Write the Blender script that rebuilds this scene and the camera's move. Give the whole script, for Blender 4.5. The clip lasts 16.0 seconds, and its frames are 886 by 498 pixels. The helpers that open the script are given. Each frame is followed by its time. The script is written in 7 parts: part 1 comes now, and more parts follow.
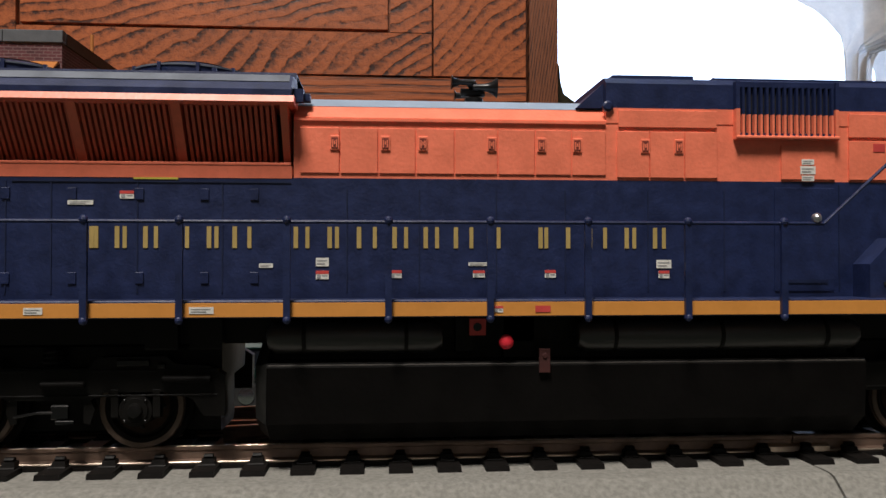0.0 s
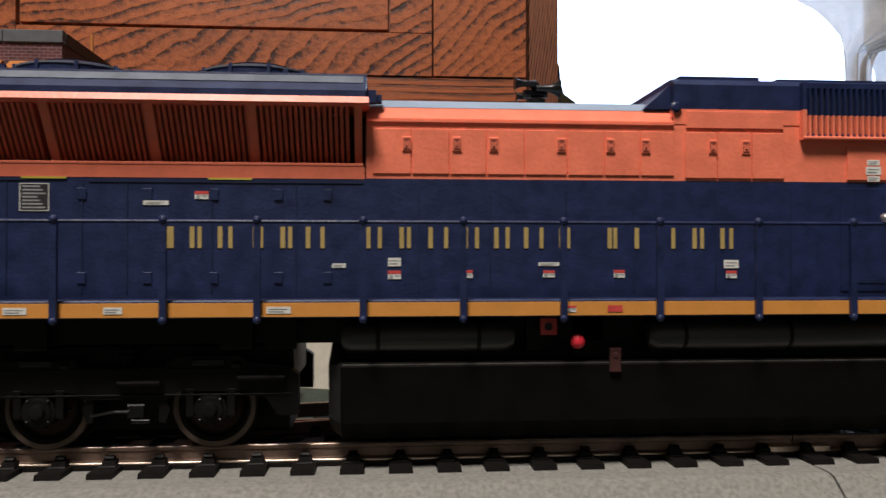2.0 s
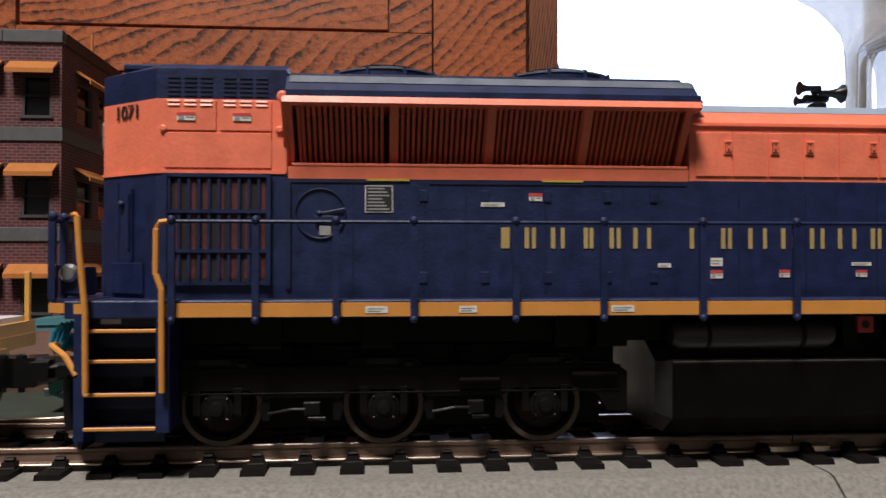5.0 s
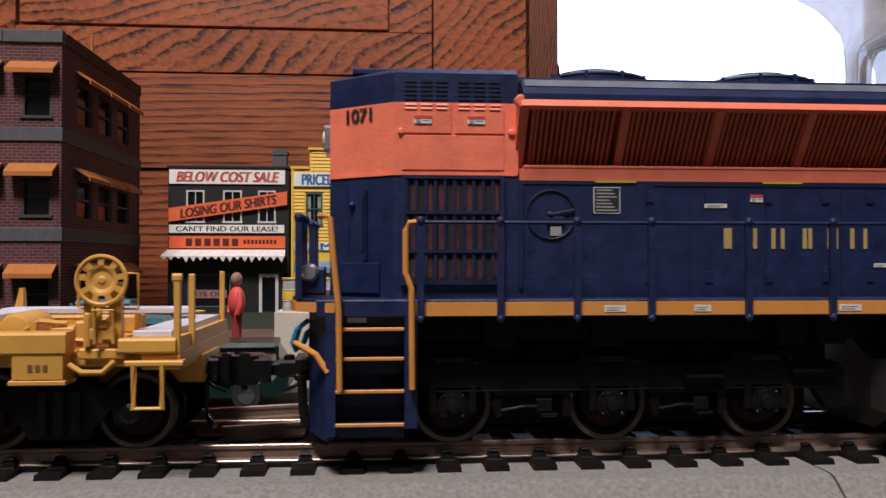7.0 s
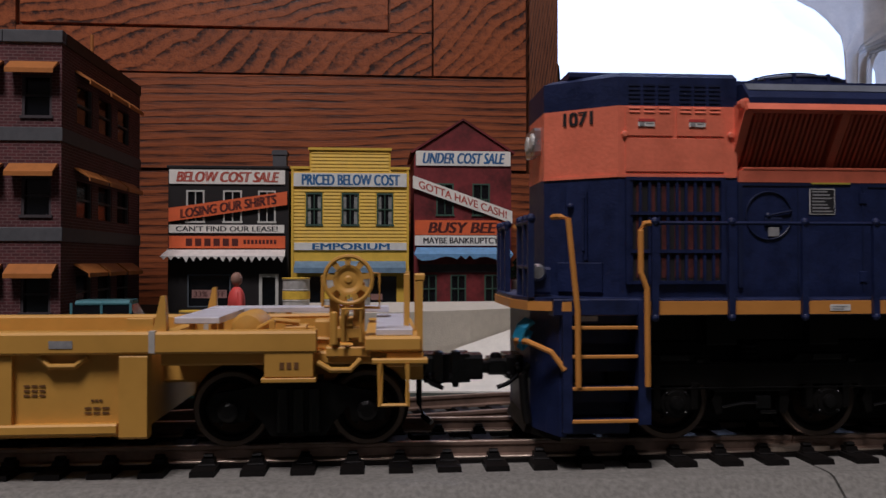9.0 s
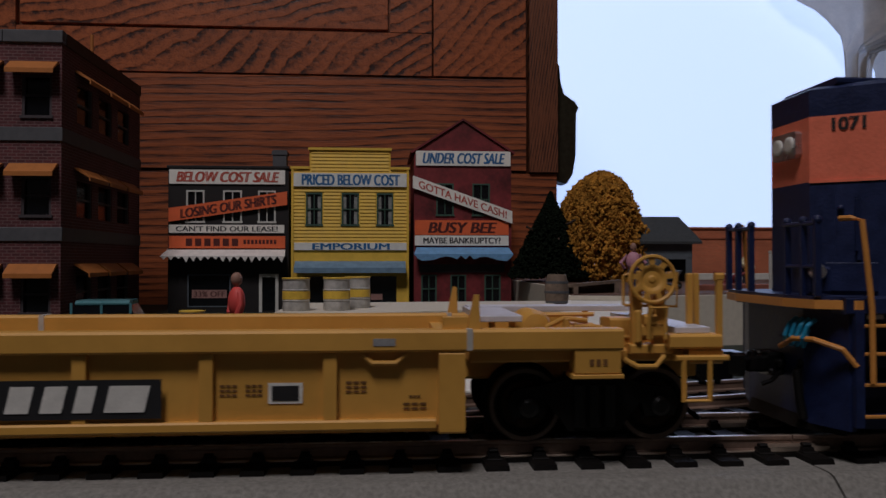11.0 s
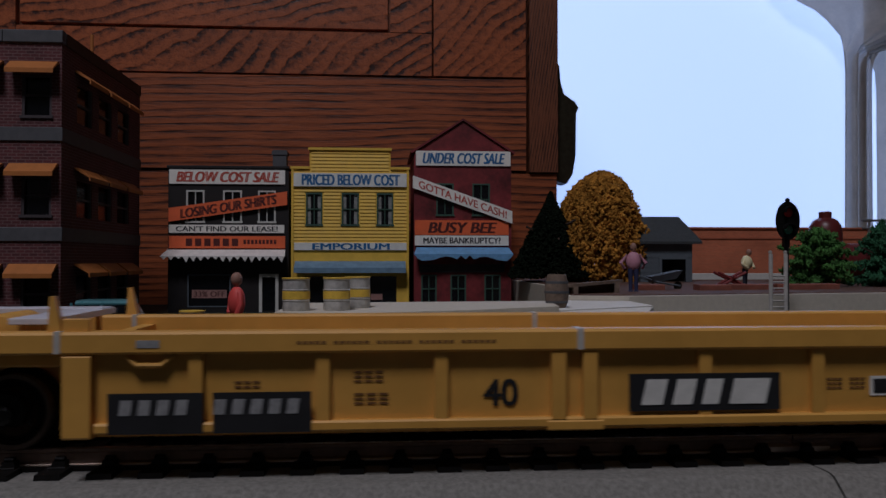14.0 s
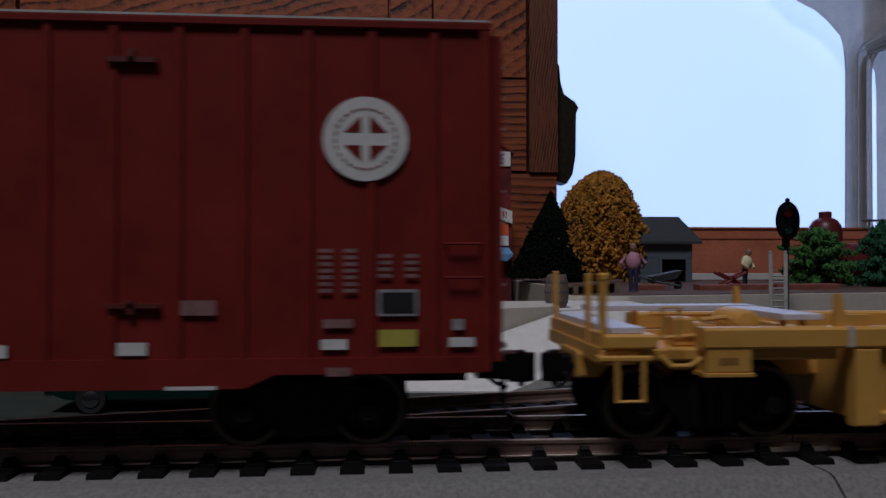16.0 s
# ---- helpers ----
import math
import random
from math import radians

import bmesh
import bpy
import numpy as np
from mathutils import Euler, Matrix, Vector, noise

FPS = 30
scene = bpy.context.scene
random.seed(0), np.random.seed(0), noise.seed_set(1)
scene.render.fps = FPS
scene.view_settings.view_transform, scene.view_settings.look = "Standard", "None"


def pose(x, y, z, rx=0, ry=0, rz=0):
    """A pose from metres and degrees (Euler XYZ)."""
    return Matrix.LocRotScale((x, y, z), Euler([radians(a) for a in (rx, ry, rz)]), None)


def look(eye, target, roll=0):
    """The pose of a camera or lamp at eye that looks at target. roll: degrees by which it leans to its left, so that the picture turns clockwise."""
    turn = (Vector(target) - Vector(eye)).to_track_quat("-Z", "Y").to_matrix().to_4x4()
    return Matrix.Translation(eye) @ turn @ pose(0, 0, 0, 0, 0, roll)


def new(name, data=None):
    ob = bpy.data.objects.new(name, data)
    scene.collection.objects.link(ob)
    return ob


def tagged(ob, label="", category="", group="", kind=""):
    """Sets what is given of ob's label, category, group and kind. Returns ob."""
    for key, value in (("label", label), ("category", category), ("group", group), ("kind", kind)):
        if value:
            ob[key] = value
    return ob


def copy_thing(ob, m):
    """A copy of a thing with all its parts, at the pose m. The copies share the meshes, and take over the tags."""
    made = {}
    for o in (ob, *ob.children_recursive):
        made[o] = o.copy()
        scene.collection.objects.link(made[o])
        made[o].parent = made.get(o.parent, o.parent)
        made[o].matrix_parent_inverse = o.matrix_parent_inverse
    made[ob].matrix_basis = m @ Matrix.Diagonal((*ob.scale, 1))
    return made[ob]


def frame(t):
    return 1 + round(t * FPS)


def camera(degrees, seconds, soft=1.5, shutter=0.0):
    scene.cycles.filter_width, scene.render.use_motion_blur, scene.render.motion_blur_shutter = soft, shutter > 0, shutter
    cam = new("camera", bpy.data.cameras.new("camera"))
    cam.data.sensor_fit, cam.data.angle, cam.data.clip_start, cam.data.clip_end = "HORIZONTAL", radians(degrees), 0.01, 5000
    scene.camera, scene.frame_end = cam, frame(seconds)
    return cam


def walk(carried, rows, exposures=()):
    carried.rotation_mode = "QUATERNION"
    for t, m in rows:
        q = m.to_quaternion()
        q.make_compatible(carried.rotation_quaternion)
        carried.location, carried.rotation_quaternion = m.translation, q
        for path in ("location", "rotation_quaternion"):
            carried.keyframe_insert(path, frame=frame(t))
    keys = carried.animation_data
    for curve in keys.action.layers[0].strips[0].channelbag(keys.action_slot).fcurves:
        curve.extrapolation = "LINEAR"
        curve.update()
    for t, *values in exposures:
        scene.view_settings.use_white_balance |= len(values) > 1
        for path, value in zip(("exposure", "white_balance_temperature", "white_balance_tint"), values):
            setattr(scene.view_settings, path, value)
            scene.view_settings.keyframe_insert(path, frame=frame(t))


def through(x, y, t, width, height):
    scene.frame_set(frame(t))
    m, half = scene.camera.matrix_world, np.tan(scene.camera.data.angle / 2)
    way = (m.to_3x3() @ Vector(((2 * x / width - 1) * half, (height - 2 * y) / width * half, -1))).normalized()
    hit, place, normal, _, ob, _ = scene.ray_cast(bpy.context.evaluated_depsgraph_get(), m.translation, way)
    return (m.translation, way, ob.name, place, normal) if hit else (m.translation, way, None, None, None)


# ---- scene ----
cam = camera(58.5, 16.0, soft=1.5, shutter=0.45)
EYE = (0.0, -0.107, 0.035)
AIM = (EYE[0] + math.sin(radians(4.48)), EYE[1] + math.cos(radians(4.48)), EYE[2] + math.tan(radians(0.79)))
walk(cam, [(0, look(EYE, AIM)), (16, look(EYE, AIM))],
     exposures=[(0, 0.49, 5180, 9), (0.5, 0.54, 5180, 10), (4.2, 0.50, 5180, 10), (6.4, 0.66, 5120, 17), (7.2, 0.34, 5080, 19), (8.0, -0.16, 5050, 20), (9.2, -0.60, 5000, 20), (11.3, -1.28, 4980, 18), (13.0, -1.38, 4760, 19), (15.0, -1.36, 4640, 18), (16, -1.28, 4600, 18)])

# ---- world and light ----
world = bpy.data.worlds.new("room_world")
scene.world = world
world.use_nodes = True
world.node_tree.nodes["Background"].inputs[0].default_value = (0.75, 0.85, 1.0, 1)
world.node_tree.nodes["Background"].inputs[1].default_value = 0.25


def area_lamp(name, eye, target, size, watts, color):
    lamp = bpy.data.lights.new(name, "AREA")
    lamp.shape, lamp.size, lamp.size_y = "RECTANGLE", size[0], size[1]
    lamp.energy, lamp.color = watts, color
    ob = new(name, lamp)
    ob.matrix_world = look(eye, target)
    return ob


CEILING_LAMP = area_lamp("ceiling_lamp_light", (-0.30, -0.66, 1.50), (0.0, 0.15, 0.0), (0.36, 0.36), 29.5, (1.0, 0.80, 0.575))

# ---- materials ----
MATS = {}


def mat(name, color, rough=0.5, metal=0.0, var=0.12, size=4.0, bump=0.05, grain=60.0, emit=None, spec=0.5, alpha=None):
    """A surface with stains of about `size` mm and a fine grain."""
    if name in MATS:
        return MATS[name]
    m = bpy.data.materials.new(name)
    m.use_nodes = True
    nt = m.node_tree
    b = nt.nodes["Principled BSDF"]
    tc = nt.nodes.new("ShaderNodeTexCoord")
    n1 = nt.nodes.new("ShaderNodeTexNoise")
    n1.inputs["Scale"].default_value = 1000.0 / size
    n1.inputs["Detail"].default_value = 5
    n2 = nt.nodes.new("ShaderNodeTexNoise")
    n2.inputs["Scale"].default_value = 1000.0 / size * grain / 10
    n2.inputs["Detail"].default_value = 2
    nt.links.new(tc.outputs["Object"], n1.inputs["Vector"])
    nt.links.new(tc.outputs["Object"], n2.inputs["Vector"])
    add = nt.nodes.new("ShaderNodeMath")
    add.operation = "MULTIPLY_ADD"
    add.inputs[1].default_value = 0.35
    nt.links.new(n2.outputs["Fac"], add.inputs[0])
    nt.links.new(n1.outputs["Fac"], add.inputs[2])
    ramp = nt.nodes.new("ShaderNodeMapRange")
    ramp.inputs["From Min"].default_value, ramp.inputs["From Max"].default_value = 0.4, 0.95
    ramp.inputs["To Min"].default_value, ramp.inputs["To Max"].default_value = 1 - var, 1 + var
    nt.links.new(add.outputs[0], ramp.inputs["Value"])
    mul = nt.nodes.new("ShaderNodeVectorMath")
    mul.operation = "SCALE"
    mul.inputs[0].default_value = color
    nt.links.new(ramp.outputs[0], mul.inputs["Scale"])
    nt.links.new(mul.outputs[0], b.inputs["Base Color"])
    rr = nt.nodes.new("ShaderNodeMapRange")
    rr.inputs["To Min"].default_value, rr.inputs["To Max"].default_value = max(0.05, rough - 0.12), min(1, rough + 0.12)
    nt.links.new(n1.outputs["Fac"], rr.inputs["Value"])
    nt.links.new(rr.outputs[0], b.inputs["Roughness"])
    b.inputs["Metallic"].default_value = metal
    b.inputs["Specular IOR Level"].default_value = spec
    if bump:
        bp = nt.nodes.new("ShaderNodeBump")
        bp.inputs["Strength"].default_value = bump
        bp.inputs["Distance"].default_value = 0.0004
        nt.links.new(n2.outputs["Fac"], bp.inputs["Height"])
        nt.links.new(bp.outputs[0], b.inputs["Normal"])
    if emit:
        b.inputs["Emission Color"].default_value = (*emit[0], 1)
        b.inputs["Emission Strength"].default_value = emit[1]
    MATS[name] = m
    return m


def oak(name, run, wander, dark, light, seed, spacing=10.0):
    """Stained oak: growth lines `spacing` mm apart whose height climbs by `run` per mm along x, wandering by `wander` lines, with dashed dark pores."""
    m = bpy.data.materials.new(name)
    m.use_nodes = True
    nt = m.node_tree

    def node(kind, op=None, **values):
        n = nt.nodes.new(kind)
        if op:
            n.operation = op
        for k, v in values.items():
            n.inputs[k.replace("_", " ")].default_value = v
        return n

    def noise(scale, stretch, detail):
        mp = node("ShaderNodeMapping", Scale=stretch, Location=(seed, seed * 0.7, seed * 1.3))
        nt.links.new(tc.outputs["Object"], mp.inputs["Vector"])
        n = node("ShaderNodeTexNoise", Scale=scale, Detail=detail)
        nt.links.new(mp.outputs[0], n.inputs["Vector"])
        return n

    def calc(op, p, q, r=None):
        n = nt.nodes.new("ShaderNodeMath")
        n.operation = op
        for i, v in enumerate((p, q, r)):
            if v is None:
                continue
            if isinstance(v, (int, float)):
                n.inputs[i].default_value = v
            else:
                nt.links.new(v, n.inputs[i])
        return n.outputs[0]

    b = nt.nodes["Principled BSDF"]
    tc = nt.nodes.new("ShaderNodeTexCoord")
    sep = nt.nodes.new("ShaderNodeSeparateXYZ")
    nt.links.new(tc.outputs["Object"], sep.inputs[0])
    sway = noise(5.5, (1.0, 1.0, 1.5 if abs(run) < 3 else 0.5), 2)
    along = (14, 14, 300) if abs(run) < 0.2 else ((75, 75, 95) if abs(run) < 3 else (300, 300, 14))
    rag = noise(1.0, along, 5)
    pore = noise(2.6, along, 4)
    height = calc("MULTIPLY_ADD", sep.outputs[0], -run * 1000 / spacing, calc("MULTIPLY", sep.outputs[2], 1000 / spacing))
    height = calc("MULTIPLY_ADD", sway.outputs["Fac"], wander, height)
    height = calc("MULTIPLY_ADD", rag.outputs["Fac"], 0.55, height)
    tooth = calc("FRACT", height, 0)
    line = node("ShaderNodeMapRange", From_Min=0.18, From_Max=0.88)
    nt.links.new(tooth, line.inputs["Value"])
    back = node("ShaderNodeMapRange", From_Min=0.92, From_Max=1.0, To_Min=1.0, To_Max=0.0)
    nt.links.new(tooth, back.inputs["Value"])
    dash = node("ShaderNodeMapRange", From_Min=0.40, From_Max=0.62)
    nt.links.new(pore.outputs["Fac"], dash.inputs["Value"])
    late = calc("MULTIPLY", calc("MULTIPLY", calc("POWER", line.outputs[0], 1.8), back.outputs[0]), calc("MULTIPLY_ADD", dash.outputs[0], 0.45, 0.55))
    strong = noise(16, (1, 1, 2.5), 2)
    vary = node("ShaderNodeMapRange", From_Min=0.3, From_Max=0.7, To_Min=0.30, To_Max=1.25)
    nt.links.new(strong.outputs["Fac"], vary.inputs["Value"])
    fine = noise(3.2, tuple(k * 3.0 for k in along), 3)
    streak = node("ShaderNodeMapRange", From_Min=0.48, From_Max=0.66)
    nt.links.new(fine.outputs["Fac"], streak.inputs["Value"])
    total = calc("MULTIPLY_ADD", dash.outputs[0], 0.20, calc("MULTIPLY", late, vary.outputs[0]))
    total = calc("MULTIPLY_ADD", streak.outputs[0], 0.26, total)
    cr = nt.nodes.new("ShaderNodeValToRGB")
    cr.color_ramp.elements[0].position, cr.color_ramp.elements[0].color = 0.0, (*light, 1)
    cr.color_ramp.elements[1].position, cr.color_ramp.elements[1].color = 0.9, (*dark, 1)
    mid = cr.color_ramp.elements.new(0.3)
    mid.color = (*[d * 0.33 + l * 0.67 for d, l in zip(dark, light)], 1)
    nt.links.new(total, cr.inputs[0])
    tone = noise(9, (1, 1, 1), 3)
    mr = node("ShaderNodeMapRange", To_Min=0.66, To_Max=1.34)
    nt.links.new(tone.outputs["Fac"], mr.inputs["Value"])
    sc = node("ShaderNodeVectorMath", "SCALE")
    nt.links.new(cr.outputs[0], sc.inputs[0])
    nt.links.new(mr.outputs[0], sc.inputs["Scale"])
    nt.links.new(sc.outputs[0], b.inputs["Base Color"])
    b.inputs["Roughness"].default_value = 0.45
    b.inputs["Specular IOR Level"].default_value = 0.35
    bp = nt.nodes.new("ShaderNodeBump")
    bp.invert = True
    bp.inputs["Strength"].default_value, bp.inputs["Distance"].default_value = 0.3, 0.0006
    nt.links.new(total, bp.inputs["Height"])
    nt.links.new(bp.outputs[0], b.inputs["Normal"])
    return m


def brickwork(name, c1, c2, mortar, width, height):
    """Moulded brick relief; the sheet runs in x and z (or y and z)."""
    m = bpy.data.materials.new(name)
    m.use_nodes = True
    nt = m.node_tree
    b = nt.nodes["Principled BSDF"]
    tc = nt.nodes.new("ShaderNodeTexCoord")
    sep = nt.nodes.new("ShaderNodeSeparateXYZ")
    nt.links.new(tc.outputs["Object"], sep.inputs[0])
    s = nt.nodes.new("ShaderNodeMath")
    nt.links.new(sep.outputs[0], s.inputs[0])
    nt.links.new(sep.outputs[1], s.inputs[1])
    com = nt.nodes.new("ShaderNodeCombineXYZ")
    nt.links.new(s.outputs[0], com.inputs[0])
    nt.links.new(sep.outputs[2], com.inputs[1])
    br = nt.nodes.new("ShaderNodeTexBrick")
    br.inputs["Color1"].default_value, br.inputs["Color2"].default_value = (*c1, 1), (*c2, 1)
    br.inputs["Mortar"].default_value = (*mortar, 1)
    br.inputs["Scale"].default_value = 1000
    br.inputs["Mortar Size"].default_value = height * 0.12
    br.inputs["Brick Width"].default_value, br.inputs["Row Height"].default_value = width, height
    nt.links.new(com.outputs[0], br.inputs["Vector"])
    n = nt.nodes.new("ShaderNodeTexNoise")
    n.inputs["Scale"].default_value, n.inputs["Detail"].default_value = 60, 6
    nt.links.new(tc.outputs["Object"], n.inputs["Vector"])
    mr = nt.nodes.new("ShaderNodeMapRange")
    mr.inputs["To Min"].default_value, mr.inputs["To Max"].default_value = 0.6, 1.35
    nt.links.new(n.outputs["Fac"], mr.inputs["Value"])
    sc = nt.nodes.new("ShaderNodeVectorMath")
    sc.operation = "SCALE"
    nt.links.new(br.outputs["Color"], sc.inputs[0])
    nt.links.new(mr.outputs[0], sc.inputs["Scale"])
    nt.links.new(sc.outputs[0], b.inputs["Base Color"])
    b.inputs["Roughness"].default_value = 0.8
    bp = nt.nodes.new("ShaderNodeBump")
    bp.invert = True
    bp.inputs["Strength"].default_value, bp.inputs["Distance"].default_value = 0.5, 0.0003
    nt.links.new(br.outputs["Fac"], bp.inputs["Height"])
    nt.links.new(bp.outputs[0], b.inputs["Normal"])
    return m


NAVY = mat("navy_paint", (0.0102, 0.0175, 0.068), 0.45, var=0.36, size=2.6, bump=0.14)
ORANGE = mat("orange_paint", (0.84, 0.212, 0.112), 0.42, var=0.13, size=3.5, bump=0.12)
SILL_YELLOW = mat("amber_paint", (0.62, 0.27, 0.045), 0.45, var=0.08)
GOLD = mat("dull_gold_paint", (0.42, 0.31, 0.10), 0.5, var=0.12)
ROOF_GREY = mat("hood_top_grey", (0.30, 0.36, 0.46), 0.35, var=0.1)
RAIL_HEAD = mat("polished_rail_head", (0.60, 0.50, 0.40), 0.34, metal=0.9, var=0.2, size=8, bump=0.04)
BLACK = mat("black_plastic", (0.0045, 0.004, 0.0035), 0.55, spec=0.18, var=0.3, size=6, bump=0.12)
BLACK_SATIN = mat("satin_black_plastic", (0.006, 0.0055, 0.0055), 0.34, spec=0.35, var=0.2)
RESERVOIR = mat("glossy_black_tank", (0.020, 0.019, 0.018), 0.34, var=0.2, spec=0.7)
TANK_BLACK = mat("flat_black_tank", (0.0035, 0.003, 0.0028), 0.6, var=0.3, size=6, bump=0.12, spec=0.10)
GLOSS_BLACK = mat("gloss_black_metal", (0.004, 0.0038, 0.004), 0.22, var=0.2, spec=0.45)
# near-black colour that holds the shade of openings modelled as flat plates
RECESS_SHADE = mat("recess_shade_black", (0.008, 0.007, 0.008), 0.8, var=0.2)
# lighter blue-grey that paints highlights onto the navy roof and fans
HIGHLIGHT_GREY = mat("highlight_blue_grey", (0.13, 0.145, 0.18), 0.5, var=0.25)
CORE_RED = mat("dark_red_core", (0.045, 0.009, 0.007), 0.8, var=0.4)
STEEL = mat("worn_rail_steel", (0.20, 0.135, 0.10), 0.48, metal=0.25, var=0.35, size=5, bump=0.10)
WEB_BROWN = mat("brown_wheel_web", (0.032, 0.019, 0.012), 0.7, spec=0.1, var=0.5, size=5)
WHEEL_STEEL = mat("wheel_tread_steel", (0.12, 0.088, 0.068), 0.42, metal=0.55, var=0.3)
WHEEL_FACE = mat("blackened_wheel_face", (0.005, 0.004, 0.0035), 0.65, spec=0.12, var=0.4)
TIE = mat("black_tie_plastic", (0.006, 0.005, 0.0045), 0.55, spec=0.2, var=0.3, bump=0.15)
ROADBED = mat("grey_roadbed_plastic", (0.24, 0.232, 0.208), 0.75, var=0.34, size=0.7, bump=0.6)
WHITE_DECAL = mat("white_decal", (0.72, 0.71, 0.66), 0.55, var=0.12, size=2)
RED_DECAL = mat("red_decal", (0.55, 0.06, 0.05), 0.55, var=0.12, size=2)
GREY_DECAL = mat("grey_decal", (0.30, 0.30, 0.30), 0.6, var=0.25, size=1)
BLACK_INK = mat("black_ink", (0.012, 0.012, 0.014), 0.6, var=0.2)
BLUE_INK = mat("blue_ink", (0.03, 0.14, 0.36), 0.6, var=0.2)
RED_INK = mat("red_ink", (0.46, 0.07, 0.035), 0.6, var=0.2)
RED_LENS = mat("red_lens", (0.75, 0.03, 0.05), 0.25, var=0.05)
CYAN_HOSE = mat("blue_air_hose", (0.03, 0.24, 0.42), 0.4, var=0.1)
CAR_YELLOW = mat("railcar_yellow", (0.62, 0.335, 0.048), 0.5, var=0.12, size=14, bump=0.08)
WALK_GREY = mat("walkway_grey", (0.60, 0.60, 0.66), 0.45, var=0.14)
OXIDE = mat("oxide_red_paint", (0.170, 0.019, 0.012), 0.68, spec=0.12, var=0.22, size=12, bump=0.08)
OXIDE_DARK = mat("oxide_red_frame", (0.10, 0.014, 0.010), 0.6, var=0.2)
SILVER = mat("silver_metal", (0.62, 0.62, 0.64), 0.3, metal=0.9, var=0.2)
LIME = mat("yellow_placard", (0.50, 0.44, 0.05), 0.5, var=0.15)
OAK_PANEL = oak("oak_panel", 0.35, 10.0, (0.028, 0.007, 0.003), (0.37, 0.104, 0.029), 3.1, 11.0)
OAK_RAIL = oak("oak_rail", 0.5, 9.0, (0.028, 0.007, 0.003), (0.37, 0.104, 0.029), 9.7, 11.5)
OAK_DRAWER = oak("oak_drawer", 0.02, 2.8, (0.028, 0.007, 0.003), (0.37, 0.104, 0.029), 21.3, 6.0)
OAK_DOOR = oak("oak_door", 1.5, 7.0, (0.028, 0.007, 0.003), (0.37, 0.104, 0.028), 14.3, 17.0)
OAK_STILE = oak("oak_stile", 6.0, 3.0, (0.030, 0.009, 0.005), (0.22, 0.078, 0.032), 5.9, 14.0)
BRICK = brickwork("maroon_brick", (0.108, 0.027, 0.030), (0.066, 0.018, 0.021), (0.165, 0.10, 0.098), 4.2, 1.6)
BRICK_FAR = brickwork("orange_brick", (0.58, 0.17, 0.070), (0.48, 0.14, 0.06), (0.48, 0.20, 0.10), 2.6, 0.9)
STONE_GREY = mat("grey_stone_trim", (0.085, 0.087, 0.095), 0.7, var=0.2)
SASH_DARK = mat("dull_purple_grey_sash", (0.055, 0.045, 0.05), 0.7, var=0.2)
AWNING = mat("ochre_awning", (0.43, 0.155, 0.024), 0.6, var=0.15)
GLASS_DARK = mat("dark_glazing", (0.006, 0.007, 0.009), 0.12, var=0.1, bump=0)
STORE_BLACK = mat("black_storefront", (0.010, 0.008, 0.008), 0.6, var=0.3)
STORE_YELLOW = mat("yellow_clapboard", (0.80, 0.53, 0.045), 0.6, var=0.10)
STORE_RED = mat("maroon_storefront", (0.17, 0.020, 0.022), 0.6, var=0.6, size=14)
SIGN_WHITE = mat("sign_card_white", (0.90, 0.88, 0.80), 0.7, var=0.08)
SIGN_ORANGE = mat("sign_card_orange", (0.80, 0.15, 0.035), 0.7, var=0.10)
SIGN_BLUE = mat("sign_card_pale_blue", (0.80, 0.81, 0.76), 0.7, var=0.10)
AWNING_WHITE = mat("white_awning", (0.80, 0.77, 0.72), 0.7, var=0.12)
AWNING_BLUE = mat("blue_awning", (0.18, 0.36, 0.62), 0.7, var=0.2)
AWNING_STEEL = mat("steel_blue_awning", (0.17, 0.27, 0.38), 0.7, var=0.25)
FRAME_WHITE = mat("white_window_frame", (0.62, 0.62, 0.57), 0.6, var=0.1)
FRAME_GREEN = mat("green_window_frame", (0.05, 0.10, 0.07), 0.6, var=0.1)
CURTAIN = mat("pale_window_curtain", (0.26, 0.27, 0.25), 0.8, var=0.4, size=3)
PLASTER = mat("white_foam_block", (0.62, 0.575, 0.47), 0.85, var=0.08, size=2, bump=0.4)
RAMP_WHITE = mat("white_road_sheet", (0.76, 0.74, 0.67), 0.85, var=0.08, size=3, bump=0.4)
TABLE = mat("dark_green_scenery_mat", (0.022, 0.030, 0.020), 0.9, var=0.5, size=6, bump=0.6)
STREET = mat("brown_street_board", (0.105, 0.055, 0.034), 0.85, var=0.4, size=9, bump=0.3)
WALL_PAINT = mat("cream_wall_paint", (0.34, 0.30, 0.26), 0.8, var=0.05, size=60)
CEIL_PAINT = mat("white_ceiling_paint", (0.75, 0.74, 0.72), 0.85, var=0.04, size=60)
SHADE_WHITE = mat("daylit_window_shade", (0.85, 0.87, 0.90), 0.9, var=0.02, size=40, emit=((0.80, 0.89, 1.07), 1.75))
DRAPE = mat("beige_drape", (0.56, 0.50, 0.42), 0.9, var=0.15, size=20)


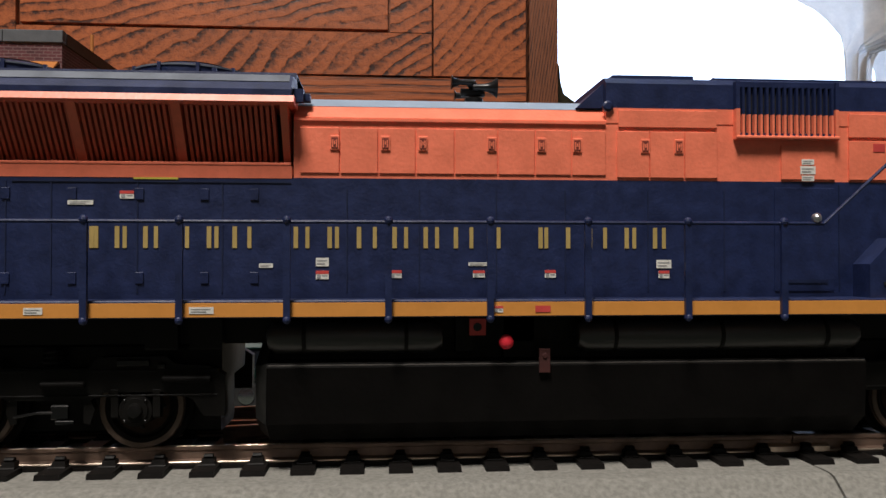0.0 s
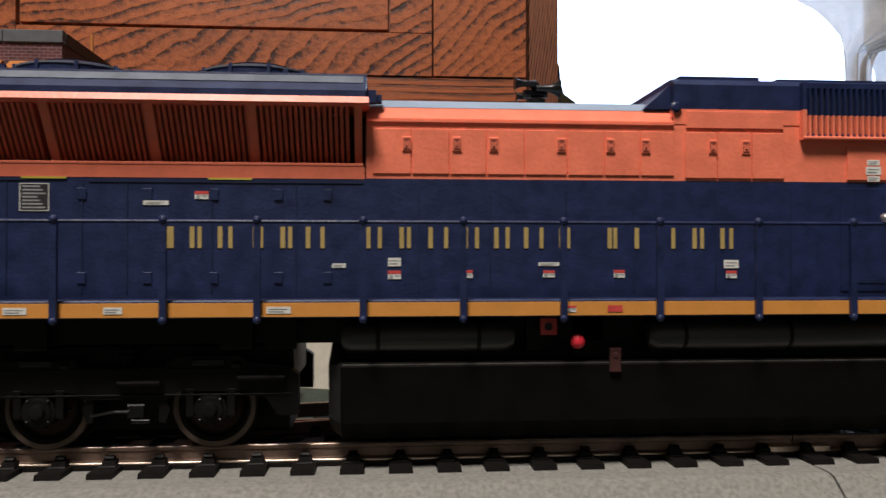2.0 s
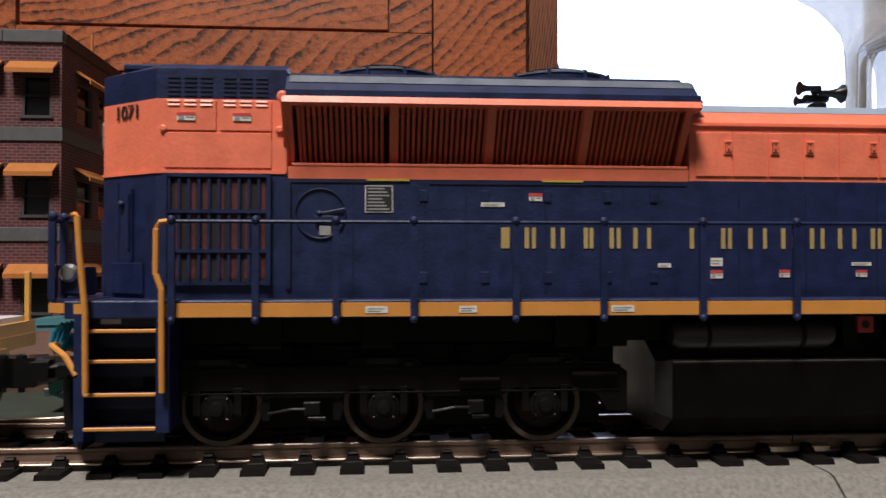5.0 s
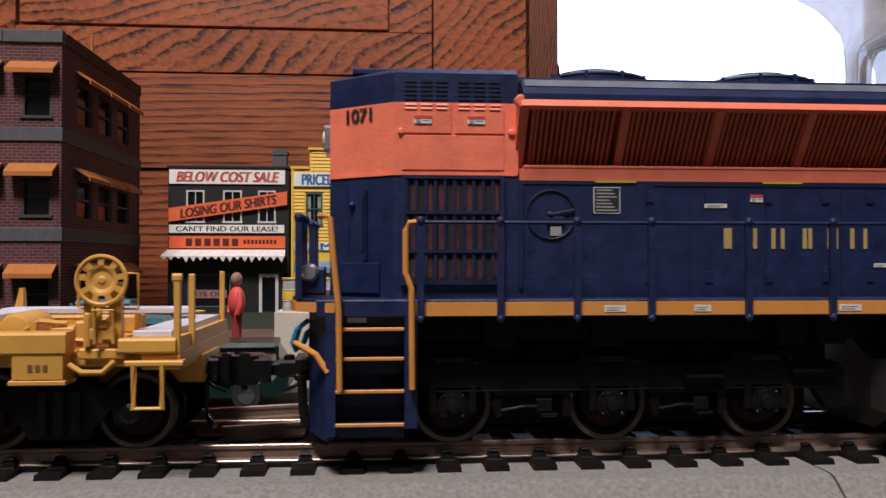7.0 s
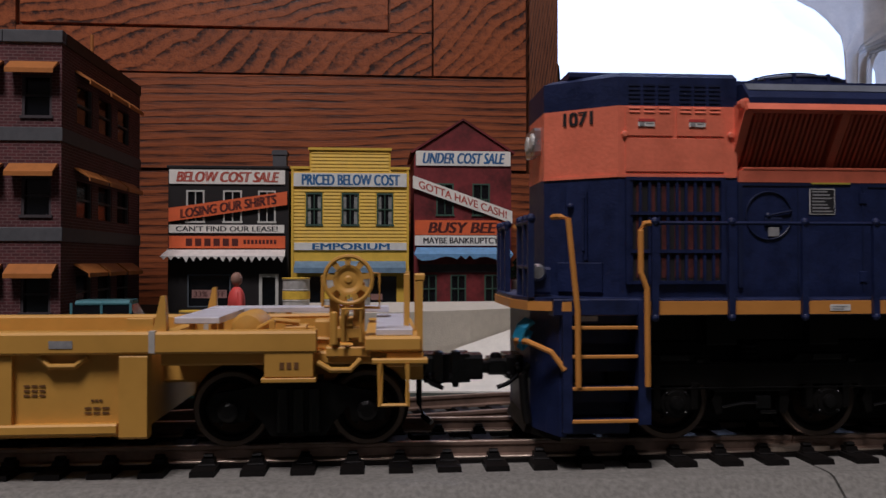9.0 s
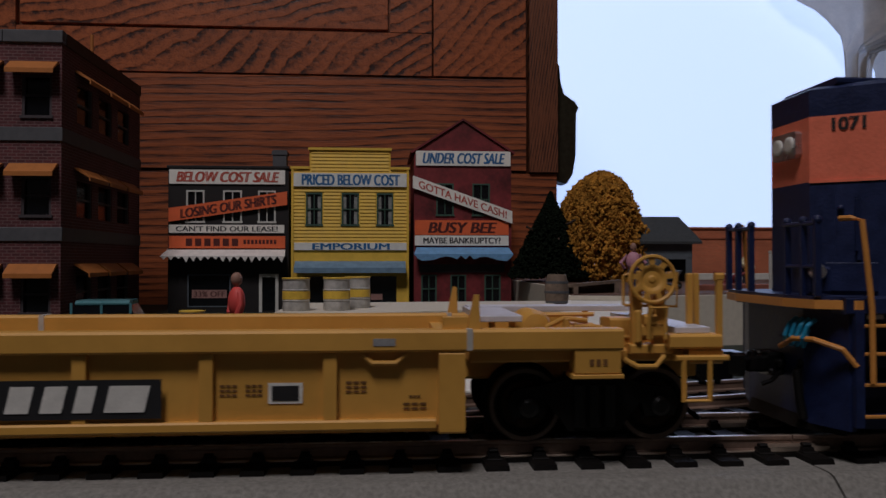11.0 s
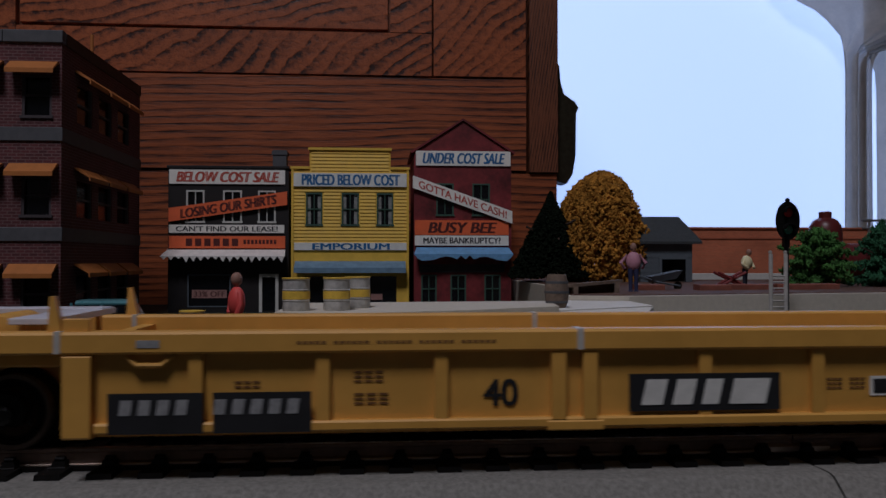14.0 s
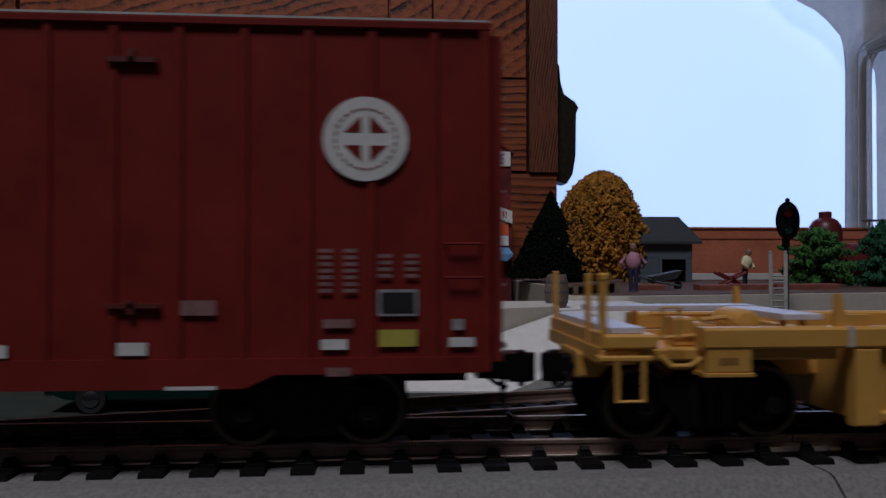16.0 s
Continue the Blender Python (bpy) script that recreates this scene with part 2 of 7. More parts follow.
def make_sheer(m, through, clear):
    """Thin cloth: lets some light through and can be seen through a little."""
    nt = m.node_tree
    b, out = nt.nodes["Principled BSDF"], nt.nodes["Material Output"]
    tl, cl = nt.nodes.new("ShaderNodeBsdfTranslucent"), nt.nodes.new("ShaderNodeBsdfTransparent")
    tl.inputs["Color"].default_value = (0.62, 0.57, 0.50, 1)
    for k, (p, q, f) in enumerate(((b, tl, through), (None, cl, clear))):
        mx = nt.nodes.new("ShaderNodeMixShader")
        mx.inputs[0].default_value = f
        nt.links.new((p or last).outputs[0], mx.inputs[1])
        nt.links.new(q.outputs[0], mx.inputs[2])
        last = mx
    nt.links.new(last.outputs[0], out.inputs["Surface"])


make_sheer(DRAPE, 0.22, 0.10)
BRASS = mat("tarnished_brass", (0.055, 0.047, 0.028), 0.35, metal=0.7, var=0.3)
LEAF_DARK = mat("dark_conifer_flock", (0.006, 0.009, 0.005), 0.95, spec=0.05, var=0.5)
LEAF_GOLD = mat("autumn_gold_flock", (0.38, 0.185, 0.022), 0.9, spec=0.1, var=0.85, size=5)
LEAF_GREEN = mat("green_foliage_flock", (0.070, 0.165, 0.035), 0.85, spec=0.2, var=0.9, size=6)
LEAF_DEEP = mat("deep_green_flock", (0.038, 0.115, 0.052), 0.85, spec=0.2, var=0.5, size=3)
BARK = mat("brown_bark", (0.05, 0.032, 0.02), 0.9, var=0.3)
SHED_GREY = mat("grey_shed_boards", (0.105, 0.125, 0.145), 0.8, var=0.15)
SHED_ROOF = mat("dark_shingle", (0.045, 0.050, 0.052), 0.9, var=0.3, size=2, bump=0.4)
TEAL = mat("teal_car_paint", (0.09, 0.23, 0.26), 0.3, var=0.08)
BOTTLE_GREEN = mat("bottle_green_car_paint", (0.003, 0.020, 0.015), 0.35, var=0.08)
CHROME = mat("chrome_trim", (0.60, 0.60, 0.62), 0.2, metal=1.0, var=0.1)
TYRE = mat("black_rubber", (0.012, 0.012, 0.012), 0.8, var=0.2)
DRUM_GREY = mat("grey_drum_steel", (0.45, 0.44, 0.41), 0.5, var=0.3, size=2)
DRUM_YELLOW = mat("yellow_drum_band", (0.74, 0.50, 0.04), 0.5, var=0.15, size=2)
BARREL = mat("weathered_barrel_wood", (0.17, 0.125, 0.09), 0.8, var=0.4, size=2)
TOY_RED = mat("red_figure_paint", (0.66, 0.08, 0.065), 0.6, var=0.1)
TOY_PINK = mat("mauve_figure_paint", (0.50, 0.25, 0.32), 0.6, var=0.2)
TOY_CREAM = mat("cream_figure_paint", (0.85, 0.78, 0.46), 0.6, var=0.2)
TERRACOTTA = mat("terracotta_block", (0.22, 0.075, 0.045), 0.8, var=0.3)
MAROON_TANK = mat("maroon_tank_paint", (0.11, 0.016, 0.015), 0.4, var=0.2)

MM = 0.001


# ---- building blocks; lengths in millimetres ----
class Build:
    """A bmesh with a few solid shapes."""

    def __init__(self):
        self.bm = bmesh.new()

    def face(self, pts):
        self.bm.faces.new([self.bm.verts.new([c * MM for c in p]) for p in pts])
        return self

    def solid(self, a, b):
        """Joins two outlines of as many points into a closed body."""
        va = [self.bm.verts.new([c * MM for c in p]) for p in a]
        vb = [self.bm.verts.new([c * MM for c in p]) for p in b]
        n = len(va)
        self.bm.faces.new(va)
        self.bm.faces.new(vb[::-1])
        for i in range(n):
            self.bm.faces.new((va[i], vb[i], vb[(i + 1) % n], va[(i + 1) % n]))
        return self

    def box(self, x0, x1, y0, y1, z0, z1, c=0.0):
        """A block; c is the width of the chamfer on its edges along x."""
        c = min(c, abs(y1 - y0) * 0.45, abs(z1 - z0) * 0.45)
        if c > 0:
            o = [(y0 + c, z0), (y1 - c, z0), (y1, z0 + c), (y1, z1 - c), (y1 - c, z1), (y0 + c, z1), (y0, z1 - c), (y0, z0 + c)]
        else:
            o = [(y0, z0), (y1, z0), (y1, z1), (y0, z1)]
        return self.solid([(x0, y, z) for y, z in o], [(x1, y, z) for y, z in o])

    def along_x(self, outline, x0, x1):
        return self.solid([(x0, y, z) for y, z in outline], [(x1, y, z) for y, z in outline])

    def along_y(self, outline, y0, y1):
        return self.solid([(x, y0, z) for x, z in outline], [(x, y1, z) for x, z in outline])

    def along_z(self, outline, z0, z1):
        return self.solid([(x, y, z0) for x, y in outline], [(x, y, z1) for x, y in outline])

    def turned(self, centre, axis, profile, n=24):
        """A body turned round an axis: (distance along it, radius) from end to end."""
        rings = []
        for d, r in profile:
            ring = []
            for i in range(n):
                a = 2 * math.pi * i / n
                p, q = r * math.cos(a), r * math.sin(a)
                o = {"x": (d, p, q), "y": (p, d, q), "z": (p, q, d)}[axis]
                ring.append(self.bm.verts.new([(c + e) * MM for c, e in zip(centre, o)]))
            rings.append(ring)
        for a, b in zip(rings, rings[1:]):
            for i in range(n):
                self.bm.faces.new((a[i], a[(i + 1) % n], b[(i + 1) % n], b[i]))
        self.bm.faces.new(rings[0][::-1])
        self.bm.faces.new(rings[-1])
        return self

    def rod(self, pts, r, n=8):
        """A round wire through the points."""
        pts = [Vector(p) for p in pts]
        rings = []
        for i, p in enumerate(pts):
            d = (pts[min(i + 1, len(pts) - 1)] - pts[max(i - 1, 0)]).normalized()
            s = d.cross(Vector((0, 0, 1)) if abs(d.z) < 0.9 else Vector((0, 1, 0))).normalized()
            u = s.cross(d)
            rings.append([self.bm.verts.new((p + s * r * math.cos(2 * math.pi * k / n) + u * r * math.sin(2 * math.pi * k / n)) * MM) for k in range(n)])
        for a, b in zip(rings, rings[1:]):
            for i in range(n):
                self.bm.faces.new((a[i], a[(i + 1) % n], b[(i + 1) % n], b[i]))
        self.bm.faces.new(rings[0][::-1])
        self.bm.faces.new(rings[-1])
        return self

    def hoop(self, c, big, r, n=36, m=7):
        """A closed ring of round wire about an axis along y."""
        rings = []
        for i in range(n):
            a = 2 * math.pi * i / n
            rings.append([self.bm.verts.new(((c[0] + (big + r * math.cos(q)) * math.cos(a)) * MM, (c[1] + r * math.sin(q)) * MM, (c[2] + (big + r * math.cos(q)) * math.sin(a)) * MM))
                          for q in [2 * math.pi * k / m for k in range(m)]])
        for i in range(n):
            a, b = rings[i], rings[(i + 1) % n]
            for k in range(m):
                self.bm.faces.new((a[k], a[(k + 1) % m], b[(k + 1) % m], b[k]))
        return self

    def ball(self, c, r, sx=1, sy=1, sz=1, n=10):
        prof = [(-r * math.cos(math.pi * k / n), max(0.02, r * math.sin(math.pi * k / n))) for k in range(n + 1)]
        before = set(self.bm.verts)
        self.turned((0, 0, 0), "z", prof, 14)
        for v in self.bm.verts:
            if v not in before:
                v.co = Vector((v.co.x * sx + c[0] * MM, v.co.y * sy + c[1] * MM, v.co.z * sz + c[2] * MM))
        return self

    def bevel(self, w):
        es = [e for e in self.bm.edges if len(e.link_faces) == 2 and e.calc_face_angle(0) > 0.6]
        bmesh.ops.bevel(self.bm, geom=es, offset=w * MM, segments=2, affect="EDGES", clamp_overlap=True)
        return self


def part(name, b, material, parent, label="", smooth=False):
    """Links a Build as one mesh under a thing or a part; without a parent it is a thing."""
    bmesh.ops.recalc_face_normals(b.bm, faces=b.bm.faces)
    me = bpy.data.meshes.new(name)
    b.bm.to_mesh(me)
    b.bm.free()
    me.materials.append(material)
    if smooth:
        for p in me.polygons:
            p.use_smooth = True
        me.set_sharp_from_angle(angle=radians(40))
    ob = new(name, me)
    if parent:
        ob.parent = parent
    if label:
        ob["label"] = label
    return ob


def share(ob, parent, x=0, y=0, z=0, rz=0):
    """Another piece on the same mesh."""
    o = new(ob.name.split(".")[0], ob.data)
    o.parent = parent
    o.matrix_basis = pose(x * MM, y * MM, z * MM, 0, 0, rz)
    return o


def thing(name, label, category, group="", x=0, y=0, z=0, rz=0, kind=""):
    ob = new(name)
    ob.empty_display_size = 0.01
    ob.matrix_basis = pose(x * MM, y * MM, z * MM, 0, 0, rz)
    return tagged(ob, label, category, group, kind)


def setting(name, b, material, label, category):
    return tagged(part(name, b, material, None), label, category, kind="structure")


def words(text, x0, x1, z0, z1, y, material, parent, name="lettering", lean=0.0, rise=0.0, thick=0.12, bold=0.0):
    """Raised lettering on a face that looks along -y, fitted into x0..x1 and z0..z1; rise tips the line up."""
    cu = bpy.data.curves.new(name, "FONT")
    cu.body, cu.size, cu.shear = text, 1.0, lean
    tmp = bpy.data.objects.new(name, cu)
    scene.collection.objects.link(tmp)
    dg = bpy.context.evaluated_depsgraph_get()
    me = bpy.data.meshes.new_from_object(tmp.evaluated_get(dg))
    bpy.data.objects.remove(tmp)
    xs, ys = [v.co.x for v in me.vertices], [v.co.y for v in me.vertices]
    for v in me.vertices:
        u = (v.co.x - min(xs)) / (max(xs) - min(xs))
        w = (v.co.y - min(ys)) / (max(ys) - min(ys))
        v.co = Vector((x0 + (x1 - x0) * u, y - thick, z0 + (z1 - z0) * w + rise * (u - 0.5))) * MM
    me.materials.clear()
    me.materials.append(material)
    if bold:
        bm = bmesh.new()
        bm.from_mesh(me)
        twin = bmesh.ops.duplicate(bm, geom=bm.faces[:])
        for v in twin["geom"]:
            if isinstance(v, bmesh.types.BMVert):
                v.co += Vector((bold * (z1 - z0) * 2.6, -0.03, 0)) * MM
        bm.to_mesh(me)
        bm.free()
    ob = new(name, me)
    ob.parent = parent
    return ob


def plate(x0, x1, z0, z1, y, thick=0.12):
    return Build().box(x0, x1, y - thick, y, z0, z1)

# ---- room ----
setting("ground", Build().box(-2600, 2600, -1900, 1700, -40, 0), TABLE, "dark green scenery mat under the layout", "ground")
setting("wall_north", Build().box(-2600, 2600, 1600, 1700, 0, 2100), WALL_PAINT, "plain cream wall behind the layout", "wall")
setting("wall_south", Build().box(-2600, 2600, -1900, -1800, 0, 2100), WALL_PAINT, "plain cream wall opposite the layout", "wall")
setting("wall_west", Build().box(-2600, -2500, -1800, 1600, 0, 2100), WALL_PAINT, "plain cream side wall", "wall")
setting("wall_east", Build().box(2500, 2600, -1800, 1600, 0, 2100), WALL_PAINT, "plain cream side wall", "wall")
setting("ceiling", Build().box(-2600, 2600, -1900, 1700, 2100, 2150), CEIL_PAINT, "plain white ceiling", "ceiling")


def window_shade():
    t = thing("window_shade", "white window shade glowing with daylight", "window shade", kind="structure")
    part("sheet", Build().box(120, 1025, 1100, 1104, 0, 1500), SHADE_WHITE, t)
    part("roller", Build().rod([(110, 1104, 1510), (1035, 1104, 1510)], 18, 14), WALL_PAINT, t)
    c = thing("drape", "beige drape hanging in soft folds beside the shade", "curtain")
    # a swag sweeping down into a narrow hanging fold, with a second length beside it
    def hang(outline, cols, waves, y, name):
        b = Build()
        grid = []
        for z, left, right in outline:
            line = []
            for i in range(cols):
                u = i / (cols - 1)
                line.append(b.bm.verts.new(((left + (right - left) * u) * MM, (y + 11 * math.sin(u * waves) + 4 * math.sin(u * waves * 2.7 + 1)) * MM, z * MM)))
            grid.append(line)
        for a, up in zip(grid, grid[1:]):
            for i in range(cols - 1):
                b.bm.faces.new((a[i], a[i + 1], up[i + 1], up[i]))
        bmesh.ops.solidify(b.bm, geom=b.bm.faces[:], thickness=0.004)
        part(name, b, DRAPE, c, smooth=True)

    hang([(0, 712, 747), (105, 712, 747), (300, 714, 747), (325, 714, 748), (340, 713, 751), (352, 712, 758), (362, 710, 790), (380, 705, 900), (405, 682, 1100), (419, 664, 1300), (436, 628, 1450), (470, 590, 1500), (1480, 560, 1500)], 60, 17, 1052, "cloth")
    hang([(0, 779, 1450), (105, 779, 1450), (300, 779, 1450), (330, 777, 1450), (350, 770, 1450), (375, 760, 1450), (1470, 740, 1480)], 60, 40, 1078, "side_cloth")
    part("curtain_rod", Build().rod([(560, 1066, 1495), (1520, 1066, 1495)], 9, 12), BRASS, c)


window_shade()


def oak_cabinet():
    """Front at y = 530; the pieces stand proud of the carcass."""
    t = thing("oak_cabinet", "large stained oak cabinet with framed panel door", "cabinet")
    y = 530
    part("body", Build().box(-420, 143.0, y + 6, y + 180, 0, 520), OAK_STILE, t)
    part("door_panel", Build().box(-281.2, 5.2, y + 2, y + 5.9, 220.8, 470, 0.6).bevel(1.5), OAK_PANEL, t, "panel with arched grain")
    part("bottom_rail", Build().box(-283, 40.6, y - 1, y + 5.9, 183.6, 217.8).bevel(0.8), OAK_RAIL, t)
    part("side_rail", Build().box(7.4, 40.6, y - 1, y + 5.9, 218.4, 470).bevel(0.8), OAK_RAIL, t)
    part("side_rail", Build().box(-420, -283.4, y - 1, y + 5.9, 183.6, 470).bevel(0.8), OAK_RAIL, t)
    part("door_stile", Build().box(42.2, 117.4, y - 2, y + 5.9, 183.6, 470).bevel(1.0), OAK_DOOR, t)
    part("drawer_front", Build().box(-420, 117.4, y - 3, y + 5.9, 107.4, 181.4).bevel(1.2), OAK_DRAWER, t, "drawer front with level grain")
    part("lower_rail", Build().box(-420, 143.0, y - 1, y + 5.9, 0, 105.2).bevel(0.8), OAK_DRAWER, t)
    part("corner_post", Build().box(120.0, 143.4, y - 4, y + 180, 106.2, 520).bevel(1.6), OAK_STILE, t)
    b = Build()
    b.along_y([(144, 200), (147, 195), (148, 182), (151, 172), (160, 166), (163, 161), (161, 156), (160.5, 122), (158, 106), (153, 98), (144, 100)], y + 6, y + 26)
    part("hinge_bracket", b.bevel(1.2), BRASS, t, "dark tarnished brass bracket")


oak_cabinet()


# ---- track ----
def rail_profile(y, top):
    h = 2.4
    return [(y - 1.05, top - h), (y + 1.05, top - h), (y + 1.05, top - h + 0.35), (y + 0.3, top - h + 0.6), (y + 0.3, top - 0.7),
            (y + 0.5, top - 0.5), (y + 0.5, top - 0.08), (y + 0.42, top), (y - 0.42, top), (y - 0.5, top - 0.08), (y - 0.5, top - 0.5), (y - 0.3, top - 0.7), (y - 0.3, top - h + 0.6), (y - 1.05, top - h + 0.35)]


RAIL_TOP = 8.4
JOINT = 62.2


def track():
    t = thing("railway_track", "model railway track with grey roadbed and black ties", "track", kind="structure")
    # roadbed in two sections that butt at a joint
    prof = [(-9, 0), (-2.2, 5.1), (-1.2, 5.4), (37.2, 5.4), (38.2, 5.1), (45, 0)]
    part("roadbed", Build().along_x(prof, -620, JOINT - 0.2), ROADBED, t)
    part("roadbed", Build().along_x(prof, JOINT + 0.2, 620), ROADBED, t)
    for y in (9.25, 26.75):
        for a, c in ((-620, JOINT - 0.12), (JOINT + 0.12, 620)):
            r = part("rail", Build().along_x(rail_profile(y, RAIL_TOP), a, c), STEEL, t)
            part("rail_head", Build().along_x([(y - 0.42, RAIL_TOP - 0.04), (y + 0.42, RAIL_TOP - 0.04), (y + 0.36, RAIL_TOP + 0.04), (y - 0.36, RAIL_TOP + 0.04)], a, c), RAIL_HEAD, r, "polished rail head")
            # extra bright strip that puts a highlight line on the foot
            part("foot_highlight", Build().box(a, c, y - 1.12, y - 0.6, RAIL_TOP - 2.38, RAIL_TOP - 2.02, 0.1), RAIL_HEAD, r, "bright strip added as highlight along the rail foot")
        part("rail_joiner", Build().along_x([(y - 1.25, 6.2), (y + 1.25, 6.2), (y + 1.25, 6.9), (y + 0.45, 7.2), (y - 0.45, 7.2), (y - 1.25, 6.9)], JOINT - 4.6, JOINT + 5.5), RAIL_HEAD, t)
    b = Build()
    b.solid([(-1.75, 3.0, 4.8), (1.75, 3.0, 4.8), (1.75, 33.0, 4.8), (-1.75, 33.0, 4.8)], [(-1.62, 3.2, 6.15), (1.62, 3.2, 6.15), (1.62, 32.8, 6.15), (-1.62, 32.8, 6.15)])
    for y in (9.25, 26.75):
        b.box(-1.15, 1.15, y - 2.9, y + 2.9, 6.1, 6.35, 0.1)
        for k in (-1, 1):
            q = y + k * 1.35
            b.solid([(-0.95, q - 0.85, 6.3), (0.95, q - 0.85, 6.3), (0.95, q + 0.85, 6.3), (-0.95, q + 0.85, 6.3)], [(-0.85, q - 0.7, 6.95), (0.85, q - 0.7, 6.95), (0.85, q + 0.7, 6.95), (-0.85, q + 0.7, 6.95)])
            b.box(-0.62, 0.62, q - 0.55, q + 0.55, 6.93, 7.5, 0.3)
    first = part("tie", b, TIE, t)
    for y in (9.25, 26.75):
        part("tie_strip", Build().box(-620, 620, y - 1.5, y + 1.5, 5.38, 5.98), TIE, t, "black strip that joins the ties")
    pitch, x = 6.78, -302.3
    first.location.x = x * MM
    for i in range(1, 90):
        share(first, t, x + i * pitch)


def branch_track():
    """The branch that leaves the main line behind the train."""
    t = thing("branch_track", "branch track that runs off behind the main line", "track", kind="structure", x=-33.0, y=29.2, rz=13.5)
    # roadbed coloured as it looks in the train's shade
    part("roadbed", Build().along_x([(-14, 0), (-11, 4.9), (14, 4.9), (18, 0)], 24, 420), ROADBED_SHADED, t)
    for y in (-8.25, 8.25):
        a, h = (-70 if y > 0 else 6), RAIL_TOP - 0.1
        r = part("rail", Build().along_x(rail_profile(y, h), a, 420), STEEL, t)
        part("rail_head", Build().along_x([(y - 0.42, h - 0.04), (y + 0.42, h - 0.04), (y + 0.36, h + 0.04), (y - 0.36, h + 0.04)], a, 420), RAIL_HEAD, r, "polished rail head")
    first = part("tie", Build().along_x([(-15, 4.6), (15, 4.6), (15, 6.2), (-15, 6.2)], -1.4, 1.4), TIE, t)
    first.location.x = 0.030
    for i in range(1, 50):
        share(first, t, 30 + i * 7.1)


# darkened roadbed: the shade behind the train is put into its colour
ROADBED_SHADED = mat("shaded_branch_roadbed", (0.05, 0.05, 0.045), 0.9, var=0.4, size=3, bump=0.6)
track()
branch_track()

# ---- train; x as it stands at the start of the clip ----
WHEELS = []


def wheelset(parent, x, r):
    """Two wheels on an axle; turns as the train rolls."""
    w = new("wheelset")
    w.parent = parent
    w.matrix_basis = pose(x * MM, 18 * MM, (RAIL_TOP + r) * MM)
    for s in (-1, 1):
        prof = [(-1.6, r * 0.2), (-1.9, r * 0.22), (-1.9, r * 0.34), (-1.2, r * 0.42), (-1.0, r * 0.70), (-1.5, r * 0.76), (-1.7, r * 0.96), (-1.6, r), (0.9, r * 1.02), (1.0, r + 0.65), (1.5, r + 0.7), (1.6, r), (1.2, r * 0.3)]
        if s > 0:
            prof = [(-d, q) for d, q in prof]
        part("wheel", Build().turned((0, s * 8.5, 0), "y", prof, 36), WHEEL_FACE, w, smooth=True)
        part("web", Build().turned((0, s * 8.5, 0), "y", [(s * 0.4, r * 0.36), (s * 1.26, r * 0.40), (s * 1.12, r * 0.64), (s * 0.4, r * 0.66)], 32), WEB_BROWN, w, "rust brown wheel web", smooth=True)
        part("tread", Build().turned((0, s * 8.5, 0), "y", [(s * 0.4, r * 0.86), (s * 1.72, r * 0.86), (-s * -1.78, r * 0.97), (-s * -1.5, r + 0.03), (-s * 0.85, r + 0.03), (-s * 0.85, r * 0.9)], 36), WHEEL_STEEL, w, "bare steel tread", smooth=True)
        b = Build()
        for k in range(4):
            a = k * math.pi / 2
            b.ball((r * 0.5 * math.cos(a), s * 8.5 + s * 1.1, r * 0.5 * math.sin(a)), 0.35, n=5)
        part("bolt", b, BLACK_SATIN, w)
    part("axle", Build().turned((0, 0, 0), "y", [(-10.5, 0.9), (10.5, 0.9)], 12), BLACK, w)
    WHEELS.append((w, x, r))


def sticker(parent, x, z, w, h, y, kind="w"):
    """A small notice: white, red over white, red, or grey with dark lines."""
    s = part("decal", plate(x - w / 2, x + w / 2, z - h / 2, z + h / 2, y, 0.06), {"w": WHITE_DECAL, "r": WHITE_DECAL, "R": RED_DECAL, "g": WHITE_DECAL}[kind], parent)
    if kind == "r":
        part("red_band", plate(x - w / 2, x + w / 2, z + h * 0.12, z + h / 2, y - 0.07, 0.03), RED_DECAL, s)
        part("print", Build().box(x - w * 0.4, x - w * 0.12, y - 0.1, y - 0.07, z - h * 0.4, z + h * 0.02).box(x - w * 0.02, x + w * 0.4, y - 0.1, y - 0.07, z - h * 0.16, z - h * 0.04), GREY_DECAL, s)
    elif kind == "w":
        b = Build()
        b.box(x - w * 0.42, x + w * 0.36, y - 0.1, y - 0.07, z + h * 0.12, z + h * 0.22)
        b.box(x - w * 0.42, x + w * 0.2, y - 0.1, y - 0.07, z - h * 0.25, z - h * 0.12)
        part("print", b, GREY_DECAL, s)
    elif kind == "g":
        part("panel", plate(x - w * 0.47, x + w * 0.47, z - h * 0.47, z + h * 0.47, y - 0.065, 0.02), BLACK_INK, s)
        b = Build()
        for i in range(7):
            zz = z - h * 0.38 + h * 0.76 * i / 6
            b.box(x - w * 0.40, x + w * (0.38 - 0.09 * (i * 5 % 4)), y - 0.11, y - 0.087, zz - h * 0.025, zz + h * 0.03)
        part("print", b, GREY_DECAL, s)
    return s


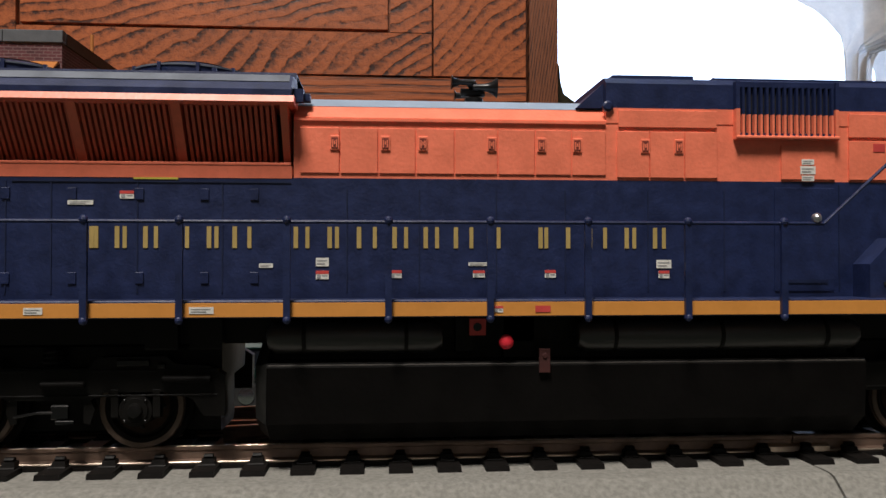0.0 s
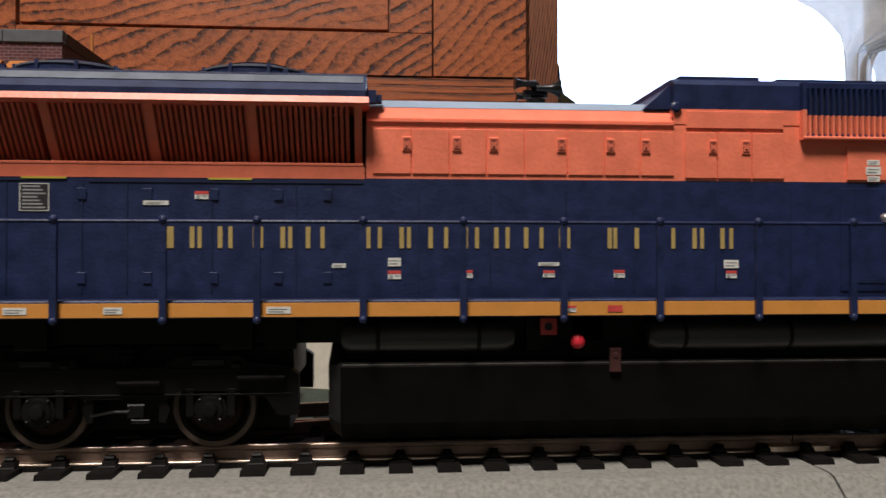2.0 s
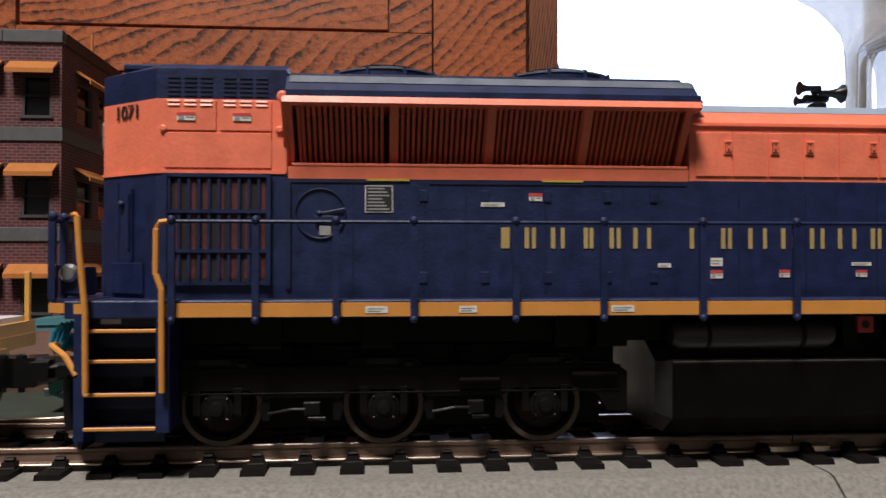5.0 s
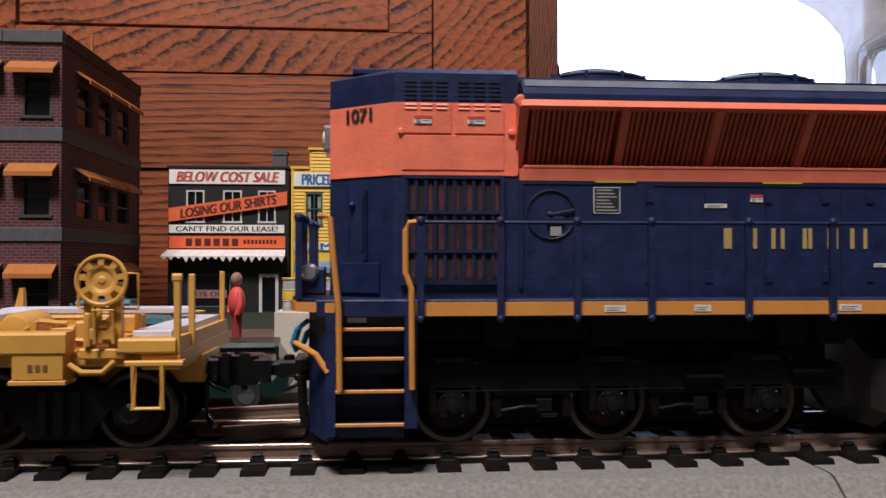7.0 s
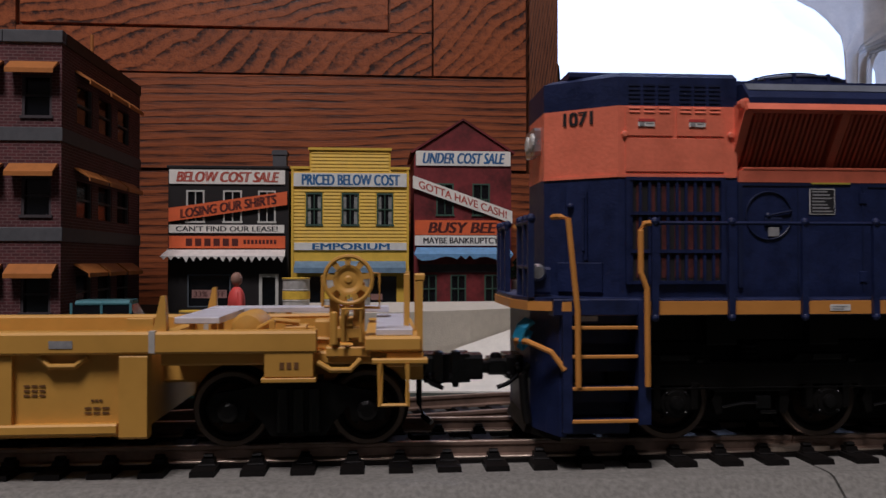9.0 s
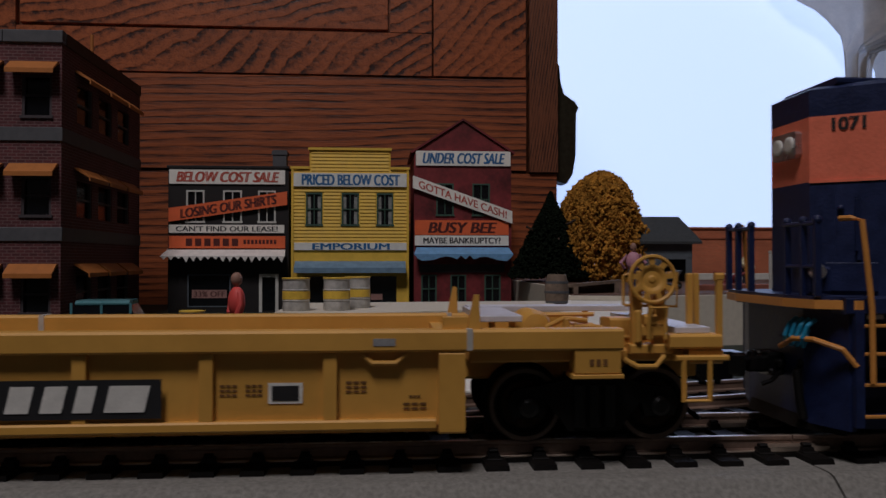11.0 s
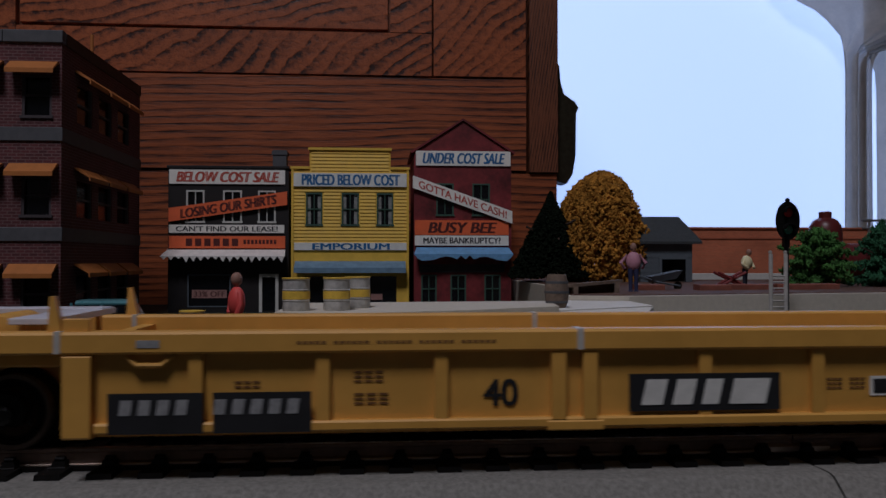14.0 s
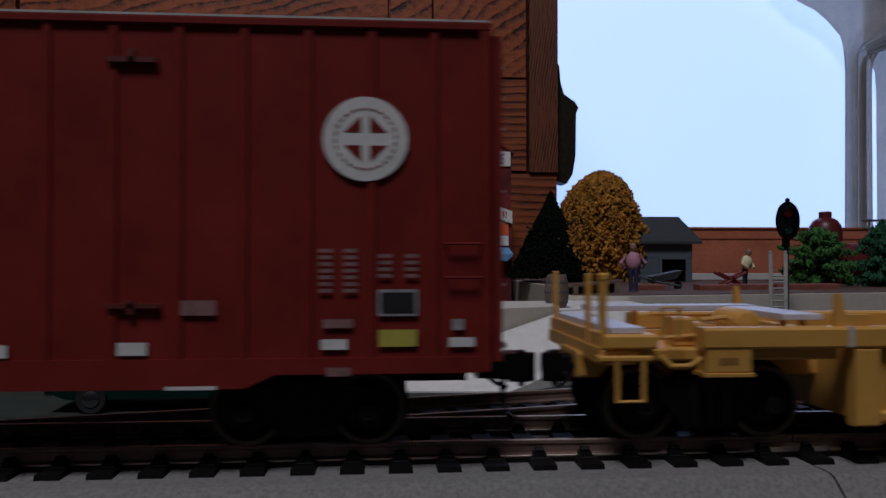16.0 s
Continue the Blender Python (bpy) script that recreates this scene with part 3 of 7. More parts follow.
def six_wheel_truck(loco, x):
    t = new("truck")
    t.parent = loco
    t.location.x = x * MM
    # straight side frames with a pad over each axle
    o = [(-33, 18.6), (-32, 20.0), (-28.4, 20.1), (-27.4, 21.2), (-18.8, 21.2), (-17.6, 20.1), (-5.4, 20.1), (-4.4, 21.2), (4.4, 21.2), (5.4, 20.1), (16.6, 20.1), (18.2, 21.6), (27.0, 21.7), (28.4, 20.6), (33.0, 20.3), (35.0, 19.0),
         (35.0, 13.4), (32.2, 13.4), (30.6, 15.8), (27.4, 16.8), (18.6, 16.8), (17.0, 15.8), (6.0, 15.8), (4.4, 16.8), (-4.4, 16.8), (-6.0, 15.8), (-17.0, 15.8), (-18.6, 16.8), (-27.4, 16.8), (-29.0, 15.8), (-33, 15.8)]
    for y0, y1 in ((5.0, 7.2), (28.8, 31)):
        part("side_frame", Build().along_y(o, y0, y1).bevel(0.3), BLACK, t)
    part("frame_rim", Build().box(-32, 34, 4.82, 5.02, 19.6, 20.0, 0.08).box(-32, 34, 4.85, 5.02, 16.2, 16.5, 0.08), BLACK, t)
    for xx in (-23, 0, 23):
        b = Build()
        b.box(xx - 3.3, xx - 2.3, 4.9, 6.4, 13.2, 17.4, 0.3).box(xx + 2.3, xx + 3.3, 4.9, 6.4, 13.2, 17.4, 0.3)
        b.turned((xx, 4.9, 14.3), "y", [(-0.75, 0.5), (-0.7, 1.0), (-0.35, 1.1), (-0.3, 1.7), (-0.1, 1.8), (0.0, 2.25), (2.4, 2.25)], 24)
        part("axle_box", b, BLACK, t)
        part("bearing_cap", Build().turned((xx, 4.1, 14.3), "y", [(-0.12, 0.4), (-0.05, 0.85), (0.1, 0.9)], 16), BLACK_SATIN, t, smooth=True)
        part("axle_bolts", Build().ball((xx - 1.4, 4.75, 15.7), 0.25, n=5).ball((xx + 1.4, 4.75, 15.7), 0.25, n=5).ball((xx - 1.4, 4.75, 12.9), 0.25, n=5).ball((xx + 1.4, 4.75, 12.9), 0.25, n=5), BLACK_SATIN, t)
        part("pad_plate", Build().box(xx - 2.4, xx + 1.9, 4.5, 6.4, 20.4, 21.35, 0.2).box(xx + 3.0, xx + 4.0, 4.5, 5.6, 20.0, 20.9, 0.3), BLACK_SATIN, t)
    for xx in (-11.5, 11.5):
        coil = [(0, 1.1)] + [(0.35 * k, 1.5 if k % 2 else 1.15) for k in range(1, 9)]
        part("spring", Build().turned((xx, 6.4, 20.0), "z", coil, 14), BLACK_SATIN, t)
        for k in (-1, 1):
            part("brake_shoe", Build().along_y([(xx + k * 4.4, 12.6), (xx + k * 5.3, 12.4), (xx + k * 5.9, 14.4), (xx + k * 5.2, 16.0), (xx + k * 4.4, 15.8)], 5.4, 7.0), BLACK, t)
        part("brake_rod", Build().rod([(xx - 4.6, 4.9, 13.6), (xx - 1.4, 4.7, 14.2), (xx + 0.6, 4.7, 14.2)], 0.22, 6).box(xx + 0.4, xx + 2.6, 4.6, 5.4, 13.2, 15.2, 0.2).box(xx + 1.0, xx + 3.4, 4.5, 5.2, 12.6, 13.1, 0.1), GLOSS_BLACK, t)
    b = Build()
    b.turned((13.5, 4.4, 18.0), "x", [(-3.0, 0.3), (-2.8, 0.5), (2.8, 0.5), (3.0, 0.3)], 12).turned((30.0, 4.4, 18.6), "x", [(-3.4, 0.3), (-3.2, 0.55), (3.2, 0.55), (3.4, 0.3)], 12)
    part("brake_cylinder", b, TANK_BLACK, t, smooth=True)
    # dark box added between the wheels to block light from behind
    part("truck_backing", Build().box(-31, 33, 12.6, 23.4, 9.6, 18.4, 0.5), BLACK, t)
    # bolster made long and tall so no light comes through above the truck
    part("bolster", Build().box(-31, 34, 8.4, 27.6, 17.5, 23.2, 0.5), BLACK, t)


def coupler(parent, x0, x1):
    """A knuckle coupler with its trip pin, from the draft box at x0 out to x1."""
    s = 1 if x1 > x0 else -1
    b = Build()

    def bit(u0, u1, y0, y1, z0, z1, c=0.25):
        b.box(min(x0 + s * u0, x0 + s * u1), max(x0 + s * u0, x0 + s * u1), y0, y1, z0, z1, c)

    n = abs(x1 - x0)
    bit(0, 3.0, 14.8, 21.2, 16.6, 20.2, 0.4)
    bit(2.8, 5.6, 15.8, 20.2, 17.0, 19.6, 0.4)
    bit(5.4, n - 2.6, 16.6, 19.4, 17.2, 19.2, 0.3)
    bit(n - 5.2, n - 2.4, 15.2, 20.4, 16.4, 20.2, 0.5)
    b.along_z([(x1 - s * 3.2, 15.4), (x1 - s * 0.4, 14.8), (x1 + s * 1.2, 16.0), (x1 + s * 0.9, 17.2), (x1 - s * 1.0, 17.6), (x1 - s * 0.6, 20.2), (x1 - s * 3.2, 20.6)], 16.0, 20.4)
    b.turned((x1 - s * 1.0, 16.2, 20.3), "z", [(0, 0.8), (0.4, 0.75), (0.6, 0.35)], 12).turned((x0 + s * 4.2, 18, 19.6), "z", [(0, 0.9), (0.5, 0.85), (0.7, 0.5)], 12)
    b.turned((x1 - s * 1.0, 16.2, 15.2), "z", [(0, 0.45), (1.0, 0.6)], 10).ball((x0 + s * 1.2, 14.4, 18.6), 0.75, n=6).ball((x0 + s * 2.6, 14.6, 17.2), 0.6, n=6)
    b.rod([(x0 + s * 5.4, 15.9, 19.0), (x1 - s * 3.0, 15.5, 18.8)], 0.3, 6)
    b.rod([(x0 + s * 1.0, 14.4, 17.4), (x0 + s * 3.0, 13.8, 16.0), (x0 + s * 4.6, 13.9, 15.4)], 0.35, 6)
    if s > 0:
        b.rod([(x1 - s * 4.0, 16.2, 17), (x1 - s * 4.0, 16.0, 12.8), (x1 - s * 3.4, 15.0, 11.0), (x1 - s * 2.2, 13.8, 10.2)], 0.45)
    part("coupler", b, GLOSS_BLACK, parent)


def locomotive():
    t = thing("locomotive", "model diesel locomotive, navy and orange with amber sill", "locomotive")
    X0, X1 = -98.5, 142.0
    # frame and walkway
    part("underframe", Build().box(X0 + 2, X1, 6, 30, 23.3, 27.3), BLACK, t)
    part("walkway", Build().box(X0, X1, 0.6, 35.4, 27.2, 29.6, 0.2), NAVY, t)
    part("sill_stripe", Build().box(-85.4, X1, 0.0, 0.58, 27.4, 29.25), SILL_YELLOW, t, "amber side sill")
    # long hood, sections from rear to front
    for name, z0, z1, m in (("rear_hood_lower", 29.6, 47.2, NAVY), ("rear_hood_band", 47.2, 57.4, ORANGE), ("rear_hood_top", 57.4, 61.6, NAVY)):
        part(name, Build().along_z([(-97.4, 12), (-88.0, 5.0), (-70.2, 5.0), (-70.2, 31), (-88, 31), (-97.4, 24)], z0, z1), m, t)
    part("rear_hood_roof", Build().solid([(-97.4, 12, 61.6), (-88, 5, 61.6), (-70.2, 5, 61.6), (-70.2, 31, 61.6), (-88, 31, 61.6), (-97.4, 24, 61.6)],
                                         [(-96, 13, 62.3), (-87.4, 6.4, 62.5), (-70.2, 6.4, 62.5), (-70.2, 29.6, 62.5), (-87.4, 29.6, 62.5), (-96, 23, 62.3)]), NAVY, t)
    part("roof_hatch", Build().box(-94, -84, 10, 26, 62.3, 63.4, 0.3), NAVY, t)
    part("band_edge", Build().along_z([(-97.6, 11.9), (-88.1, 4.85), (-70.4, 4.85), (-70.4, 5), (-88, 5.02), (-97.4, 12.1)], 47.0, 47.4), ORANGE, t)
    part("hood_lower", Build().box(-70.2, 108, 5.0, 31, 29.6, 46.5), NAVY, t)
    part("hood_band", Build().box(-12.2, 108, 5.0, 31, 46.5, 54.8), ORANGE, t)
    # radiator section with its wings
    part("radiator_core", Build().box(-70.2, -12.2, 9.4, 26.6, 46.5, 61.8), CORE_RED, t)
    part("wing_lip", Build().along_x([(4.95, 46.4), (4.8, 48.1), (9.6, 48.1), (9.6, 46.4)], -70.0, -12.4), ORANGE, t)
    part("wing_lip", Build().along_x([(31.05, 46.4), (31.2, 48.1), (26.4, 48.1), (26.4, 46.4)], -70.0, -12.4), ORANGE, t)
    part("wing_top_band", Build().along_x([(1.7, 56.1), (0.9, 56.4), (1.45, 57.35), (34.55, 57.35), (35.1, 56.4), (34.3, 56.1)], -70.4, -11.8), ORANGE, t)
    part("wing_roof", Build().along_x([(1.5, 57.3), (1.5, 58.2), (3.8, 60.5), (8, 60.9), (8.2, 62.0), (27.8, 62.0), (28, 60.9), (32.2, 60.5), (34.5, 58.2), (34.5, 57.3)], -70.0, -12.2).bevel(0.2), NAVY, t)
    # added strip: the light caught by the wing's chamfer, put into colour
    part("wing_slope", Build().along_x([(2.75, 59.40), (3.95, 60.50), (3.85, 60.66), (2.62, 59.50)], -69.6, -12.6), HIGHLIGHT_GREY, t, "dull grey strip painted as highlight on the wing roof")
    part("wing_shelf", Build().box(-69.4, -12.6, 4.72, 8.4, 48.15, 48.6, 0.1), ORANGE, t)
    for x in (-70.2, -55.8, -42.1, -28.4, -13.8):
        w = 1.0 if x in (-70.2, -13.8) else 1.25
        part("wing_rib", Build().solid([(x, 7.4, 48.0), (x + w, 7.4, 48.0), (x + w, 9.5, 48.0), (x, 9.5, 48.0)],
                                       [(x, 1.6, 56.4), (x + w, 1.6, 56.4), (x + w, 9.5, 56.4), (x, 9.5, 56.4)]), ORANGE, t)
        part("wing_rib", Build().solid([(x, 28.6, 48.0), (x + w, 28.6, 48.0), (x + w, 26.5, 48.0), (x, 26.5, 48.0)],
                                       [(x, 34.4, 56.4), (x + w, 34.4, 56.4), (x + w, 26.5, 56.4), (x, 26.5, 56.4)]), ORANGE, t)
    # slats take a darker orange that paints in the shade under the wing
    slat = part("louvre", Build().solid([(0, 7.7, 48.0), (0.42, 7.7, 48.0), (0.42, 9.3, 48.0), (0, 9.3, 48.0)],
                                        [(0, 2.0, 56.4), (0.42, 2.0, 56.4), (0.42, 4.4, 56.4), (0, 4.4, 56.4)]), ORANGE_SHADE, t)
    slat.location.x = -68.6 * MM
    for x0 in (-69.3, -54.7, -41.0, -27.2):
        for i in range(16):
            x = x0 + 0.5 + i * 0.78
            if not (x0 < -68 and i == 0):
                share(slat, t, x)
    part("rear_bulkhead", Build().along_x([(7.2, 47.4), (1.4, 56.4), (1.4, 57.6), (34.6, 57.6), (34.6, 56.4), (28.8, 47.4)], -70.6, -70.0), ORANGE, t)
    part("lift_ring", Build().turned((-70.4, 2.6, 57.3), "y", [(-1.0, 0.5), (-0.9, 0.8), (0.4, 0.8)], 12), ORANGE, t)
    for x in (-56.3, -29.2):
        f = part("roof_fan", Build().turned((x, 18, 61.9), "z", [(0, 8.8), (1.3, 8.8), (1.6, 8.5), (2.35, 5.9), (2.45, 5.4), (2.45, 3)], 36), NAVY, t)
        part("fan_guard", Build().turned((x, 18, 64.3), "z", [(0, 5.5), (0.22, 5.5), (0.3, 4.5)], 28), BLACK_SATIN, f)
        # grey ring paints the bright arc that the fan edge reflects
        part("fan_rim", Build().turned((x, 18, 63.1), "z", [(0, 8.7), (0.05, 8.95), (0.3, 8.95), (0.35, 8.6)], 36), HIGHLIGHT_GREY, f, "grey rim painted as if catching light")
        for k in range(10):
            a = 2 * math.pi * k / 10
            part("fan_bolt", Build().box(x + 8.9 * math.cos(a) - 0.25, x + 8.9 * math.cos(a) + 0.25, 18 + 8.9 * math.sin(a) - 0.25, 18 + 8.9 * math.sin(a) + 0.25, 62.0, 63.6), NAVY, f)
    for x in (-63.5, -24.0):
        part("fan_bracket", Build().box(x - 0.35, x + 0.35, 8.8, 9.6, 61.9, 62.7), NAVY, t)
    # engine hood
    part("hood_cove", Build().along_x([(5.0, 54.8), (5.0, 55.1), (7.0, 57.0), (29, 57.0), (31, 55.1), (31, 54.8)], -12.2, 32.4), ORANGE, t)
    part("hood_roof", Build().along_x([(6.9, 57.0), (8.6, 58.3), (27.4, 58.3), (29.1, 57.0)], -12.2, 32.4), ROOF_GREY, t, "pale grey hood top")
    part("hood_gutter", Build().box(-12.0, 32.3, 4.65, 5.0, 54.55, 54.85), ORANGE, t)
    # forward hood with the brake hatch
    part("forward_band", Build().box(32.4, 108, 4.9, 31.1, 54.8, 57.0), ORANGE, t)
    part("forward_top", Build().along_x([(4.9, 57.0), (4.9, 60.6), (6.2, 61.6), (29.8, 61.6), (31.1, 60.6), (31.1, 57.0)], 32.4, 108), NAVY, t)
    part("hatch_slope", Build().along_y([(28.4, 57.2), (33.0, 61.4), (33.0, 57.2)], 6.4, 29.6), NAVY, t)
    part("roof_step", Build().box(34, 46.3, 7, 29, 61.6, 62.3).box(49.2, 108, 7, 29, 61.6, 62.1), NAVY, t)
    g = part("brake_grille", Build().box(51.6, 67.0, 4.3, 4.9, 60.2, 61.0).box(51.6, 66.9, 4.2, 4.9, 52.9, 53.5), NAVY, t)
    part("grille_lip", Build().box(51.4, 67.0, 3.7, 5.0, 52.6, 53.1, 0.15), ORANGE, g, "orange grille lip")
    part("grille_side", Build().box(51.4, 52.0, 3.9, 4.95, 53.1, 57.0).box(66.5, 67.0, 3.9, 4.95, 53.1, 57.0), ORANGE, g)
    part("grille_side", Build().box(51.4, 52.0, 3.9, 4.95, 57.0, 61.0).box(66.5, 67.0, 3.9, 4.95, 57.0, 61.0), NAVY, g)
    # flat plate whose colour gives the dark between the grille bars
    part("grille_back", Build().box(52.0, 66.5, 4.8, 5.0, 53.1, 60.4), RECESS_SHADE, g)
    lo = part("grille_bar", Build().box(0, 0.34, 4.0, 4.7, 53.1, 56.2), ORANGE, g)
    hi = part("grille_bar", Build().box(0, 0.34, 4.0, 4.7, 56.2, 60.3), NAVY, g)
    lo.location.x = hi.location.x = 52.4 * MM
    for i in range(1, 16):
        share(lo, g, 52.4 + i * 0.9)
        share(hi, g, 52.4 + i * 0.9)
    # doors along the hood: raised panels with latches
    edges = [-11.4, -5.8, -0.4, 4.9, 10.4, 16.6, 22.0, 27.3]
    for a, b_ in zip(edges, edges[1:] + [32.4]):
        part("hood_door", Build().box(a + 0.12, b_ - 0.12, 4.78, 5.0, 47.2, 53.6, 0.06), ORANGE, t)
    for a, b_ in ((34.0, 38.7), (38.9, 43.9), (44.1, 48.9)):
        part("hood_door", Build().box(a, b_, 4.74, 4.98, 46.9, 53.6, 0.06), ORANGE, t)
    part("hood_door", Build().box(58.6, 66.8, 4.7, 4.98, 46.8, 51.8, 0.06), ORANGE, t)
    part("hood_door", Build().box(69.0, 76, 4.7, 4.98, 46.8, 52.6, 0.06).box(69.0, 76, 4.7, 4.98, 53.1, 56.6, 0.06), ORANGE, t)
    for x in (-6.5, 0.6, 5.9, 15.7, 22.9, 28.1, 38.1, 43.1):
        l = part("door_latch", Build().box(x - 0.62, x + 0.62, 4.55, 4.85, 50.4, 52.5, 0.1), ORANGE, t)
        # recess is a flat plate; its shade is painted in red-brown
        part("latch_recess", Build().box(x - 0.46, x + 0.46, 4.48, 4.56, 50.7, 52.2), LATCH_SHADE, l)
        part("latch_handle", Build().box(x - 0.36, x - 0.2, 4.4, 4.5, 50.8, 51.9).box(x + 0.2, x + 0.36, 4.4, 4.5, 50.8, 51.9).box(x - 0.1, x + 0.1, 4.4, 4.5, 51.2, 51.7), ORANGE, l)
    part("lower_seams", seams([(-61, 45.8), (-51, 45.8), (-45, 45.8), (-33.5, 45.8), (-22, 45.8), (-4.8, 45), (5.4, 45), (16.4, 45), (26.4, 45), (38.6, 45), (50, 45), (67.5, 46)], 30.4), NAVY_DEEP, t)
    part("door_seam", Build().box(-50.2, -12.6, 4.86, 5.0, 45.75, 45.95), NAVY_DEEP, t)
    for x in (-51.0, -42.2, -33.2, -24.4, -17.6):
        part("lower_latch", Build().box(x - 0.55, x + 0.55, 4.8, 5.0, 43.3, 44.9, 0.06).box(x - 0.55, x + 0.55, 4.8, 5.0, 31.7, 33.3, 0.06), NAVY, t)
    for x in (-56.0, -31.0):
        part("warning_strip", plate(x - 3, x + 3, 46.15, 46.4, 4.9), LIME, t)
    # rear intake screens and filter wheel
    # no real hollow here: the recess shade is painted on a flat plate
    part("screen_shade_plate", Build().box(-86.8, -72.6, 4.88, 5.0, 31.6, 46.8), RECESS_SHADE, t, "flat plate darkened as the recess behind the screen")
    bar = part("screen_bar", Build().box(-86.4, -86.0, 4.55, 4.9, 31.8, 46.6), NAVY, t)
    for i in range(1, 11):
        share(bar, t, i * 1.36)
    b = Build()
    for z in (31.5, 36.0, 41.5, 46.5):
        b.box(-86.9, -72.5, 4.4, 4.85, z, z + 0.5)
    b.box(-87.0, -86.4, 4.3, 4.9, 31.5, 47.0).box(-72.9, -72.3, 4.3, 4.9, 31.5, 47.0)
    part("screen_frame", b, NAVY, t)
    coil = part("cooling_coil", Build().box(-85.4, -84.5, 4.83, 4.875, 32.4, 46.0), mat("rusty_coil", (0.075, 0.015, 0.014), 0.6, var=0.8, size=1.2), t, "rust brown coil behind the bars")
    for i in range(1, 7):
        share(coil, t, i * 1.9)
    b = Build().hoop((-65.5, 4.86, 41.5), 3.5, 0.13)
    b.rod([(-65.7, 4.7, 41.5), (-62.1, 4.7, 42.2)], 0.16).ball((-65.6, 4.9, 41.5), 0.5).box(-66.2, -63.6, 4.6, 4.95, 40.0, 41.2, 0.1)
    part("hand_wheel", b, NAVY_DEEP, t, "large round hand wheel")
    # raised dark strips carry the shade of the recess round the hand wheel
    part("wheel_recess_shade", Build().box(-70.0, -58.3, 4.85, 5.0, 45.9, 46.3).box(-70.2, -69.6, 4.6, 5.0, 31, 46), NAVY_DEEP, t)
    part("tag", Build().box(-65.6, -64.0, 4.72, 4.9, 38.4, 39.8, 0.1), GREY_DECAL, t)
    part("rear_louvres", louvres(), NAVY_DEEP, t)
    for x in (-83.4, -75.8):
        part("upper_door", Build().box(x - 3.5, x + 3.5, 4.8, 5.0, 53.0, 57.2, 0.05), ORANGE, t)
    b = Build()
    for x in (-83.4, -75.8):
        for dx in (-2.2, 0, 2.2):
            for k in range(2):
                b.along_x([(4.8, 56.35 + k * 0.55), (4.66, 56.4 + k * 0.55), (4.8, 56.7 + k * 0.55)], x + dx - 0.8, x + dx + 0.8)
    part("door_louvres", b, ORANGE, t)
    part("lower_panel", Build().box(-86.9, -72.3, 4.84, 5.0, 47.8, 52.7, 0.05), ORANGE, t)
    for x in (-87.0, -71.2):
        part("hinge", Build().turned((x, 4.9, 53.2), "y", [(-0.3, 0.3), (-0.2, 0.5), (0.1, 0.5)], 10), ORANGE, t)
    # rear end: door, headlight, number
    slope = math.degrees(math.atan2(-7.0, 9.4))
    e = new("rear_face")
    e.parent = t
    e.matrix_basis = pose(-97.4 * MM, 12 * MM, 0, 0, 0, slope)
    num = words("1071", 3.2, 7.7, 55.0, 57.0, -0.02, BLACK_INK, e, bold=0.05)
    num["label"] = "black road number"
    part("door_outline", Build().box(6.6, 7.1, -0.5, 0, 35, 45).box(2.6, 3.6, -0.12, 0, 32, 46), NAVY, e)
    part("grab_iron", Build().rod([(6.6, 0, 44.6), (6.6, -0.7, 44.2), (6.6, -0.7, 36.4), (6.6, 0, 36)], 0.22), NAVY, e)
    part("door_knob", Build().ball((4.4, -0.3, 43), 0.5), NAVY, e)
    part("lower_panel", Build().box(2.4, 9.4, -0.4, 0, 30.2, 34.6, 0.1), NAVY, e)
    h = part("headlight", Build().box(-98.4, -97.4, 14.2, 21.8, 51.4, 55.6, 0.5), SILVER, t, "twin headlight in a silver housing")
    for y in (16.2, 19.8):
        part("lens", Build().turned((-98.4, y, 53.5), "x", [(-0.35, 1.0), (-0.2, 1.4), (0.1, 1.4)], 16), WHITE_DECAL, h)
    # rear platform, steps and rails
    part("platform_edge", Build().along_z([(-103.0, 10), (-101.6, 3.4), (-97.0, 0.4), (-96.0, 0.4), (-96, 35.6), (-97, 35.6), (-101.6, 32.6), (-103, 26)], 27.9, 29.2), SILL_YELLOW, t, "amber platform edge")
    part("platform", Build().along_z([(-102.7, 10.2), (-101.4, 3.8), (-97.0, 0.8), (-96.0, 0.8), (-96, 35.2), (-97, 35.2), (-101.4, 32.2), (-102.7, 26)], 29.2, 29.7), NAVY, t)
    part("pilot", Build().along_z([(-100.2, 9), (-98.6, 4.5), (-97.4, 1.6), (-96.4, 1.6), (-96.4, 34.4), (-97.4, 34.4), (-98.6, 31.5), (-100.2, 27)], 10.4, 27.9), NAVY, t)
    part("plow", Build().solid([(-97, 3, 9.4), (-97, 33, 9.4), (-101, 26, 9.4), (-101, 10, 9.4)], [(-97, 3, 13), (-97, 33, 13), (-99.5, 26, 13), (-99.5, 10, 13)]), BLACK, t)
    for side in (0, 1):
        f = (lambda y: y) if not side else (lambda y: 36 - y)
        w = new("step_well")
        w.parent = t
        part("side_plate", Build().box(-97.2, -95.9, min(f(0.4), f(7)), max(f(0.4), f(7)), 11.2, 27.9), NAVY, w)
        part("side_plate", Build().box(-86.6, -84.9, min(f(0.2), f(7)), max(f(0.2), f(7)), 12.2, 29.2), NAVY, w)
        # back plate darkened: the step well's shade is in its colour
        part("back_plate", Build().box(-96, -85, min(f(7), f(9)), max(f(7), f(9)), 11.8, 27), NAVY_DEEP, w)
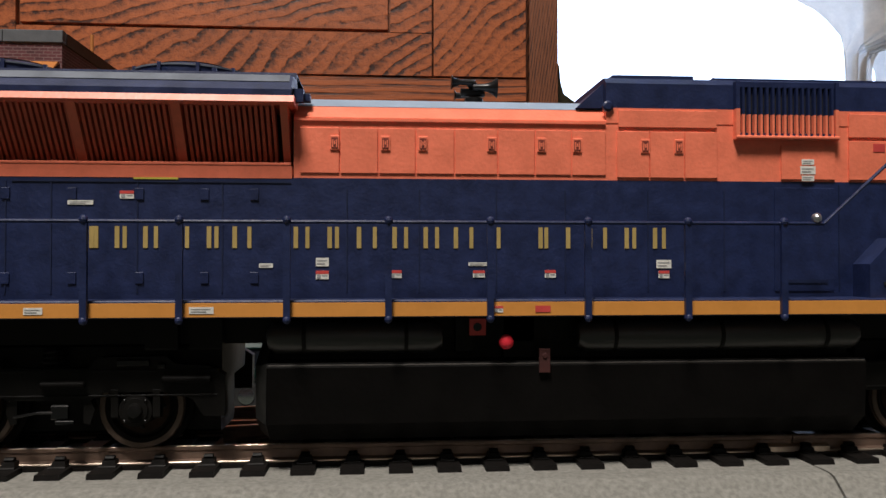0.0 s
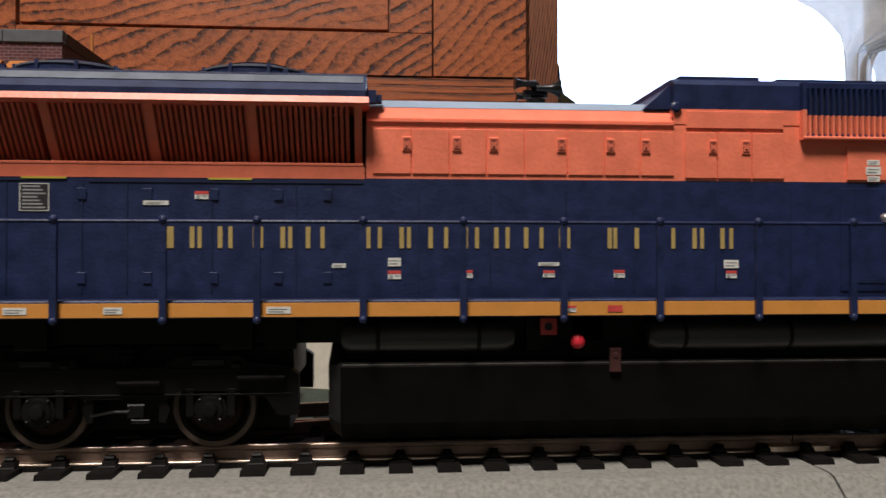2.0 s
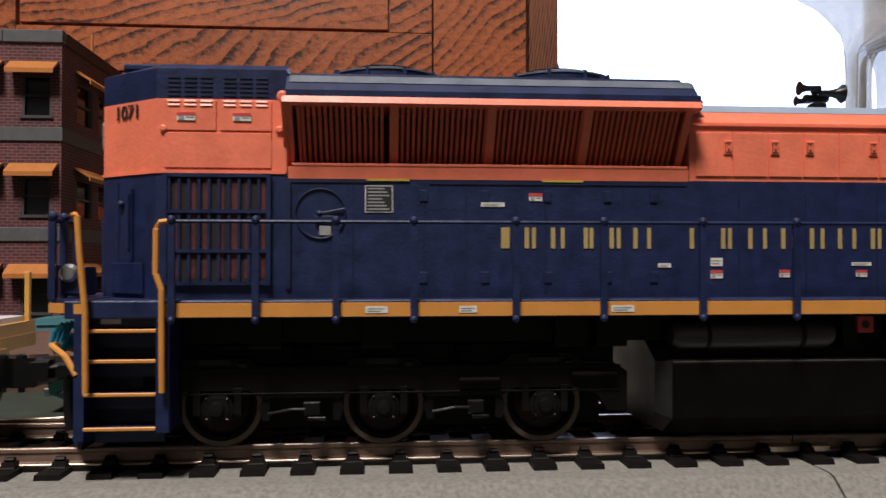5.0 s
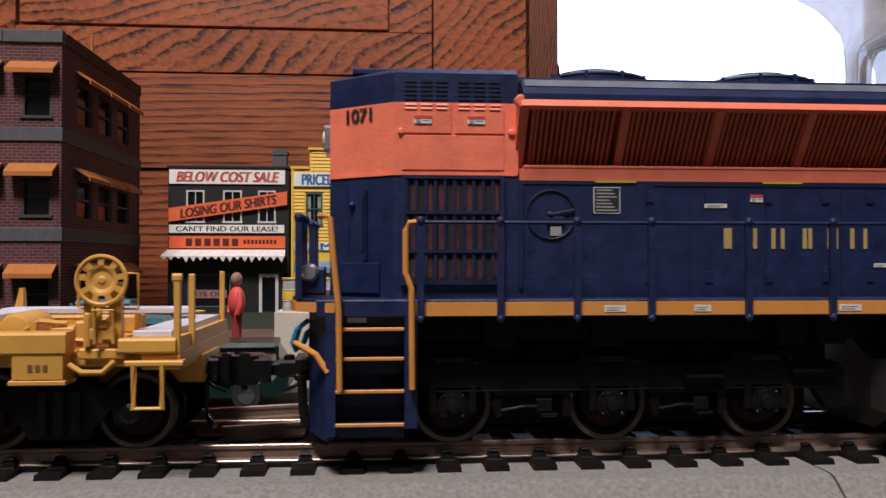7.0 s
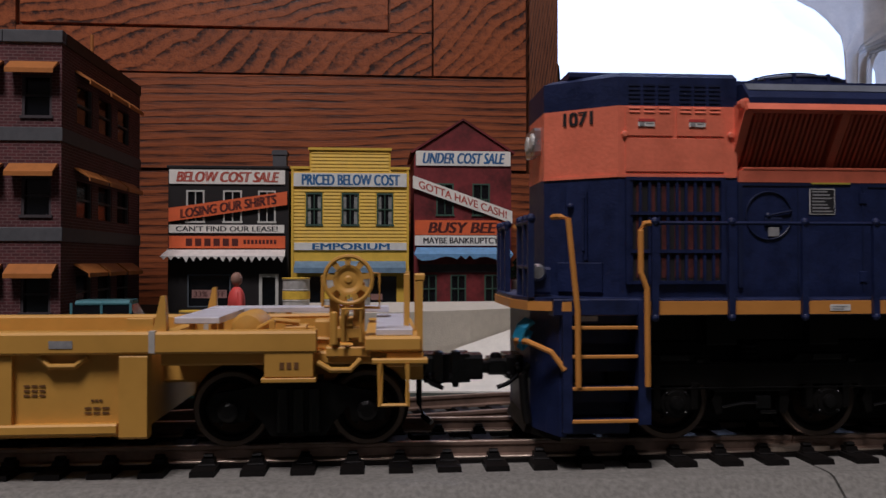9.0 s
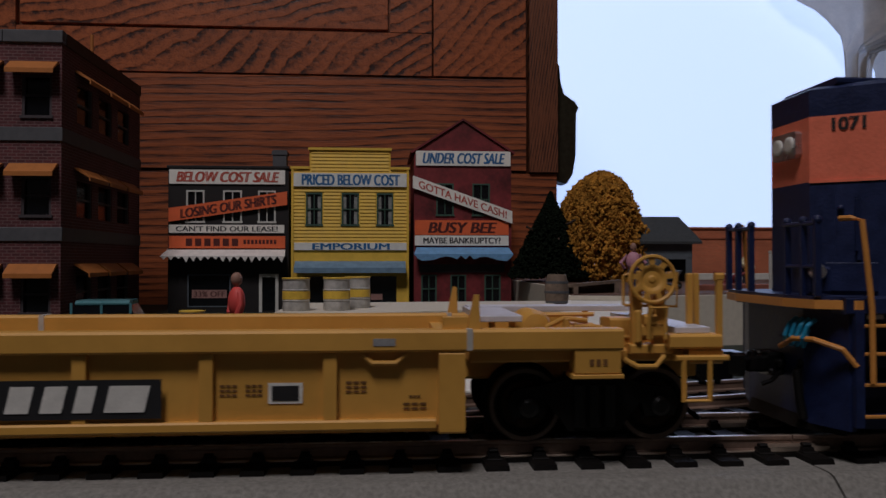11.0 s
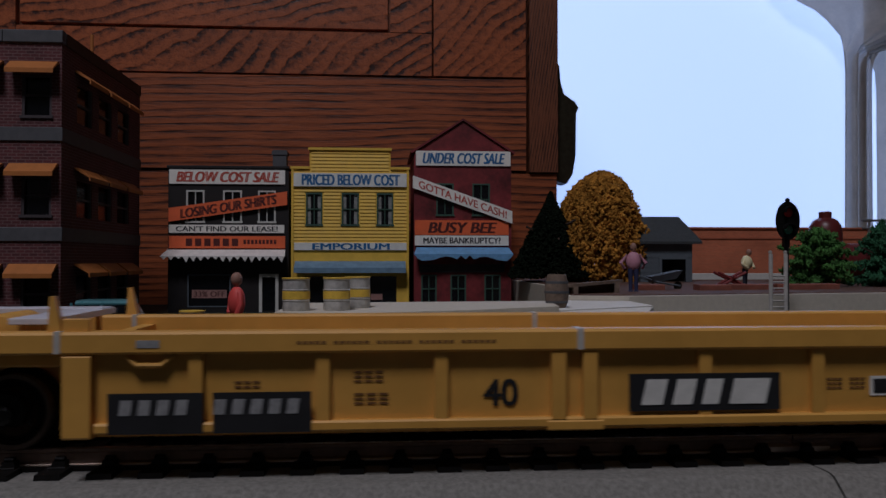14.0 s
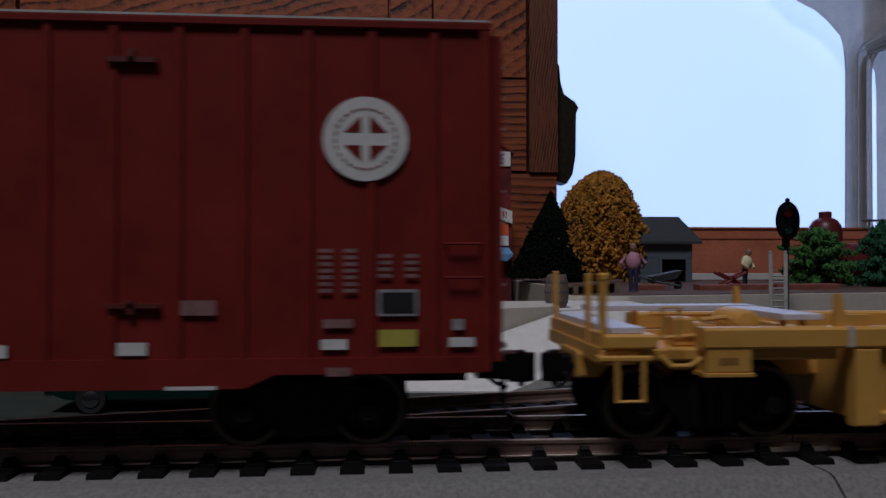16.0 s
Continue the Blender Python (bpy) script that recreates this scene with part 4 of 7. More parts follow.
        for z in (12.7, 17.2, 21.6, 25.6):
            tr = part("tread", Build().box(-95.9, -86.6, min(f(0.7), f(5)), max(f(0.7), f(5)), z - 0.2, z + 0.1), NAVY, w)
            part("tread_edge", Build().box(-95.9, -86.7, min(f(0.3), f(0.75)), max(f(0.3), f(0.75)), z - 0.25, z + 0.25, 0.1), SILL_YELLOW, tr, "amber tread edge")
            part("riser", Build().box(-95.9, -86.6, min(f(4.6), f(4.9)), max(f(4.6), f(4.9)), z - 2.6, z - 0.7), NAVY, tr)
        part("grab_rail", Build().rod([(-98.2, f(2.6), 41.0), (-97.4, f(1.0), 41.0), (-96.6, f(-0.3), 40.6), (-96.2, f(-0.5), 36), (-95.4, f(-0.6), 28), (-95.3, f(-0.6), 17.6)], 0.42), SILL_YELLOW, w, "amber grab rail")
        part("grab_rail", Build().rod([(-85.0, f(-0.2), 40.1), (-86.0, f(-0.3), 40.0), (-86.5, f(-0.4), 39), (-86.5, f(-0.5), 33.2), (-85.7, f(-0.6), 31), (-85.6, f(-0.6), 17.6)], 0.42), SILL_YELLOW, w, "amber grab rail")
        part("top_plate", Build().box(-95.9, -86.6, min(f(2.5), f(2.9)), max(f(2.5), f(2.9)), 26.0, 29.2), NAVY, w)
        part("notice", Build().box(-94.4, -91.8, min(f(2.3), f(2.5)), max(f(2.3), f(2.5)), 26.4, 27.6), WHITE_DECAL, w)
    for y in (3.4, 7.2, 12, 24, 28.8, 32.6):
        part("end_post", Build().box(-101.6, -100.7, y - 0.4, y + 0.4, 29.6, 40.8, 0.15).ball((-101.1, y, 40.9), 0.7, n=6), NAVY, t)
    part("end_rail", Build().rod([(-101.2, 3.0, 40.4), (-101.4, 12.5, 40.4)], 0.35).rod([(-101.4, 23.5, 40.4), (-101.2, 33, 40.4)], 0.35).rod([(-101.2, 3.2, 34), (-101.3, 12.2, 34)], 0.3), NAVY, t)
    part("control_box", Build().box(-101.0, -97.8, 5.6, 10.4, 30.0, 34.0, 0.4), NAVY, t)
    part("marker_lamp", Build().turned((-99.8, 8, 33.2), "y", [(-3.2, 0.9), (-2.6, 1.3), (-2.0, 1.3)], 14), SILVER, t)
    for k in range(4):
        y = 5.2 + k * 1.7
        part("air_hose", Build().rod([(-100.4, y, 26.2), (-101.6, y + 0.2, 25.2), (-102.2, y + 0.5, 23.4), (-101.8, y + 1.0, 22.2), (-101.0, y + 1.6, 23.0), (-100.4, y + 2, 24.6)], 0.36), CYAN_HOSE, t)
    part("uncoupling_lever", Build().rod([(-101.2, 14, 21.4), (-102.4, 8, 23.2), (-101.4, 4, 23.4), (-98.6, 1.4, 22.2), (-96.9, 0.6, 19.8)], 0.42), SILL_YELLOW, t)
    part("pilot_hose", Build().rod([(-100.2, 9.5, 19.5), (-101.2, 9.2, 18), (-101.0, 8.8, 14), (-100.6, 8.4, 11)], 0.7), BLACK_SATIN, t)
    coupler(t, -99.8, -111.6)
    # side handrails
    for side in (0, 1):
        f = (lambda y: y) if not side else (lambda y: 36 - y)
        for x in (-84.5, -73.6, -63.0, -52.6, -38.7, -26.5, -12.5, 1.0, 14.8, 28.3, 42.4, 56.2):
            p = part("stanchion", Build().box(x - 0.45, x + 0.45, min(f(-0.75), f(-0.1)), max(f(-0.75), f(-0.1)), 26.9, 40.2, 0.12), NAVY, t)
            part("finial", Build().ball((x, f(-0.45), 40.3), 0.62, n=6).ball((x, f(-0.5), 27.0), 0.55, n=6), NAVY, p)
        part("handrail", Build().rod([(-85, f(-0.4), 40.1), (62.0, f(-0.4), 40.1), (71.5, f(-0.4), 48.6), (86, f(-0.4), 50)], 0.27), NAVY, t)
    # silver ball standing for a peg on the handrail, not a light
    part("rail_peg", Build().ball((61.0, -0.4, 40.9), 0.7), SILVER, t)
    # slots here and on the louvre door are flat strips coloured dark as openings
    part("box_slot", Build().box(71.6, 77, 0.62, 0.82, 31.4, 31.9).box(75.6, 79, 0.62, 0.82, 34.6, 35.2), BLACK_INK, t)
    part("louvre_door", Build().box(57.6, 66.6, 4.84, 5.0, 30.4, 45.6, 0.06), NAVY, t)
    part("door_slot", Build().box(58.6, 65.6, 4.72, 4.86, 31.6, 32.1), NAVY_DEEP, t)
    part("upper_hatch", Build().box(34.2, 48.8, 4.72, 4.92, 54.2, 56.7, 0.06), ORANGE, t)
    part("equipment_box", Build().along_y([(69.6, 29.6), (69.6, 34.4), (73.4, 38.2), (84, 38.2), (84, 29.6)], 0.8, 5).bevel(0.2), NAVY, t)
    # name along the side, in plain bars
    lx = [(-39.9, 1.2), (-36.5, 1.6), (-32.7, 2.0), (-27.9, 1.4), (-24.1, 1.6), (-20.6, 2.6), (-12.2, 2.2), (-7.5, 1.6), (-3.4, 2.8), (1.6, 2.2), (6.0, 2.2), (10.3, 2.8), (15.4, 1.6), (22.5, 1.4), (26.5, 0.6), (29.7, 2.8), (35.1, 1.7), (39.3, 1.9)]
    for a, w in lx:
        part("name_bar", plate(a, a + 0.62, 36.65, 39.65, 4.95, 0.06), GOLD, t)
        if w > 1:
            part("name_bar", plate(a + w - 0.55, a + w, 36.65, 39.65, 4.95, 0.06), GOLD, t)
    # horn
    hn = part("horn", Build().turned((14.7, 18, 58.2), "z", [(0, 1.5), (2.4, 1.5), (2.6, 1.1)], 14).box(12.6, 16.4, 17.2, 18.8, 61.0, 62.2, 0.3).ball((14.4, 18, 63.0), 0.8), BLACK_SATIN, t, "black multi-chime air horn")
    part("bell", Build().turned((13.6, 16.8, 63.0), "x", [(-2.6, 1.2), (-2.2, 0.75), (-1.2, 0.45), (1.0, 0.5)], 14), BLACK_SATIN, hn, smooth=True)
    part("bell", Build().turned((16.0, 16.6, 62.2), "x", [(-1.6, 0.5), (0.4, 0.6), (1.4, 0.95), (2.2, 1.6)], 14), BLACK_SATIN, hn, smooth=True)
    part("bell", Build().turned((12.6, 19.2, 61.4), "x", [(-0.9, 0.9), (-0.6, 0.5), (1.6, 0.4)], 14), BLACK_SATIN, hn, smooth=True)
    part("hood_bracket", Build().box(-11.8, -10.0, 5.2, 7, 57.4, 58.4).box(-12.2, -10.8, 3.8, 5.2, 57.0, 58.8), NAVY, t)
    part("lift_lug", Build().turned((32.6, 5.2, 57.2), "y", [(-0.9, 0.5), (-0.7, 0.8), (0, 0.8)], 10), NAVY, t)
    # tank and reservoirs
    part("fuel_tank", Build().along_x([(6.4, 9.6), (3.2, 12.4), (2.8, 20.2), (3.4, 20.8), (32.6, 20.8), (33.2, 20.2), (32.8, 12.4), (29.6, 9.6)], -15.6, 70.2).bevel(0.5), TANK_BLACK, t)
    # lighter rod added as the highlight line on the tank's top edge
    part("tank_highlight", Build().rod([(-15.4, 3.0, 20.45), (70.0, 3.0, 20.45)], 0.16, 8), mat("tank_edge_highlight", (0.06, 0.055, 0.05), 0.35, var=0.4), t, "thin rod painted as highlight along the tank's top edge")
    # end face coloured lighter than the tank, for the light from the left
    part("tank_end", Build().solid([(-15.65, 3.0, 12.4), (-15.65, 3.0, 20.4), (-15.65, 9, 23.4), (-15.65, 30, 23.4), (-15.65, 33, 12.4), (-15.65, 29, 9.8), (-15.65, 7, 9.8)],
                                   [(-17.4, 5.4, 13), (-17.4, 5.0, 20.4), (-17.2, 11, 23.2), (-17.2, 25, 23.2), (-17.2, 30, 13), (-17.2, 27, 10.4), (-17.2, 9, 10.4)]), mat("lit_dark_grey_tank_end", (0.012, 0.012, 0.011), 0.5, var=0.5, size=2), t, "dark grey tank end, painted lighter as lit")
    for a, b_ in ((-15.8, 8.8), (27.6, 69.6)):
        part("air_reservoir", Build().turned((0, 4.2, 24.3), "x", [(a, 0.4), (a + 0.3, 1.6), (a + 1.4, 2.25), (b_ - 1.4, 2.25), (b_ - 0.3, 1.6), (b_, 0.4)], 24), RESERVOIR, t, smooth=True)
    part("tank_backing", Build().box(-15.0, 70.0, 7.4, 28.6, 20.75, 27.25), BLACK, t)
    for x in (-10.5, 3.5, 33.0, 48.5, 64.0):
        part("reservoir_strap", Build().turned((x, 4.2, 24.3), "x", [(-0.3, 2.2), (-0.28, 2.36), (0.28, 2.36), (0.3, 2.2)], 20), BLACK, t, smooth=True)
    part("fuel_gauge", Build().box(12.4, 14.7, 3.4, 4.2, 24.4, 26.8, 0.1), RED_DECAL, t)
    part("gauge_port", Build().turned((13.5, 3.4, 25.6), "y", [(-0.1, 0.6), (0.1, 0.6)], 12), BLACK_INK, t)
    part("filler_cap", Build().ball((17.4, 2.2, 23.6), 1.05, sy=0.8), RED_LENS, t, "bright red round cap")
    part("fuel_gauge_glass", Build().box(22.1, 23.6, 2.3, 3.0, 19.2, 22.6, 0.1).turned((22.85, 2.25, 21.6), "y", [(-0.1, 0.3), (0.1, 0.45)], 10), CORE_RED, t)
    part("valve_box", Build().box(10.5, 13, 4, 7, 22, 27, 0.2).box(17.6, 22, 6, 12, 20.8, 27, 0.2), BLACK, t)
    for x in (-73.0, -57.5, -30.0, -24.0):
        part("frame_bracket", Build().box(x - 2.2, x + 2.2, 4.2, 9, 22.6, 27.2, 0.3), BLACK, t)
    six_wheel_truck(t, -56.6)
    six_wheel_truck(t, 103)
    for c in (-56.6, 103):
        for d in (-23, 0, 23):
            wheelset(t, c + d, 5.9)
    # cab and nose, ahead of the hood
    part("cab", Build().along_x([(1.5, 29.6), (1.5, 55), (6, 61.5), (30, 61.5), (34.5, 55), (34.5, 29.6)], 108, 126).bevel(0.5), NAVY, t)
    part("cab_window", Build().box(111, 115.5, 1.2, 34.8, 46, 53).box(117.5, 122, 1.2, 34.8, 46, 53), GLASS_DARK, t)
    part("nose", Build().along_x([(6, 29.6), (6, 42), (10, 47), (26, 47), (30, 42), (30, 29.6)], 126, 138).bevel(1.0), NAVY, t)
    # notices
    y = 4.94
    for x, z, w, h, k in ((-57.3, 43.6, 3.9, 3.8, "g"), (-41.1, 42.9, 3.4, 0.6, "w"), (-34.9, 44.0, 1.9, 1.1, "r"), (-16.0, 34.2, 1.9, 0.6, "w"), (-8.2, 34.7, 1.8, 1.2, "w"), (-8.2, 32.9, 1.8, 1.2, "r"), (2.1, 33.0, 1.6, 1.1, "r"), (13.9, 34.4, 3.0, 0.5, "w"), (13.9, 33.0, 1.7, 1.0, "r"), (24.2, 33.0, 1.6, 1.1, "r"), (40.9, 34.4, 2.2, 1.2, "w"), (40.9, 32.9, 1.6, 1.1, "r")):
        sticker(t, x, z, w, h, y, k)
    for x, z, w, h, k in ((62.6, 49.4, 1.9, 0.8, "w"), (62.6, 48.2, 2.3, 1.2, "w"), (62.6, 47.0, 1.9, 0.8, "w"), (73.6, 51.6, 1.8, 1.2, "R")):
        sticker(t, x, z, w, h, 4.68, k)
    for x in (-83.4, -75.8):
        sticker(t, x - 0.5, 54.9, 2.5, 1.1, 4.7, "r")
    for x, w, k in ((-57.6, 3.0, "w"), (-45.2, 2.4, "w"), (-23.7, 3.2, "w"), (16.0, 1.2, "r"), (22.1, 2.1, "R")):
        sticker(t, x, 28.3, w, 0.9, -0.02, k)
    return t


def seams(tops, z0):
    b = Build()
    for x, z1 in tops:
        b.box(x - 0.09, x + 0.09, 4.9, 5.0, z0, z1)
    return b


def louvres():
    b = Build()
    for x in (-83.4, -75.8):
        for dx in (-2.2, 0, 2.2):
            # thin flat strips; the dark of the slits lies in their colour
            for k in range(5):
                b.box(x + dx - 0.85, x + dx + 0.85, 4.88, 5.0, 57.8 + k * 0.62, 58.1 + k * 0.62)
    return b


# darker navy for seams, hand wheel, and painted shade in slots and recesses
NAVY_DEEP = mat("navy_seam_and_shade", (0.007, 0.013, 0.050), 0.5, var=0.2)
# shaded copy of the orange paint, for the wing louvres
ORANGE_SHADE = mat("orange_in_wing_shade", (0.60, 0.125, 0.062), 0.5, var=0.1)
# darkened orange standing for the shade inside the latch recesses
LATCH_SHADE = mat("red_brown_latch_shade", (0.20, 0.035, 0.02), 0.6, var=0.3)
LOCO = locomotive()


def well_end(t, s, cx):
    """One end platform of the well car; s is the way that it faces."""
    P = lambda u: cx + s * u

    def bx(b, u0, u1, y0, y1, z0, z1, c=0.0):
        return b.box(min(P(u0), P(u1)), max(P(u0), P(u1)), y0, y1, z0, z1, c)

    # u: distance from the middle of the car
    part("end_deck", bx(Build(), 70, 104, 3, 33, 20.6, 22.4, 0.3), CAR_YELLOW, t)
    part("centre_sill", bx(Build(), 66, 106, 12, 24, 17, 21, 0.4), CAR_YELLOW, t)
    part("end_beam", bx(Build(), 100.5, 105.4, 0.8, 35.2, 20.4, 22.6, 0.3), CAR_YELLOW, t)
    part("end_step", bx(Build(), 97.6, 105.0, 0.2, 35.8, 22.6, 24.6, 0.3), CAR_YELLOW, t)
    part("step_lip", bx(Build(), 98.5, 106.0, 0.0, 2.4, 20.9, 21.7, 0.2), CAR_YELLOW, t)
    part("cross_walk", bx(Build(), 99.0, 104.0, 2.0, 34, 24.6, 25.5, 0.1), WALK_GREY, t, "pale grey crosswise walkway")
    part("side_walk", bx(Build(), 72, 101, 24, 29, 26.4, 27.3, 0.1), WALK_GREY, t, "pale grey lengthwise walkway")
    part("cross_walk", bx(Build(), 71.5, 77.5, 4, 29, 26.2, 27.1, 0.1), WALK_GREY, t, "pale grey crosswise walkway")
    for u in (73, 76, 84, 92):
        for y in (6, 26):
            part("walk_support", bx(Build(), u, u + 0.8, y, y + 0.8, 22.4, 26.4), CAR_YELLOW, t)
    for u, y in ((105.0, 1.2), (103.4, 8.0), (105.0, 9.4), (104.4, 34.2)):
        part("guide_post", bx(Build(), u - 0.38, u + 0.38, y - 0.42, y + 0.42, 22.6, 33.0, 0.15), CAR_YELLOW, t)
    part("corner_guide", Build().solid([(P(69.4), 1.0, 25.4), (P(71.2), 1.0, 25.4), (P(71.2), 2.6, 25.4), (P(69.4), 2.6, 25.4)],
                                       [(P(70.4), 1.2, 30.2), (P(71.0), 1.2, 30.2), (P(71.0), 2.2, 30.2), (P(70.4), 2.2, 30.2)]), CAR_YELLOW, t)
    part("corner_guide", Build().solid([(P(69.4), 33.4, 25.4), (P(71.2), 33.4, 25.4), (P(71.2), 35, 25.4), (P(69.4), 35, 25.4)],
                                       [(P(70.4), 33.8, 30.2), (P(71.0), 33.8, 30.2), (P(71.0), 34.8, 30.2), (P(70.4), 34.8, 30.2)]), CAR_YELLOW, t)
    part("corner_casting", bx(Build(), 66.0, 69.4, 1.4, 2.2, 25.4, 27.2, 0.1), CAR_YELLOW, t)
    part("deck_stringer", bx(Build(), 72, 98, 14.5, 15.5, 22.4, 24.0).rod([(P(74), 5.0, 24.2), (P(84), 4.6, 24.4), (P(97), 5.2, 23.6)], 0.35, 6).rod([(P(79), 20, 26.0), (P(92), 19.4, 26.2)], 0.4, 6), CAR_YELLOW, t)
    part("post_cap", bx(Build(), 104.4, 105.6, 0.7, 1.7, 32.0, 33.2, 0.3), CAR_YELLOW, t)
    part("air_tank", Build().turned((0, 12, 25), "y", [(-3.4, 0.6), (-3.0, 2.0), (-2.0, 2.5), (5, 2.5), (6, 2.0), (6.4, 0.6)], 20), CAR_YELLOW, t, smooth=True).location.x = P(80.5) * MM
    part("valve", bx(Build(), 86, 89, 8, 12, 22.4, 25.6, 0.3).rod([(P(82), 9, 25), (P(84.5), 8, 26.4), (P(88), 8.4, 26)], 0.4).rod([(P(84), 10, 24), (P(87), 9, 25.4), (P(91), 10, 24.8)], 0.35), CAR_YELLOW, t)
    part("valve", bx(Build(), 90.5, 93.5, 5, 9, 22.4, 26.6, 0.3), CAR_YELLOW, t)
    part("side_box", bx(Build(), 84.2, 90.6, 0.2, 4, 19.2, 23.6, 0.2), CAR_YELLOW, t)
    b = Build()
    for i in range(3):
        bx(b, 86.2 + i * 0.95, 86.8 + i * 0.95, 0.12, 0.18, 20.4, 21.3)
    part("print", b, mat("brown_stencil", (0.16, 0.075, 0.02), 0.6, var=0.2), t)
    part("box_lip", bx(Build(), 83.8, 91.0, 0.0, 4, 18.6, 19.2, 0.1), CAR_YELLOW, t)
    part("release_rod", Build().rod([(P(91.2), 0.8, 21.2), (P(93), 0.4, 20.2), (P(95.6), 0.4, 20.2), (P(97), 0.8, 21.6)], 0.4), CAR_YELLOW, t)
    part("stirrup_step", Build().rod([(P(99.6), 0.3, 21), (P(99.6), 0.3, 15.4), (P(103.3), 0.3, 15.4), (P(103.3), 0.3, 21)], 0.42, 6), CAR_YELLOW, t)
    part("grab_iron", Build().rod([(P(97), 0.4, 24), (P(97), -0.1, 28.4), (P(94.6), -0.1, 28.4), (P(94.6), 0.4, 24)], 0.3, 6), CAR_YELLOW, t)
    # truck
    k = new("truck")
    k.parent = t
    o = [(-12.6, 14.6), (-11.4, 16.4), (-8.0, 16.9), (-3.6, 17.8), (3.6, 17.8), (8.0, 16.9), (11.4, 16.4), (12.6, 14.6), (11.8, 12.4), (7.4, 12.4), (7.0, 14.6), (4.9, 12.2), (3.8, 10.4), (-3.8, 10.4), (-4.9, 12.2), (-7.0, 14.6), (-7.4, 12.4), (-11.8, 12.4)]
    for y0, y1 in ((5.2, 7.0), (29, 30.8)):
        part("side_frame", Build().along_y([(P(88.2) + u, z) for u, z in o], y0, y1).bevel(0.3), BLACK, k)
    b = Build()
    for u in (-2.2, 0, 2.2):
        b.turned((P(88.2) + u, 5.4, 11), "z", [(0, 0.9), (3, 0.9), (6, 0.9)], 10)
    part("spring", b, BLACK_SATIN, k)
    for u in (-9.6, 9.6):
        part("bearing_cap", Build().turned((P(88.2) + u, 5.2, 13.9), "y", [(-0.9, 0.9), (-0.6, 1.4), (0.4, 1.4)], 14), BLACK_SATIN, k)
        wheelset(t, P(88.2) + u, 5.4)
    part("bolster", Build().box(P(88.2) - 3, P(88.2) + 3, 7, 29, 14, 18), BLACK, k)
    coupler(t, P(104.6), P(109.6))


def well_car():
    t = thing("well_car", "yellow model container well car, empty, coupled behind locomotive", "railway wagon")
    cx = -221.9
    for y0, y1, yi, yo in ((0.0, 3.4, 1.5, 2.3), (32.6, 36.0, 33.7, 34.5)):
        ch = part("top_chord", Build().box(cx - 91, cx + 91, y0, y1, 22.5, 25.5, 0.35), CAR_YELLOW, t)
        part("side_sheet", Build().box(cx - 68.4, cx + 68.4, yi, yo, 12.4, 22.5), CAR_YELLOW, t)
        lip = (y0 + 0.3, yo) if y0 < 5 else (yi, y1 - 0.3)
        part("bottom_rail", Build().box(cx - 65, cx + 65, lip[0], lip[1], 12.0, 13.4, 0.25), CAR_YELLOW, t)
        for u in (-52, -35.2, -19.2, 17.9, 34.3, 50.7):
            part("side_post", Build().box(cx + u - 0.9, cx + u + 0.9, lip[0] + 0.3, lip[1], 13.2, 22.5, 0.2), CAR_YELLOW, t)
        for u in (-3.0, 1.4):
            part("side_post", Build().box(cx + u - 1.0, cx + u + 1.0, lip[0], lip[1], 12.2, 22.5, 0.25), CAR_YELLOW, t)
        part("jacking_pad", Build().box(cx - 4.6, cx + 3.2, lip[0] - 0.2, lip[1] + 0.1, 11.6, 13.0, 0.2), CAR_YELLOW, t)
        for s in (-1, 1):
            a, b_ = sorted((cx + s * 65.4, cx + s * 69.0))
            part("corner_post", Build().box(a, b_, lip[0] - 0.2, lip[1], 11.4, 22.5, 0.3), CAR_YELLOW, t)
            part("weld_mark", Build().box(cx + s * 69.6 - 0.4, cx + s * 69.6 + 0.4, y0 - 0.06, y1 + 0.06, 22.7, 25.6), SILVER_DULL, ch)
        part("weld_mark", Build().box(cx - 0.5, cx + 0.4, y0 - 0.06, y1 + 0.06, 22.7, 25.6), SILVER_DULL, ch)
    for s in (-1, 1):
        a, b_ = sorted((cx + s * 66, cx + s * 68))
        part("bulkhead", Build().box(a, b_, 2, 34, 12.2, 24), CAR_YELLOW, t)
    part("well_floor", Build().box(cx - 66, cx + 66, 2, 34, 11.4, 12.2), CAR_YELLOW, t)
    # markings on the side
    y = 1.44
    lg = part("logo_panel", plate(cx + 6.9, cx + 28.6, 14.0, 19.2, 0.55, 0.05), BLACK_INK, t, "black panel with plain white shapes")
    for a, b_ in ((8.6, 12.4), (13.0, 16.6), (17.2, 20.4), (21.2, 27.2)):
        part("mark", Build().along_y([(cx + a, 14.9), (cx + b_ - 0.8, 14.9), (cx + b_, 18.4), (cx + a + 0.8, 18.4)], 0.38, 0.48), WHITE_DECAL, lg)
    for i in (0, 1):
        part("panel", plate(cx - 63.2 + i * 13.6, cx - 50.9 + i * 14.2, 12.0, 17.4, 0.28, 0.08), BLACK_INK, t)
    for i in range(9):
        a = cx - 61.8 + i * 2.4 + (2.6 if i > 3 else 0)
        part("mark", Build().along_y([(a, 14.5), (a + 1.5, 14.5), (a + 1.8, 16.5), (a + 0.3, 16.5)], 0.13, 0.19), GREY_DECAL, t)
    words("40", cx - 13.4, cx - 8.8, 14.9, 18.6, y, BLACK_INK, t, bold=0.03)
    pl = part("test_plate", plate(cx + 42.4, cx + 47.0, 15.6, 18.4, y, 0.06), WHITE_DECAL, t, "white bordered test plate")
